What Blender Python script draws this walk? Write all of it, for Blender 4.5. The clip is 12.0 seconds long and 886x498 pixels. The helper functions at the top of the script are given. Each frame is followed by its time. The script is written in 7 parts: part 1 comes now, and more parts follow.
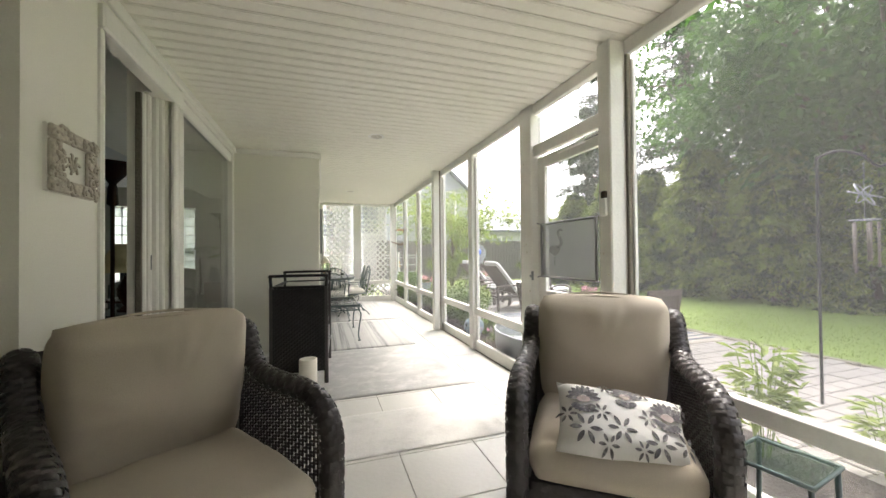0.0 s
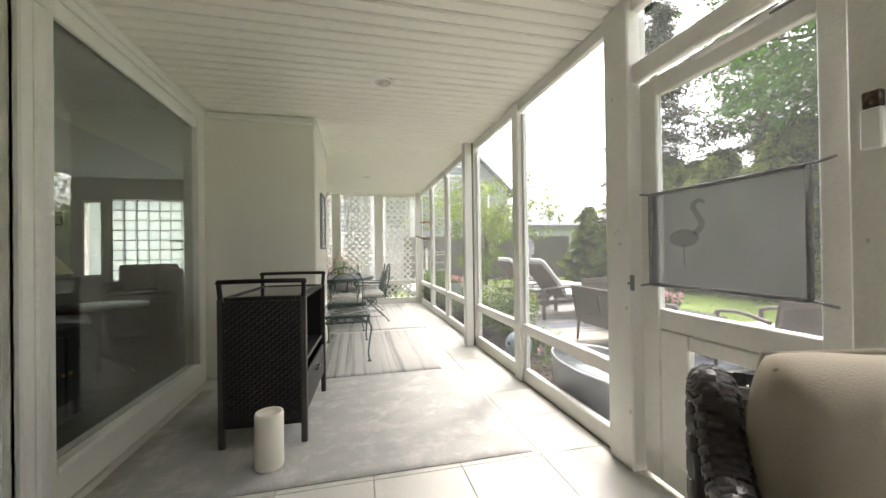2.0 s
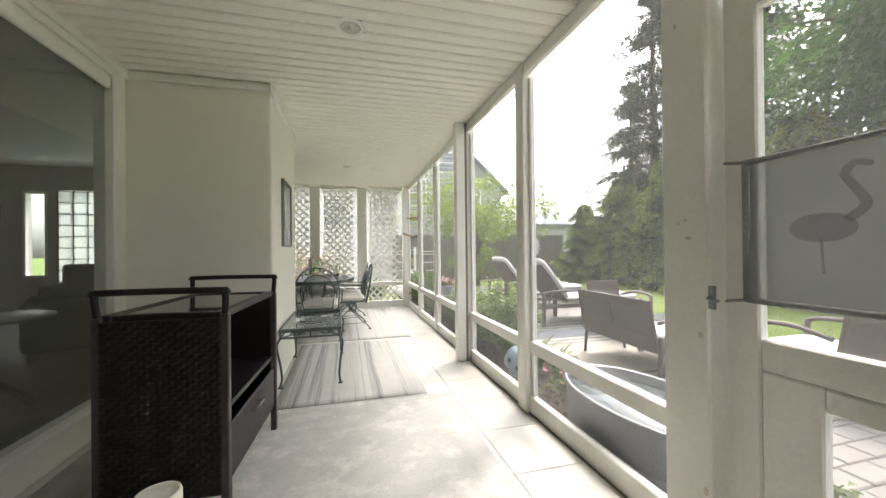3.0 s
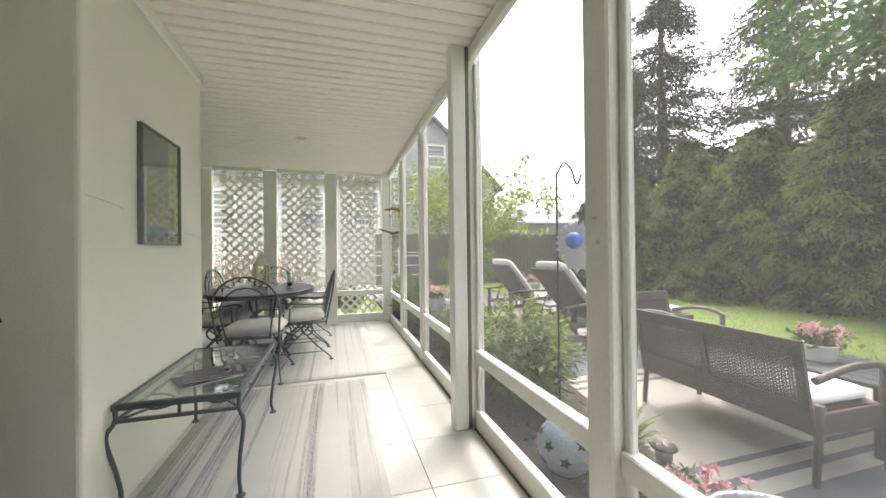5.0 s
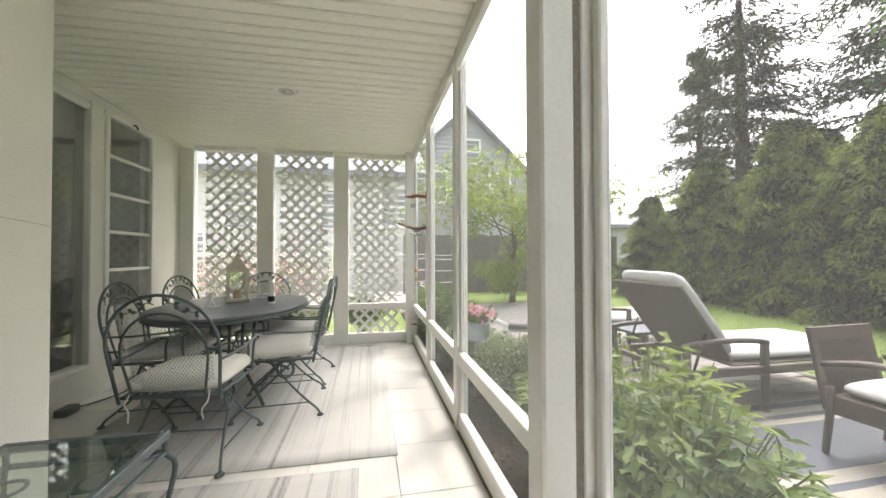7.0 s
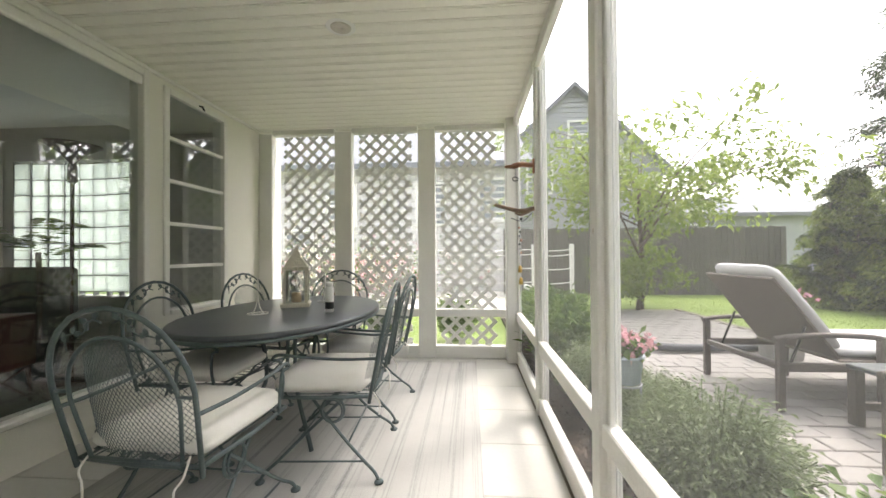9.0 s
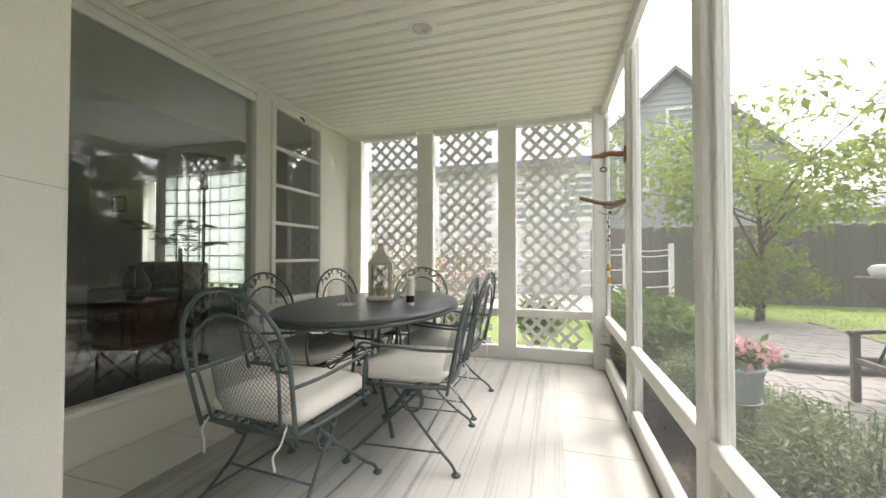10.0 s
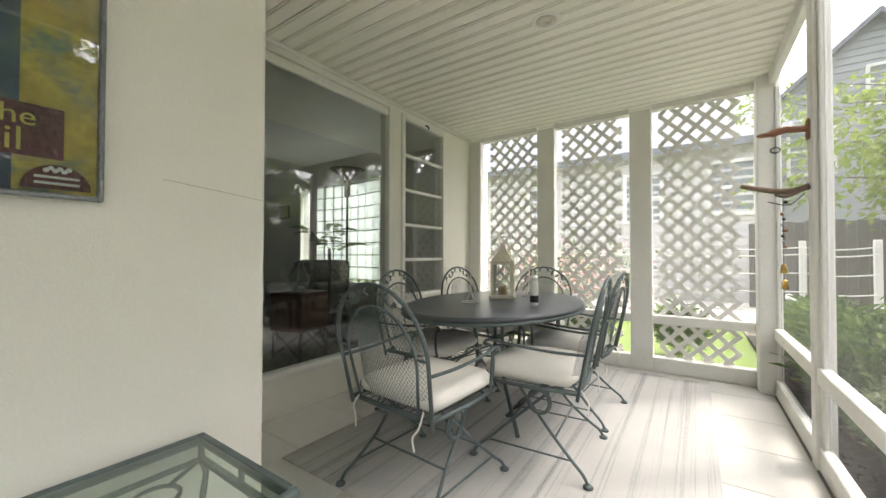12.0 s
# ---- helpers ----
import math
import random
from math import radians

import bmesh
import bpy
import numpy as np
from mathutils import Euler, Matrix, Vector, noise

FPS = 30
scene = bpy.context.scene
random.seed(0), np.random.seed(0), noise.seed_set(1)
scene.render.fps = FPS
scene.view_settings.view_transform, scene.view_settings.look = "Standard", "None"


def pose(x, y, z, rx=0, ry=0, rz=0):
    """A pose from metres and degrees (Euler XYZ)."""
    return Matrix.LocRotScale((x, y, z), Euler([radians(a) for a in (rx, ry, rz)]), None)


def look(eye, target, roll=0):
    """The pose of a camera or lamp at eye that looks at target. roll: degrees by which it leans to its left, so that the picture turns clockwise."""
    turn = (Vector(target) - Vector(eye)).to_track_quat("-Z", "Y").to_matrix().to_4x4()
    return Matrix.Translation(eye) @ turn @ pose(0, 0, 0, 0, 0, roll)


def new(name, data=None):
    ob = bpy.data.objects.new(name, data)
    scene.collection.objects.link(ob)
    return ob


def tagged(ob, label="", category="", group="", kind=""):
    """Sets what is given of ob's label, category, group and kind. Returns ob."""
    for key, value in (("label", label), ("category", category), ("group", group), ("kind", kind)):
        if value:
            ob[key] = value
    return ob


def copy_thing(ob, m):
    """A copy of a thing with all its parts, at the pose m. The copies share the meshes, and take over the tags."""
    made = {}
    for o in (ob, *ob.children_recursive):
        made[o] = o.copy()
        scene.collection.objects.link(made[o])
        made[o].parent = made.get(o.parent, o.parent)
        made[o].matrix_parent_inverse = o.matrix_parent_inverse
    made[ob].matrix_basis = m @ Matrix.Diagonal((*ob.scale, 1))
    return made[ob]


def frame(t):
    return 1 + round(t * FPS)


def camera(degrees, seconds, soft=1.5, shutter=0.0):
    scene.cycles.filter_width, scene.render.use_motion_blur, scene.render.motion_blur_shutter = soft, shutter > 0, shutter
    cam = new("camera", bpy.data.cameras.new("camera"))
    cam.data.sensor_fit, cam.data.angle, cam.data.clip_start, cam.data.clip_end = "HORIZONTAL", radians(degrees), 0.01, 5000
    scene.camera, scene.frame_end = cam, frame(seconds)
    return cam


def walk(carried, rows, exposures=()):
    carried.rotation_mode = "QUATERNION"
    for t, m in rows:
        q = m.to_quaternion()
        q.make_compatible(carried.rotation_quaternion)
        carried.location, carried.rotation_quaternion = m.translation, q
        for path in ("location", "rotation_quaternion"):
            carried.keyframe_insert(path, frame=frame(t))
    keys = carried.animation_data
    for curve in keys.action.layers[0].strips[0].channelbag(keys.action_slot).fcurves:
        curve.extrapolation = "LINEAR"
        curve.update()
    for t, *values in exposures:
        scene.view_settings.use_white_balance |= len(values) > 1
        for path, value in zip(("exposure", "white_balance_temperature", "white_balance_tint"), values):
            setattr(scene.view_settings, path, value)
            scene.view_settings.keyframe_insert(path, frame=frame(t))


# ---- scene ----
cam = camera(100.4, 12.0)
PATH = [
    (0, (0.049, 0.249, 1.188), (0.675, 2.149, 1.214), -0.6),
    (0.5, (0.113, 0.543, 1.175), (0.668, 2.464, 1.199), -0.5),
    (1, (0.174, 0.858, 1.169), (0.673, 2.795, 1.188), -0.6),
    (1.5, (0.315, 1.148, 1.171), (0.789, 3.091, 1.186), -0.7),
    (2, (0.406, 1.433, 1.167), (0.868, 3.379, 1.179), -0.8),
    (2.5, (0.481, 1.75, 1.17), (0.952, 3.693, 1.178), -0.7),
    (3, (0.594, 2.084, 1.159), (1.104, 4.018, 1.167), -0.6),
    (3.2, (0.639, 2.227, 1.169), (1.166, 4.157, 1.173), -0.8),
    (4.8, (0.919, 3.35, 1.175), (1.504, 5.263, 1.176), -0.6),
    (5, (0.981, 3.497, 1.157), (1.543, 5.416, 1.169), -0.7),
    (5.5, (1.061, 3.853, 1.164), (1.611, 5.776, 1.18), -0.6),
    (6, (1.176, 4.195, 1.169), (1.713, 6.122, 1.186), -0.6),
    (6.5, (1.258, 4.516, 1.155), (1.728, 6.459, 1.185), -0.5),
    (7, (1.276, 4.876, 1.155), (1.67, 6.837, 1.186), -0.2),
    (8.8, (1.37, 5.859, 1.129), (1.308, 7.858, 1.15), -0.5),
    (9, (1.383, 5.892, 1.123), (1.238, 7.886, 1.144), -0.4),
    (9.5, (1.392, 5.919, 1.103), (1.016, 7.884, 1.132), -0.2),
    (10, (1.392, 5.919, 1.079), (0.818, 7.835, 1.114), 0.0),
    (10.5, (1.393, 5.913, 1.076), (0.672, 7.778, 1.11), -0.0),
    (11, (1.381, 5.911, 1.076), (0.527, 7.719, 1.108), 0.0),
    (11.5, (1.358, 5.901, 1.075), (0.372, 7.641, 1.108), 0.1),
    (12, (1.345, 5.885, 1.074), (0.218, 7.537, 1.107), 0.1),
]
walk(cam, [(t, look(eye, target, roll)) for t, eye, target, roll in PATH], [(0.0, 3.02, 6700, 13), (2.0, 2.84, 6700, 13), (3.0, 2.74, 6700, 13), (5.0, 2.56, 6700, 13), (9.0, 2.56, 6700, 13), (12.0, 2.66, 6700, 13)])

# ---------- world, sun, exposure ----------
world = bpy.data.worlds.new("hazy_sky")
scene.world = world
world.use_nodes = True
wn = world.node_tree.nodes
wl = world.node_tree.links
sky = wn.new("ShaderNodeTexSky")
sky.sky_type = "NISHITA"
sky.sun_disc = False
SUN_EL, SUN_AZ = 58.0, 42.0
sky.sun_elevation = radians(SUN_EL)
sky.sun_rotation = radians(90 - SUN_AZ)
sky.air_density, sky.dust_density, sky.ozone_density = 1.0, 4.0, 1.0
# daylight behind the glass blocks
skyl = new("daylight_in_glass_block_opening", bpy.data.lights.new("daylight", "AREA"))
skyl.data.shape, skyl.data.size, skyl.data.size_y, skyl.data.energy = "RECTANGLE", 1.55, 1.6, 1.45
skyl.data.color = (0.95, 1.0, 1.0)
skyl.matrix_world = look((-3.5, 10.36, 1.48), (-3.5, 9.0, 1.48))
haze = wn.new("ShaderNodeHueSaturation")
haze.inputs["Saturation"].default_value = 0.3
wl.new(sky.outputs["Color"], haze.inputs["Color"])
wl.new(haze.outputs["Color"], wn["Background"].inputs["Color"])
wn["Background"].inputs["Strength"].default_value = 0.15

sun = new("sun", bpy.data.lights.new("sun", "SUN"))
sun.data.energy, sun.data.angle, sun.data.color = 0.38, radians(7.0), (1.0, 0.96, 0.88)
se = radians(SUN_EL)
sa = radians(SUN_AZ)
sun.matrix_world = look((20 * math.cos(se) * math.cos(sa), 20 * math.cos(se) * math.sin(sa), 20 * math.sin(se)), (0, 0, 0))


# ---------- materials ----------
def mat(name, col, rough=0.6, metal=0.0, var=0.12, scale=2.5, fine=70.0, bump=0.02, rnd=0.0, spec=0.5, stain=None, stain_amt=0.0, stretch=(1, 1, 1)):
    m = bpy.data.materials.new(name)
    m.use_nodes = True
    n, l = m.node_tree.nodes, m.node_tree.links
    b = n["Principled BSDF"]
    b.inputs["Roughness"].default_value = rough
    b.inputs["Metallic"].default_value = metal
    b.inputs["Specular IOR Level"].default_value = spec
    tc = n.new("ShaderNodeTexCoord")
    mp = n.new("ShaderNodeMapping")
    mp.inputs["Scale"].default_value = stretch
    l.new(tc.outputs["Object"], mp.inputs["Vector"])
    n1 = n.new("ShaderNodeTexNoise")
    n1.inputs["Scale"].default_value = scale
    n1.inputs["Detail"].default_value = 4
    n2 = n.new("ShaderNodeTexNoise")
    n2.inputs["Scale"].default_value = fine
    n2.inputs["Detail"].default_value = 3
    l.new(mp.outputs[0], n1.inputs["Vector"])
    l.new(mp.outputs[0], n2.inputs["Vector"])
    add = n.new("ShaderNodeMath")
    add.operation = "ADD"
    l.new(n1.outputs["Fac"], add.inputs[0])
    l.new(n2.outputs["Fac"], add.inputs[1])
    val = add.outputs[0]
    if rnd:
        oi = n.new("ShaderNodeObjectInfo")
        ma = n.new("ShaderNodeMath")
        ma.operation = "MULTIPLY_ADD"
        l.new(oi.outputs["Random"], ma.inputs[0])
        ma.inputs[1].default_value = rnd
        l.new(val, ma.inputs[2])
        val = ma.outputs[0]
    mr = n.new("ShaderNodeMapRange")
    mr.inputs["From Min"].default_value = 0.6
    mr.inputs["From Max"].default_value = 1.4 + rnd
    mr.inputs["To Min"].default_value = 1 - var
    mr.inputs["To Max"].default_value = 1 + var
    l.new(val, mr.inputs["Value"])
    mul = n.new("ShaderNodeMix")
    mul.data_type, mul.blend_type = "RGBA", "MULTIPLY"
    mul.inputs[0].default_value = 1.0
    mul.inputs[6].default_value = (*col, 1)
    l.new(mr.outputs[0], mul.inputs[7])
    out = mul.outputs[2]
    if stain:
        n3 = n.new("ShaderNodeTexNoise")
        n3.inputs["Scale"].default_value = scale * 0.7
        n3.inputs["Detail"].default_value = 8
        n3.inputs["Roughness"].default_value = 0.7
        l.new(tc.outputs["Object"], n3.inputs["Vector"])
        r3 = n.new("ShaderNodeMapRange")
        r3.inputs["From Min"].default_value = 0.5
        r3.inputs["From Max"].default_value = 0.68
        r3.inputs["To Max"].default_value = stain_amt
        l.new(n3.outputs["Fac"], r3.inputs["Value"])
        mx = n.new("ShaderNodeMix")
        mx.data_type = "RGBA"
        l.new(r3.outputs[0], mx.inputs[0])
        l.new(out, mx.inputs[6])
        mx.inputs[7].default_value = (*stain, 1)
        out = mx.outputs[2]
    l.new(out, b.inputs["Base Color"])
    if bump:
        bp = n.new("ShaderNodeBump")
        bp.inputs["Strength"].default_value = 0.5
        bp.inputs["Distance"].default_value = bump
        l.new(n2.outputs["Fac"], bp.inputs["Height"])
        l.new(bp.outputs[0], b.inputs["Normal"])
    return m


def leafmat(name, col, col2, trans=0.35, rough=0.55):
    m = bpy.data.materials.new(name)
    m.use_nodes = True
    n, l = m.node_tree.nodes, m.node_tree.links
    b = n["Principled BSDF"]
    b.inputs["Roughness"].default_value = rough
    b.inputs["Specular IOR Level"].default_value = 0.3
    g = n.new("ShaderNodeNewGeometry")
    tc = n.new("ShaderNodeTexCoord")
    nz = n.new("ShaderNodeTexNoise")
    nz.inputs["Scale"].default_value = 2.2
    l.new(tc.outputs["Object"], nz.inputs["Vector"])
    av = n.new("ShaderNodeMath")
    av.operation = "MULTIPLY_ADD"
    l.new(g.outputs["Random Per Island"], av.inputs[0])
    av.inputs[1].default_value = 0.35
    l.new(nz.outputs["Fac"], av.inputs[2])
    r = n.new("ShaderNodeMapRange")
    r.inputs["From Min"].default_value = 0.42
    r.inputs["From Max"].default_value = 0.92
    l.new(av.outputs[0], r.inputs["Value"])
    mx = n.new("ShaderNodeMix")
    mx.data_type = "RGBA"
    l.new(r.outputs[0], mx.inputs[0])
    mx.inputs[6].default_value = (*col, 1)
    mx.inputs[7].default_value = (*col2, 1)
    l.new(mx.outputs[2], b.inputs["Base Color"])
    t = n.new("ShaderNodeBsdfTranslucent")
    l.new(mx.outputs[2], t.inputs["Color"])
    ms = n.new("ShaderNodeMixShader")
    ms.inputs[0].default_value = trans
    l.new(b.outputs[0], ms.inputs[1])
    l.new(t.outputs[0], ms.inputs[2])
    l.new(ms.outputs[0], n["Material Output"].inputs["Surface"])
    return m


def glassmat(name, tint=(1, 1, 1), ior=1.5, rough=0.0, veil=0.0, gain=1.0):
    m = bpy.data.materials.new(name)
    m.use_nodes = True
    n, l = m.node_tree.nodes, m.node_tree.links
    n.remove(n["Principled BSDF"])
    tr = n.new("ShaderNodeBsdfTransparent")
    tr.inputs["Color"].default_value = (*tint, 1)
    gl = n.new("ShaderNodeBsdfGlossy")
    gl.inputs["Roughness"].default_value = rough
    fr = n.new("ShaderNodeLayerWeight")
    fr.inputs["Blend"].default_value = 0.5
    pw = n.new("ShaderNodeMath")
    pw.operation = "POWER"
    pw.inputs[1].default_value = 4.0
    l.new(fr.outputs["Facing"], pw.inputs[0])
    sc = n.new("ShaderNodeMath")
    sc.operation = "MULTIPLY_ADD"
    sc.inputs[1].default_value = 0.9
    sc.inputs[2].default_value = 0.10
    l.new(pw.outputs[0], sc.inputs[0])
    ms = n.new("ShaderNodeMixShader")
    l.new(sc.outputs[0], ms.inputs[0])
    l.new(tr.outputs[0], ms.inputs[1])
    l.new(gl.outputs[0], ms.inputs[2])
    last = ms.outputs[0]
    if veil:
        df = n.new("ShaderNodeBsdfDiffuse")
        df.inputs["Color"].default_value = (0.75, 0.76, 0.75, 1)
        m2 = n.new("ShaderNodeMixShader")
        m2.inputs[0].default_value = veil
        l.new(last, m2.inputs[1])
        l.new(df.outputs[0], m2.inputs[2])
        last = m2.outputs[0]
    l.new(last, n["Material Output"].inputs["Surface"])
    return m


def screenmat(name, cover, col):
    m = bpy.data.materials.new(name)
    m.use_nodes = True
    n, l = m.node_tree.nodes, m.node_tree.links
    n.remove(n["Principled BSDF"])
    tr = n.new("ShaderNodeBsdfTransparent")
    df = n.new("ShaderNodeBsdfDiffuse")
    df.inputs["Color"].default_value = (*col, 1)
    tl = n.new("ShaderNodeBsdfTranslucent")
    tl.inputs["Color"].default_value = (*col, 1)
    ad = n.new("ShaderNodeMixShader")
    ad.inputs[0].default_value = 0.5
    l.new(df.outputs[0], ad.inputs[1])
    l.new(tl.outputs[0], ad.inputs[2])
    ms = n.new("ShaderNodeMixShader")
    ms.inputs[0].default_value = cover
    l.new(tr.outputs[0], ms.inputs[1])
    l.new(ad.outputs[0], ms.inputs[2])
    l.new(ms.outputs[0], n["Material Output"].inputs["Surface"])
    return m


M_wall = mat("cream_stucco_paint", (0.83, 0.815, 0.735), 0.75, var=0.04, scale=1.2, fine=140, bump=0.003)
M_trim = mat("white_gloss_paint", (0.82, 0.81, 0.76), 0.42, var=0.05, scale=3, fine=45, bump=0.002, stain=(0.55, 0.5, 0.4), stain_amt=0.08)
M_post = mat("worn_white_post_paint", (0.81, 0.80, 0.75), 0.45, var=0.05, scale=5, fine=60, bump=0.003, stain=(0.42, 0.36, 0.27), stain_amt=0.10)
M_ceil = mat("ivory_soffit_panel", (0.90, 0.88, 0.79), 0.5, var=0.03, scale=0.8, fine=30, bump=0.001)
M_gap = mat("dark_joint", (0.22, 0.20, 0.16), 0.9, var=0.1)
M_tile = mat("cream_floor_tile", (0.58, 0.57, 0.525), 0.38, var=0.06, scale=2.0, fine=40, bump=0.002, rnd=0.25, stain=(0.58, 0.55, 0.48), stain_amt=0.25)
M_grout = mat("grey_grout", (0.42, 0.40, 0.35), 0.9, var=0.1)
M_glass = glassmat("window_glass", (0.93, 0.95, 0.94))
M_screen = screenmat("insect_screen_mesh", 0.17, (0.29, 0.295, 0.29))
M_screen_n = screenmat("pale_lattice_screen_mesh", 0.08, (0.70, 0.70, 0.68))
M_plasticw = mat("white_plastic", (0.85, 0.84, 0.8), 0.4, var=0.02, bump=0)
M_iron = mat("dark_green_wrought_iron", (0.095, 0.125, 0.125), 0.45, 0.2, var=0.25, scale=9, fine=120, bump=0.002)
M_wicker = mat("dark_brown_resin_wicker", (0.05, 0.043, 0.042), 0.38, var=0.35, scale=20, fine=90, bump=0.004, rnd=0.3)
M_beige = mat("beige_cushion_canvas", (0.51, 0.45, 0.365), 0.9, var=0.07, scale=5, fine=260, bump=0.0015)
M_cream = mat("cream_seat_cushion", (0.80, 0.78, 0.72), 0.9, var=0.05, scale=6, fine=240, bump=0.004)
M_whitec = mat("white_lounger_cushion", (0.70, 0.70, 0.685), 0.9, var=0.04, scale=5, fine=200, bump=0.004)
M_brownw = mat("brown_patio_wicker", (0.085, 0.060, 0.050), 0.5, var=0.25, scale=14, fine=150, bump=0.006)
M_browns = mat("taupe_sling_fabric", (0.125, 0.10, 0.085), 0.75, var=0.12, scale=10, fine=220, bump=0.004)
M_alu = mat("brown_aluminium_frame", (0.12, 0.10, 0.09), 0.45, 0.4, var=0.15)
M_galv = mat("galvanised_steel", (0.26, 0.275, 0.285), 0.4, 0.8, var=0.2, scale=8)
M_black = mat("black_metal", (0.02, 0.02, 0.02), 0.45, 0.5, var=0.2)
M_bark = mat("tree_bark", (0.10, 0.075, 0.055), 0.9, var=0.35, scale=4, fine=30, bump=0.03, stretch=(1, 1, 0.25))
M_soil = mat("dark_mulch_soil", (0.045, 0.035, 0.028), 0.95, var=0.4, scale=6, fine=50, bump=0.04)
M_lawn = mat("lawn_grass", (0.17, 0.24, 0.05), 0.9, var=0.22, scale=0.8, fine=40, bump=0.05)
M_paver = mat("tumbled_concrete_paver", (0.265, 0.25, 0.23), 0.85, var=0.18, scale=3, fine=60, bump=0.008, rnd=0.5)
M_sand = mat("paver_joint_sand", (0.27, 0.24, 0.20), 0.95, var=0.2)
M_fence = mat("weathered_grey_fence_wood", (0.15, 0.137, 0.125), 0.85, var=0.25, scale=2, fine=30, bump=0.01, rnd=0.5, stretch=(6, 6, 0.6))
M_siding = mat("pale_lap_siding", (0.62, 0.61, 0.59), 0.6, var=0.05)
M_siding2 = mat("grey_blue_lap_siding", (0.40, 0.41, 0.42), 0.6, var=0.06)
M_roof = mat("grey_shingle_roof", (0.20, 0.21, 0.23), 0.9, var=0.25, scale=6, fine=40, bump=0.02)
M_conif = leafmat("dark_conifer_needles", (0.026, 0.042, 0.027), (0.075, 0.095, 0.05), 0.3)
M_hedge = leafmat("yew_hedge_needles", (0.016, 0.030, 0.010), (0.07, 0.10, 0.028), 0.3)
# yellow-green tip colour, brightened further to imitate sky-lit spray tops
M_hedget = leafmat("yew_hedge_new_tips_painted_lit", (0.10, 0.155, 0.035), (0.29, 0.34, 0.09), 0.45)
M_maple = leafmat("green_maple_leaves", (0.032, 0.08, 0.022), (0.095, 0.18, 0.045), 0.45)
M_lime = leafmat("lime_green_leaves", (0.14, 0.21, 0.04), (0.29, 0.36, 0.085), 0.45)
M_bush = leafmat("mid_green_leaves", (0.055, 0.105, 0.03), (0.22, 0.30, 0.085), 0.4)
M_sage = leafmat("silvery_sage_leaves", (0.11, 0.15, 0.07), (0.27, 0.32, 0.17), 0.4)
M_pink = leafmat("pink_petals", (0.62, 0.27, 0.33), (0.80, 0.54, 0.55), 0.3)
M_grassb = leafmat("grass_blades", (0.18, 0.25, 0.05), (0.25, 0.32, 0.08), 0.4)


# ---------- mesh helpers ----------
def bmnew():
    return bmesh.new()


def box(bm, x0, y0, z0, x1, y1, z1, bev=0.0, seg=1, m=None):
    r = bmesh.ops.create_cube(bm, size=1.0)
    vs = r["verts"]
    for v in vs:
        v.co = Vector(((x0 + x1) / 2 + v.co.x * (x1 - x0), (y0 + y1) / 2 + v.co.y * (y1 - y0), (z0 + z1) / 2 + v.co.z * (z1 - z0)))
    if bev:
        es = list({e for v in vs for e in v.link_edges})
        out = bmesh.ops.bevel(bm, geom=es, offset=bev, segments=seg, profile=0.5, affect="EDGES")
        vs = list({v for f in out["faces"] for v in f.verts})
    if m is not None:
        bmesh.ops.transform(bm, matrix=m, verts=vs)
    return vs


def tube(bm, pts, r, seg=8, cap=True, r2=None, closed=False):
    pts = [Vector(p) for p in pts]
    n = len(pts)
    rings = []
    up = Vector((0.13, 0.31, 0.94)).normalized()
    for i, p in enumerate(pts):
        if closed:
            d = pts[(i + 1) % n] - pts[i - 1]
        else:
            d = pts[min(i + 1, n - 1)] - pts[max(i - 1, 0)]
        d.normalize()
        a = up - d * up.dot(d)
        if a.length < 0.05:
            a = Vector((1, 0, 0)) - d * d.x
        a.normalize()
        up = a
        b = d.cross(a)
        k = i / max(n - 1, 1)
        rr = r if r2 is None else r + (r2 - r) * k
        rings.append([bm.verts.new(p + (a * math.cos(t) + b * math.sin(t)) * rr) for t in (2 * math.pi * j / seg for j in range(seg))])
    for i in range(n if closed else n - 1):
        A, B = rings[i], rings[(i + 1) % n]
        for j in range(seg):
            f = bm.faces.new((A[j], A[(j + 1) % seg], B[(j + 1) % seg], B[j]))
            f.smooth = True
    if cap and not closed:
        bm.faces.new(rings[0][::-1])
        bm.faces.new(rings[-1])


def lathe(bm, prof, seg=24, cx=0.0, cy=0.0, sx=1.0, sy=1.0):
    rings = []
    for r, z in prof:
        rings.append([bm.verts.new((cx + sx * r * math.cos(2 * math.pi * j / seg), cy + sy * r * math.sin(2 * math.pi * j / seg), z)) for j in range(seg)])
    for A, B in zip(rings, rings[1:]):
        for j in range(seg):
            f = bm.faces.new((A[j], A[(j + 1) % seg], B[(j + 1) % seg], B[j]))
            f.smooth = True
    bm.faces.new(rings[0][::-1])
    bm.faces.new(rings[-1])


def tidy(bm):
    bmesh.ops.recalc_face_normals(bm, faces=bm.faces)


def meshof(name, bm, material):
    tidy(bm)
    me = bpy.data.meshes.new(name)
    bm.to_mesh(me)
    bm.free()
    me.materials.append(material)
    return me


def part(name, bm, material, parent, label=""):
    ob = new(name, meshof(name, bm, material))
    ob.parent = parent
    return tagged(ob, label)


def child(name, me, parent, loc=(0, 0, 0), rot=(0, 0, 0)):
    ob = new(name, me)
    ob.parent = parent
    ob.location, ob.rotation_euler = loc, rot
    return ob


def thing(name, label, category, loc=(0, 0, 0), rz=0.0, group="", kind=""):
    ob = new(name)
    ob.empty_display_size = 0.1
    ob.location, ob.rotation_euler = loc, (0, 0, radians(rz))
    return tagged(ob, label, category, group, kind)


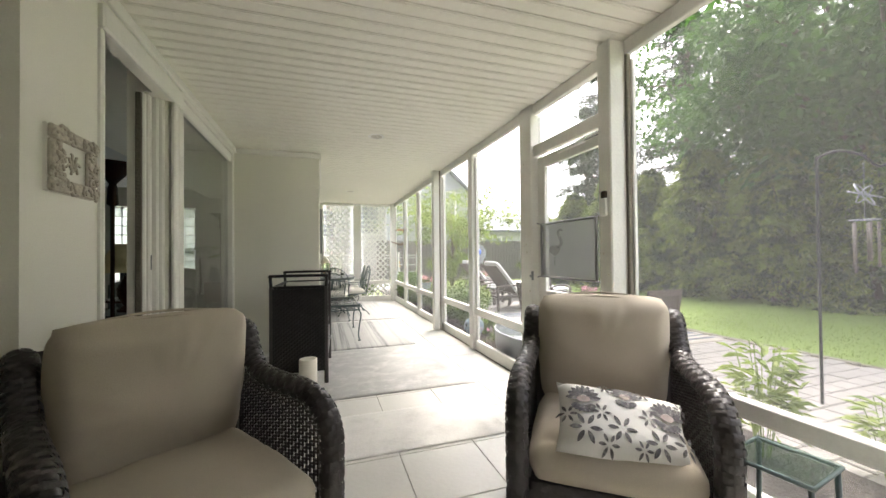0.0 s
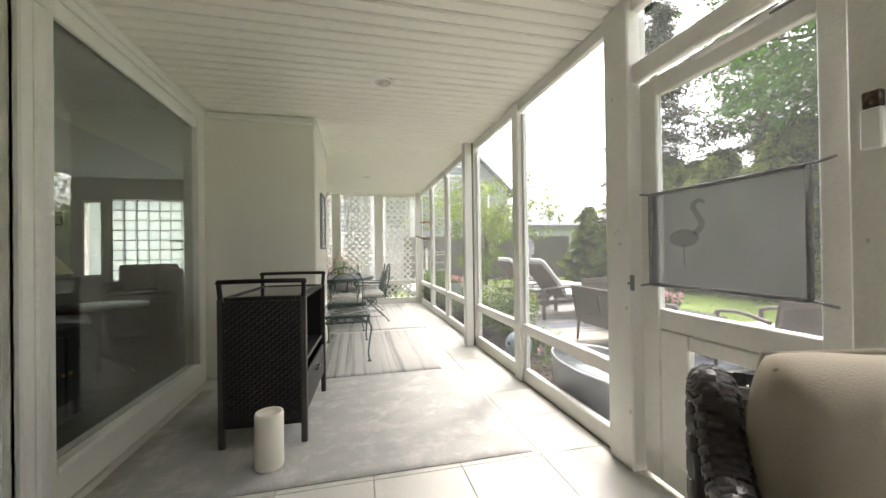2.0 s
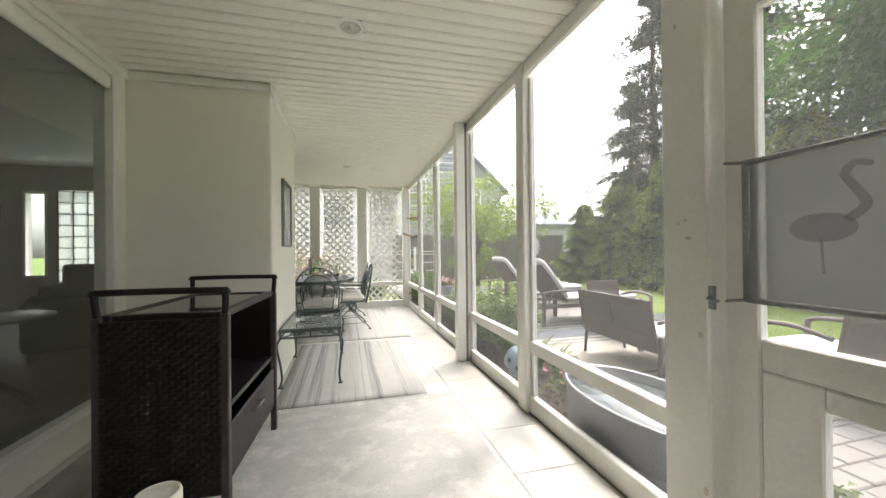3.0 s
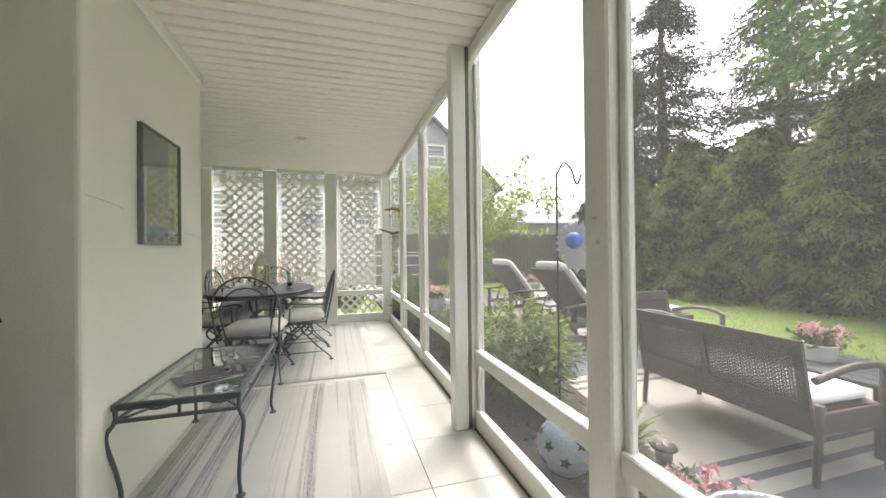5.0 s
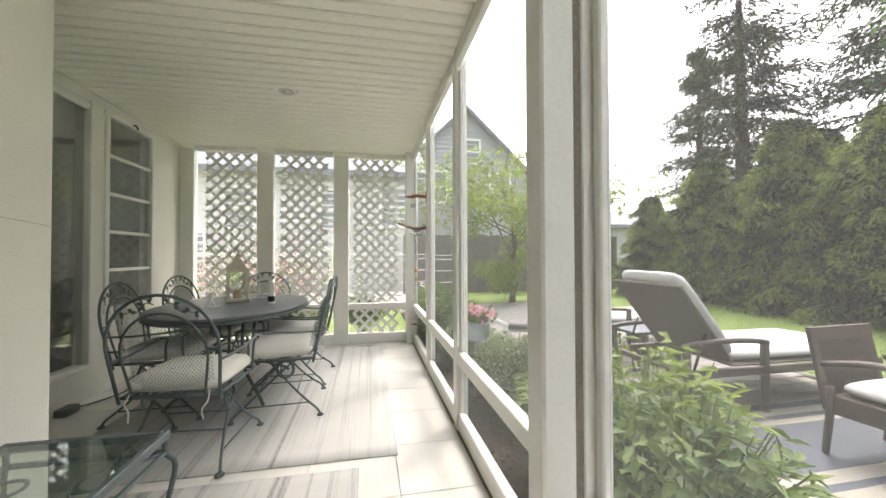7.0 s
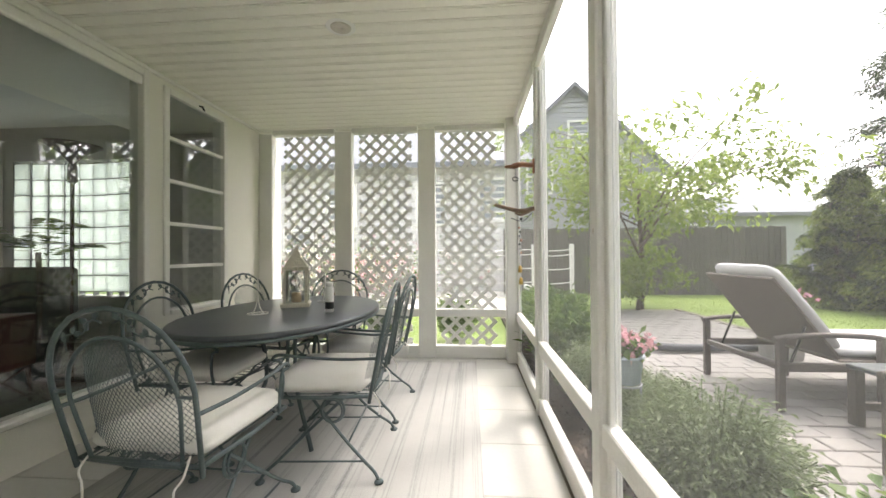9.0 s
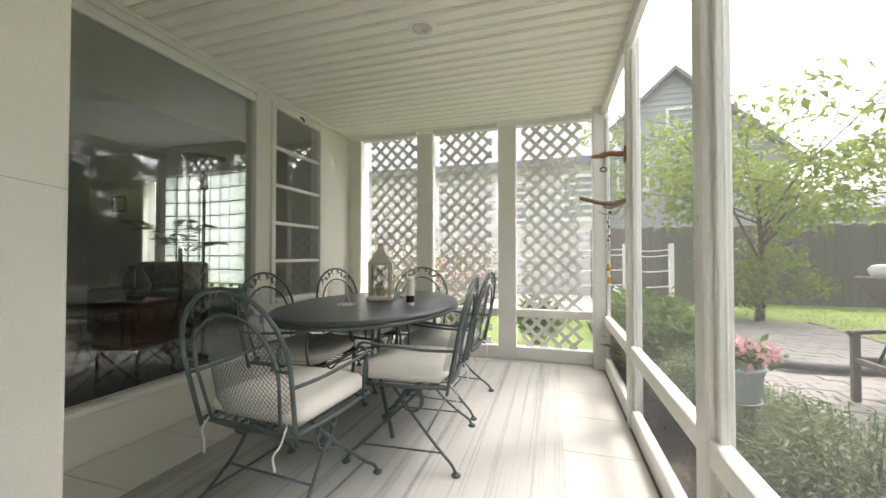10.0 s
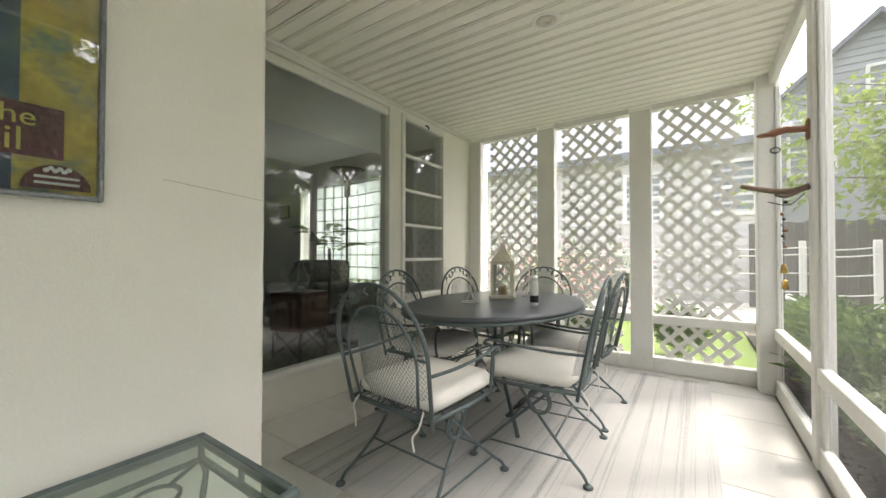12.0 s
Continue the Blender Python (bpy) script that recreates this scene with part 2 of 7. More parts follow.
def solid(name, bm, material, label="", category="", kind="", group="", loc=None):
    ob = new(name, meshof(name, bm, material))
    if loc:
        ob.location = loc
    return tagged(ob, label, category, group, kind)


def structure(name, boxes, material, label="", bev=0.0):
    bm = bmnew()
    for b in boxes:
        box(bm, *b, bev=bev)
    return solid(name, bm, material, label, "", "structure")


def leaves(name, P, D, length, width, material, rng, droop=0.0, fold=0.25, flat=0.0, second=None, pick=None):
    """One mesh of many small folded leaves at points P along directions D."""
    n = len(P)
    D = D / np.maximum(np.linalg.norm(D, axis=1, keepdims=True), 1e-6)
    R = rng.normal(size=(n, 3)) * (1 - 0.6 * flat) + np.array([0, 0, 1.6]) * flat
    S = np.cross(D, R)
    S /= np.maximum(np.linalg.norm(S, axis=1, keepdims=True), 1e-6)
    N = np.cross(S, D)
    L = (length * rng.uniform(0.6, 1.3, n))[:, None]
    W = (width * rng.uniform(0.6, 1.3, n))[:, None]
    base = P
    mid = P + D * L * 0.5
    tip = P + D * L + np.array([0, 0, -1.0]) * L * droop
    V = np.empty((n, 4, 3))
    V[:, 0] = base
    V[:, 1] = mid + S * W * 0.5 + N * W * fold
    V[:, 2] = tip
    V[:, 3] = mid - S * W * 0.5 + N * W * fold
    me = bpy.data.meshes.new(name)
    me.vertices.add(4 * n)
    me.vertices.foreach_set("co", V.reshape(-1))
    idx = np.arange(4 * n).reshape(n, 4)
    tri = np.concatenate([idx[:, [0, 1, 2]], idx[:, [0, 2, 3]]], axis=1).reshape(-1)
    me.loops.add(6 * n)
    me.loops.foreach_set("vertex_index", tri.astype(np.int32))
    me.polygons.add(2 * n)
    me.polygons.foreach_set("loop_start", np.arange(0, 6 * n, 3, dtype=np.int32))
    me.materials.append(material)
    if second is not None:
        me.materials.append(second)
        me.polygons.foreach_set("material_index", np.repeat(pick.astype(np.int32), 2))
    me.update(calc_edges=True)
    me.validate()
    return me


# ---------- structure ----------
LW, RW, EY, CZ = -0.95, 1.85, 9.83, 2.5
S0 = -2.4

# floor bed and ceiling
structure("floor", [(-2.4, S0, -0.25, RW + 0.12, EY + 0.12, -0.012)], M_grout, "pale grout bed under the porch tiles")
bm = bmnew()
k, y = 0, 7.29 - 0.108 * 90
while y < EY + 0.1:
    box(bm, LW - 0.2 if y > 1.8 else -2.4, y + 0.006, CZ, RW + 0.03, y + 0.106, CZ + 0.02)
    box(bm, LW - 0.2 if y > 1.8 else -2.4, y + 0.016, CZ - 0.006, RW + 0.03, y + 0.098, CZ + 0.002, bev=0.004)
    y += 0.108
box(bm, -2.4, S0, CZ + 0.024, RW + 0.03, EY + 0.1, CZ + 0.12)
ceil = solid("ceiling", bm, M_ceil, "ivory grooved soffit panel ceiling", "", "structure")

# left house wall along the living room: piers, sills, headers around the openings
structure("wall_west", [
    (LW - 0.06, 1.93, 0.0, LW, 2.42, CZ),
    (LW - 0.06, 2.42, 2.28, LW, 3.30, CZ),
    (LW - 0.2, 3.30, 0.0, LW, 3.44, CZ),
    (LW - 0.2, 3.165, 0.0, LW - 0.151, 3.299, CZ),
    (LW - 0.2, 3.1655, 2.281, LW - 0.061, 3.298, CZ),
    (LW - 0.07, 3.44, 0.0, LW, 5.14, 0.17),
    (LW - 0.07, 3.44, 2.43, LW, 5.14, CZ),
    (LW - 0.07, 5.14, 0.0, LW, 5.27, CZ),
    (LW - 0.07, 6.645, 0.0, LW, 6.82, CZ),
    (LW - 0.07, 6.82, 0.0, LW, 8.41, 0.25),
    (LW - 0.07, 6.82, 2.46, LW, 8.41, CZ),
    (LW - 0.07, 8.41, 0.0, LW, 8.54, CZ),
    (LW - 0.07, 8.54, 0.0, LW, 9.275, 0.66),
    (LW - 0.07, 8.54, 2.425, LW, 9.275, CZ),
    (LW - 0.07, 9.275, 0.0, LW, 10.3, CZ),
], M_wall, "cream painted house wall beside the porch")
bm = bmnew()
box(bm, LW - 0.07, 5.272, 0.0, 0.03, 6.644, CZ - 0.001, bev=0.018, seg=3)
solid("wall_pier", bm, M_wall, "cream plastered chimney pier with rounded corners", "", "structure")
structure("wall_south", [(-2.4, S0 - 0.15, 0, RW + 0.15, S0, CZ), (-2.55, S0, 0, -2.4, 1.93, CZ), (-2.4, 1.932, 0, LW - 0.061, 2.08, CZ)], M_wall, "cream painted wall closing the porch")
# crown trim
structure("trim", [
    (LW, 1.93, 2.43, LW + 0.03, 5.268, CZ - 0.008), (LW + 0.03, 5.235, 2.43, 0.03, 5.27, CZ - 0.008),
    (LW, 6.647, 2.462, LW + 0.022, EY, CZ - 0.008),
], M_trim, "white painted ceiling trim", bev=0.006)
structure("trim_pier", [(0.028, 5.25, 2.41, 0.05, 6.644, CZ - 0.008)], M_trim, "white trim at the pier top", bev=0.005)


def window_frame(name, y0, y1, z0, z1, label, depth=0.06, fw=0.05, bars=0, sill=True, glassx=-0.03):
    w = thing(name, label, "", (LW, 0, 0), kind="structure")
    bm = bmnew()
    box(bm, -0.10, y0, z0, 0.02, y0 + fw, z1, bev=0.006)
    box(bm, -0.10, y1 - fw, z0, 0.02, y1, z1, bev=0.006)
    box(bm, -0.10, y0 + fw, z1 - fw, 0.02, y1 - fw, z1, bev=0.006)
    part("window_frame", bm, M_trim, w)
    bm = bmnew()
    box(bm, -0.10, y0 + fw, z0, 0.03 if sill else 0.012, y1 - fw, z0 + 0.035, bev=0.006)
    part("window_sill", bm, M_trim, w)
    zs = [z0 + 0.035 + (z1 - fw - z0 - 0.035) * i / (bars + 1) for i in range(bars + 2)]
    for i in range(1, bars + 1):
        bm = bmnew()
        box(bm, glassx - 0.02, y0 + fw, zs[i] - 0.014, glassx + 0.025, y1 - fw, zs[i] + 0.014, bev=0.004)
        part("glazing_bar", bm, M_trim, w)
    for i in range(bars + 1):
        bm = bmnew()
        box(bm, glassx - 0.003, y0 + fw - 0.01, zs[i] + 0.004, glassx + 0.003, y1 - fw + 0.01, zs[i + 1] - 0.004)
        p = part("pane", bm, M_glass, w)
        p.visible_shadow = False
    return w


w1 = window_frame("window_1", 3.44, 5.14, 0.17, 2.43, "large white framed picture window with reflections")
bm = bmnew()
box(bm, -0.026, 3.49, 2.28, 0.012, 5.09, 2.379, bev=0.02, seg=2)
part("blind_rail", bm, M_trim, w1, "white roller blind rail")
w2 = window_frame("window_2", 6.82, 8.41, 0.25, 2.46, "large white framed picture window beside the table")
bm = bmnew()
box(bm, -0.026, 6.87, 2.34, 0.012, 8.36, 2.409, bev=0.015, seg=2)
part("blind_rail", bm, M_trim, w2, "white roller blind rail")
w3 = window_frame("window_3", 8.54, 9.275, 0.66, 2.425, "white casement window with horizontal glazing bars", bars=4, glassx=-0.02)
bm = bmnew()
tube(bm, [(0.018, 8.90, 2.40), (0.045, 8.90, 2.395), (0.05, 8.92, 2.365)], 0.008)
part("stay_hook", bm, M_black, w3, "small dark window hook")

# sliding door opening to the living room
d1 = thing("door_1", "open white sliding glass door with deep moulded casing", "", (LW, 0, 0), kind="structure")
for (a, b, c, d) in ((2.40, 2.43, -0.02, 0.02), (3.165, 3.20, -0.15, -0.105), (3.201, 3.24, -0.15, -0.09), (3.241, 3.27, -0.15, -0.06), (3.271, 3.299, -0.15, -0.035), (3.30, 3.37, -0.02, 0.025), (3.39, 3.46, -0.02, 0.02)):
    bm = bmnew()
    box(bm, c, a, 0.0, d, b, 2.28, bev=0.008)
    part("casing", bm, M_trim, d1)
bm = bmnew()
box(bm, -0.02, 2.40, 2.281, 0.028, 3.46, 2.40, bev=0.008)
part("head_casing", bm, M_trim, d1)
bm = bmnew()
box(bm, -0.058, 2.43, 0.0, 0.03, 3.30, 0.06, bev=0.01)
part("threshold", bm, M_trim, d1)
bm = bmnew()
box(bm, -0.15, 3.147, 0.1, -0.115, 3.1645, 2.27, bev=0.004)
part("door_edge", bm, M_gap, d1, "dark weathered door edge")
bm = bmnew()
box(bm, -0.09, 3.212, 1.10, -0.084, 3.226, 1.20, bev=0.003)
part("strike_plate", bm, M_galv, d1)

# right screen wall
POSTS = [(-0.2, 0.0, 1.77, 1.90), (2.05, 2.16, 1.72, 1.90), (3.08, 3.27, 1.80, 1.92), (4.475, 4.60, 1.82, 1.92), (5.75, 5.85, 1.71, 1.805), (7.25, 7.345, 1.84, 1.92), (8.48, 8.57, 1.84, 1.92), (9.67, 9.83, 1.755, 1.90)]
sw = thing("wall_east", "white painted wooden screen wall of the porch", "", kind="structure")
for (a, b, c, d) in POSTS:
    bm = bmnew()
    box(bm, c, a, 0.0, d, b, CZ - 0.002, bev=0.008)
    part("post", bm, M_post, sw)
BAYS = [(0.0, 2.05), (3.27, 4.475), (4.60, 5.76), (5.855, 7.25), (7.345, 8.48), (8.57, 9.67)]
for a, b in BAYS:
    for nm, z0, z1, x0, x1 in (("bottom_board", 0.0, 0.12, 1.85, 1.90), ("rail", 0.43, 0.515, 1.845, 1.90), ("header", 2.405, CZ - 0.003, 1.83, 1.875)):
        bm = bmnew()
        box(bm, x0, a + 0.001, z0, x1, b - 0.001, z1, bev=0.006)
        part(nm, bm, M_post, sw)
    for nm, y0, y1 in (("stop_bead", a, a + 0.035), ("stop_bead", b - 0.035, b)):
        bm = bmnew()
        box(bm, 1.862, y0 + 0.001, 0.122, 1.892, y1 - 0.001, 2.378, bev=0.005)
        part(nm, bm, M_post, sw)
    for z0, z1 in ((0.12, 0.43), (0.515, 2.38)):
        bm = bmnew()
        box(bm, 1.8795, a + 0.036, z0, 1.8805, b - 0.036, z1)
        part("screen", bm, M_screen, sw, "fine insect screen mesh")
# unseen solid bay, added to keep side light off the left chair and wall
structure("unseen_light_block_wall", [(1.80, S0, 0.0, 1.92, -0.201, CZ - 0.002)], M_wall, "unseen cream wall added behind the seats to hold back light")
# transom over the door
for z0, z1 in ((2.405, CZ - 0.003), (2.03, 2.13)):
    bm = bmnew()
    box(bm, 1.825, 2.16, z0, 1.875, 3.08, z1, bev=0.006)
    part("transom_bar", bm, M_post, sw)
bm = bmnew()
box(bm, 1.8795, 2.2, 2.13, 1.8805, 3.08, 2.38)
part("screen", bm, M_screen, sw, "fine insect screen mesh")
# dark-coloured strips stand in for the shaded gaps beside the square posts
bm = bmnew()
box(bm, 1.835, 2.028, 0.0, 1.86, 2.048, CZ - 0.003)
part("gap_shade_strip", bm, M_gap, sw, "dark strip coloured as the shaded gap beside the post")
bm = bmnew()
box(bm, 1.805, 5.762, 0.0, 1.83, 5.842, CZ - 0.003)
part("gap_shade_strip", bm, M_gap, sw, "dark strip coloured as the shaded gap beside the post")
bm = bmnew()
box(bm, 1.83, 5.762, 0.0, 1.92, 5.853, CZ - 0.003, bev=0.006)
part("post", bm, M_post, sw)

# chipped paint and knots on the posts
rng_c = random.Random(14)
M_chipw = mat("bare_weathered_wood", (0.64, 0.60, 0.52), 0.9, var=0.3, scale=40)
for x, y, z, w_, h_ in ((1.80, 3.20, 1.99, 0.006, 0.014), (1.80, 3.172, 1.262, 0.013, 0.007), (1.80, 3.195, 1.25, 0.006, 0.010), (1.80, 3.157, 1.195, 0.014, 0.008), (1.80, 3.112, 0.85, 0.012, 0.012), (1.80, 3.10, 0.31, 0.010, 0.018), (1.82, 4.545, 1.262, 0.013, 0.007), (1.82, 4.53, 1.18, 0.014, 0.010), (1.72, 2.08, 1.05, 0.006, 0.006), (1.72, 2.12, 1.18, 0.005, 0.008), (1.84, 7.30, 1.20, 0.007, 0.012), (1.84, 8.53, 1.6, 0.006, 0.010)):
    bm = bmnew()
    ring = [(y + w_ * rng_c.uniform(0.65, 1.2) * math.cos(t), z + h_ * rng_c.uniform(0.65, 1.2) * math.sin(t)) for t in (2 * math.pi * k / 9 for k in range(9))]
    fr_ = [bm.verts.new((x - 0.0012, a, b)) for a, b in ring]
    bk_ = [bm.verts.new((x + 0.001, a, b)) for a, b in ring]
    bm.faces.new(fr_)
    for k in range(9):
        bm.faces.new((fr_[k - 1], fr_[k], bk_[k], bk_[k - 1]))
    part("paint_chip", bm, M_chipw, sw, "chipped paint showing bare wood")
# dark strip colours in both dirt and the shaded gap under each board
for a, b in BAYS:
    bm = bmnew()
    box(bm, 1.838, a + 0.01, 0.0, 1.8495, b - 0.01, 0.005)
    part("dirt_and_gap_shade", bm, M_gap, sw, "dark strip for dirt and gap shade along the foot of the board")

# screen door
d2 = thing("door_2", "white wooden screen door with split panels", "", (1.86, 0, 0), kind="structure")
for nm, y0, y1, z0, z1 in (("stile", 2.21, 2.31, 0.02, 2.02), ("stile", 2.96, 3.07, 0.02, 2.02), ("top_rail", 2.31, 2.96, 1.92, 2.02), ("lock_rail", 2.31, 2.96, 0.77, 0.87), ("bottom_rail", 2.31, 2.96, 0.02, 0.15), ("panel_stile", 2.80, 2.96, 0.15, 0.77), ("panel_rail", 2.31, 2.80, 0.70, 0.77)):
    bm = bmnew()
    box(bm, 0.0, y0 + 0.001, z0 + 0.001, 0.04, y1 - 0.001, z1 - 0.001, bev=0.006)
    part(nm, bm, M_post, d2)
for z0, z1 in ((0.15, 0.70), (0.87, 1.92)):
    bm = bmnew()
    box(bm, 0.0195, 2.31, z0, 0.0205, 2.96, z1)
    part("screen", bm, M_screen, d2, "fine insect screen mesh")

# lattice end wall
lw = thing("wall_north", "white framed porch end wall with lattice panels", "", (0, EY, 0), kind="structure")
for a, b in ((LW, -0.80), (-0.09, 0.10), (0.83, 1.015), (1.765, 1.84)):
    bm = bmnew()
    box(bm, a, 0.0, 0.0, b, 0.10, 2.46, bev=0.006)
    part("post", bm, M_post, lw)
for a, b in ((-0.80, -0.09), (0.10, 0.83), (1.015, 1.765)):
    for nm, z0, z1, d in (("bottom_board", 0.0, 0.13, 0.0), ("rail", 0.44, 0.52, 0.002), ("header", 2.44, CZ - 0.004, 0.0)):
        bm = bmnew()
        box(bm, a + 0.001, d, z0, b - 0.001, 0.09, z1, bev=0.006)
        part(nm, bm, M_post, lw)
    bm = bmnew()
    box(bm, a, 0.03, 0.13, b, 0.031, 2.44)
    part("screen", bm, M_screen_n, lw, "fine insect screen mesh")


def lattice(name, a, b, z0, z1, yy):
    """Diagonal slats in two layers, clipped to the panel."""
    slat = 0.036
    step = 0.1015
    for s, dy in ((1, 0.0), (-1, 0.008)):
        c = -4.0
        while c < 8.0:
            pts = []
            if s == 1:
                lo = max(z0, a + c)
                hi = min(z1, b + c)
                if hi - lo > 0.03:
                    pts = [(lo - c, lo), (hi - c, hi)]
            else:
                lo = max(z0, c - b)
                hi = min(z1, c - a)
                if hi - lo > 0.03:
                    pts = [(c - lo, lo), (c - hi, hi)]
            if pts:
                (xa, za), (xb, zb) = pts
                ux, uz = (xb - xa), (zb - za)
                ln = math.hypot(ux, uz)
                ux, uz = ux / ln, uz / ln
                nx, nz = -uz * slat / 2, ux * slat / 2
                bm = bmnew()
                vs = []
                for yq in (yy + dy, yy + dy + 0.007):
                    vs.append([bm.verts.new((x + q * nx, yq, z + q * nz)) for x, z, q in ((xa, za, 1), (xa, za, -1), (xb, zb, -1), (xb, zb, 1))])
                bm.faces.new(vs[0])
                bm.faces.new(vs[1][::-1])
                for j in range(4):
                    bm.faces.new((vs[0][j], vs[0][(j + 1) % 4], vs[1][(j + 1) % 4], vs[1][j]))
                part("slat", bm, M_trim, lw)
            c += step * math.sqrt(2)


for a, b in ((-0.69, -0.115), (0.17, 0.75), (1.075, 1.665)):
    lattice("lattice", a, b, 0.13, 2.44, 0.06)

# roof slab over the porch and the house shell behind the windows
structure("roof", [(-6.4, S0 - 0.4, 2.88, RW + 0.06, 10.4, 3.0)], M_roof, "grey roof over house and porch")
structure("fascia", [(RW + 0.03, S0 - 0.2, 2.52, RW + 0.05, EY + 0.1, 2.9)], M_trim, "white fascia board")
IF = 0.10
structure("floor_inside", [(-6.0, 1.2, -0.2, LW - 0.062, 10.1, IF)], mat("dark_wood_floor", (0.20, 0.175, 0.15), 0.2, var=0.2, scale=3, fine=25, stretch=(8, 1, 1)), "dark polished living room floor")
structure("ceiling_inside", [(-6.0, 2.08, 2.72, LW - 0.2, 10.1, 2.84)], mat("grey_white_ceiling", (0.72, 0.72, 0.71), 0.9, var=0.03), "plain white living room ceiling")
M_inwall = mat("grey_living_room_wall", (0.52, 0.51, 0.48), 0.85, var=0.04)
structure("wall_inside_west", [(-6.15, 2.08, IF, -6.0, 10.3, 2.72), (-6.0, 2.081, IF, LW - 0.062, 2.16, 2.72)], M_inwall, "grey living room walls")
structure("wall_inside_north", [
    (-6.0, 10.1, IF, -4.80, 10.3, 2.72), (-4.80, 10.1, 2.27, -4.45, 10.3, 2.72), (-4.80, 10.1, IF, -4.45, 10.3, 0.75),
    (-4.45, 10.1, IF, -4.30, 10.3, 2.72), (-4.30, 10.1, 2.30, -2.70, 10.3, 2.72), (-4.30, 10.1, IF, -2.70, 10.3, 0.62), (-2.70, 10.1, IF, LW - 0.071, 10.3, 2.72)], M_inwall, "grey living room end wall with openings")
structure("wall_header_inside", [(LW - 0.24, 2.08, CZ + 0.002, LW - 0.2, 10.1, 2.718), (LW - 0.2, 2.08, CZ + 0.13, LW - 0.01, 3.44, 2.70)], M_inwall, "plain wall strip above the windows")

# glass block window
gb = thing("window_4", "bowed glass block window in grey mortar", "", (0, 10.12, 0), kind="structure")
M_block = bpy.data.materials.new("frosted_glass_block")
M_block.use_nodes = True
_n, _l = M_block.node_tree.nodes, M_block.node_tree.links
_n.remove(_n["Principled BSDF"])
_tl = _n.new("ShaderNodeBsdfTranslucent")
_tl.inputs["Color"].default_value = (0.86, 0.90, 0.88, 1)
_gl = _n.new("ShaderNodeBsdfGlossy")
_gl.inputs["Roughness"].default_value = 0.15
_nz = _n.new("ShaderNodeTexNoise")
_nz.inputs["Scale"].default_value = 9.0
_bp = _n.new("ShaderNodeBump")
_bp.inputs["Distance"].default_value = 0.02
_l.new(_nz.outputs["Fac"], _bp.inputs["Height"])
_l.new(_bp.outputs[0], _tl.inputs["Normal"])
_mx = _n.new("ShaderNodeMixShader")
_mx.inputs[0].default_value = 0.08
_l.new(_tl.outputs[0], _mx.inputs[1])
_l.new(_gl.outputs[0], _mx.inputs[2])
_l.new(_mx.outputs[0], _n["Material Output"].inputs["Surface"])
M_mortar = mat("dark_mortar", (0.16, 0.17, 0.17), 0.9)
bm = bmnew()
box(bm, 0, -0.045, 0, 0.186, 0.045, 0.186, bev=0.012)
me_block = meshof("glass_block", bm, M_block)
for i in range(8):
    xx = -4.295 + i * 0.2
    bow = -0.16 * math.sin(math.pi * (i + 0.5) / 8)
    for j in range(8):
        o = child("glass_block", me_block, gb, (xx, -bow * 0.6, 0.68 + j * 0.2))
for i in range(9):
    bow = -0.16 * math.sin(math.pi * min(max(i, 0.3), 7.7) / 8)
    bm = bmnew()
    box(bm, -4.307 + i * 0.2, -bow * 0.6 - 0.035, 0.62, -4.297 + i * 0.2 + 0.002, -bow * 0.6 + 0.03, 2.30)
    part("mortar", bm, M_mortar, gb)
for j in range(9):
    bm = bmnew()
    for i in range(8):
        bow = -0.16 * math.sin(math.pi * (i + 0.5) / 8)
        box(bm, -4.30 + i * 0.2, -bow * 0.6 - 0.034, 0.667 + j * 0.2, -4.10 + i * 0.2, -bow * 0.6 + 0.029, 0.678 + j * 0.2)
    part("mortar", bm, M_mortar, gb)
w5 = thing("window_5", "narrow white framed window by the glass blocks", "", (0, 10.12, 0), kind="structure")
for b in ((-4.80, -0.03, 0.75, -4.76, 0.05, 2.27), (-4.49, -0.03, 0.75, -4.45, 0.05, 2.27), (-4.76, -0.03, 0.75, -4.49, 0.05, 0.80), (-4.76, -0.03, 2.22, -4.49, 0.05, 2.27)):
    bm = bmnew()
    box(bm, *b, bev=0.004)
    part("window_frame", bm, M_trim, w5)
bm = bmnew()
box(bm, -4.76, 0.0, 0.80, -4.49, 0.004, 2.22)
part("pane", bm, M_glass, w5).visible_shadow = False

# porch floor tiles
bm = bmnew()
box(bm, -0.2345, -0.2345, -0.012, 0.2345, 0.2345, 0.0, bev=0.003)
me_tile = meshof("tile", bm, M_tile)
fl = bpy.data.objects["floor"]
xs = [0.01 + 0.472 * i for i in range(-5, 4)]
ys = [2.42 + 0.4725 * j for j in range(-10, 17)]

# ---------- outdoors: ground, patio, planting ----------
GZ = -0.03
structure("ground", [(-150, -150, -0.6, 150, 150, GZ - 0.035)], M_lawn, "mown green lawn")
structure("patio_bed", [(1.93, -4.0, -0.3, 5.42, 13.6, GZ - 0.012)], M_sand, "sandy paver joints")
bm = bmnew()
for i in range(40):
    box(bm, 5.42 + 0.02 * math.sin(i), -4.0 + i * 0.44, GZ - 0.05, 5.50 + 0.02 * math.sin(i * 1.7), -3.57 + i * 0.44, GZ + 0.012, bev=0.012)
solid("edging", bm, M_gap, "dark edging between patio and lawn", "", "structure")
bm = bmnew()
pts = [(1.93, 4.3), (2.62, 4.3), (2.72, 5.2), (2.95, 6.4), (3.05, 7.3), (2.85, 8.3), (2.55, 9.0), (2.35, 12.4), (1.93, 12.4)]
vs = [bm.verts.new((x, y, GZ + 0.02)) for x, y in pts]
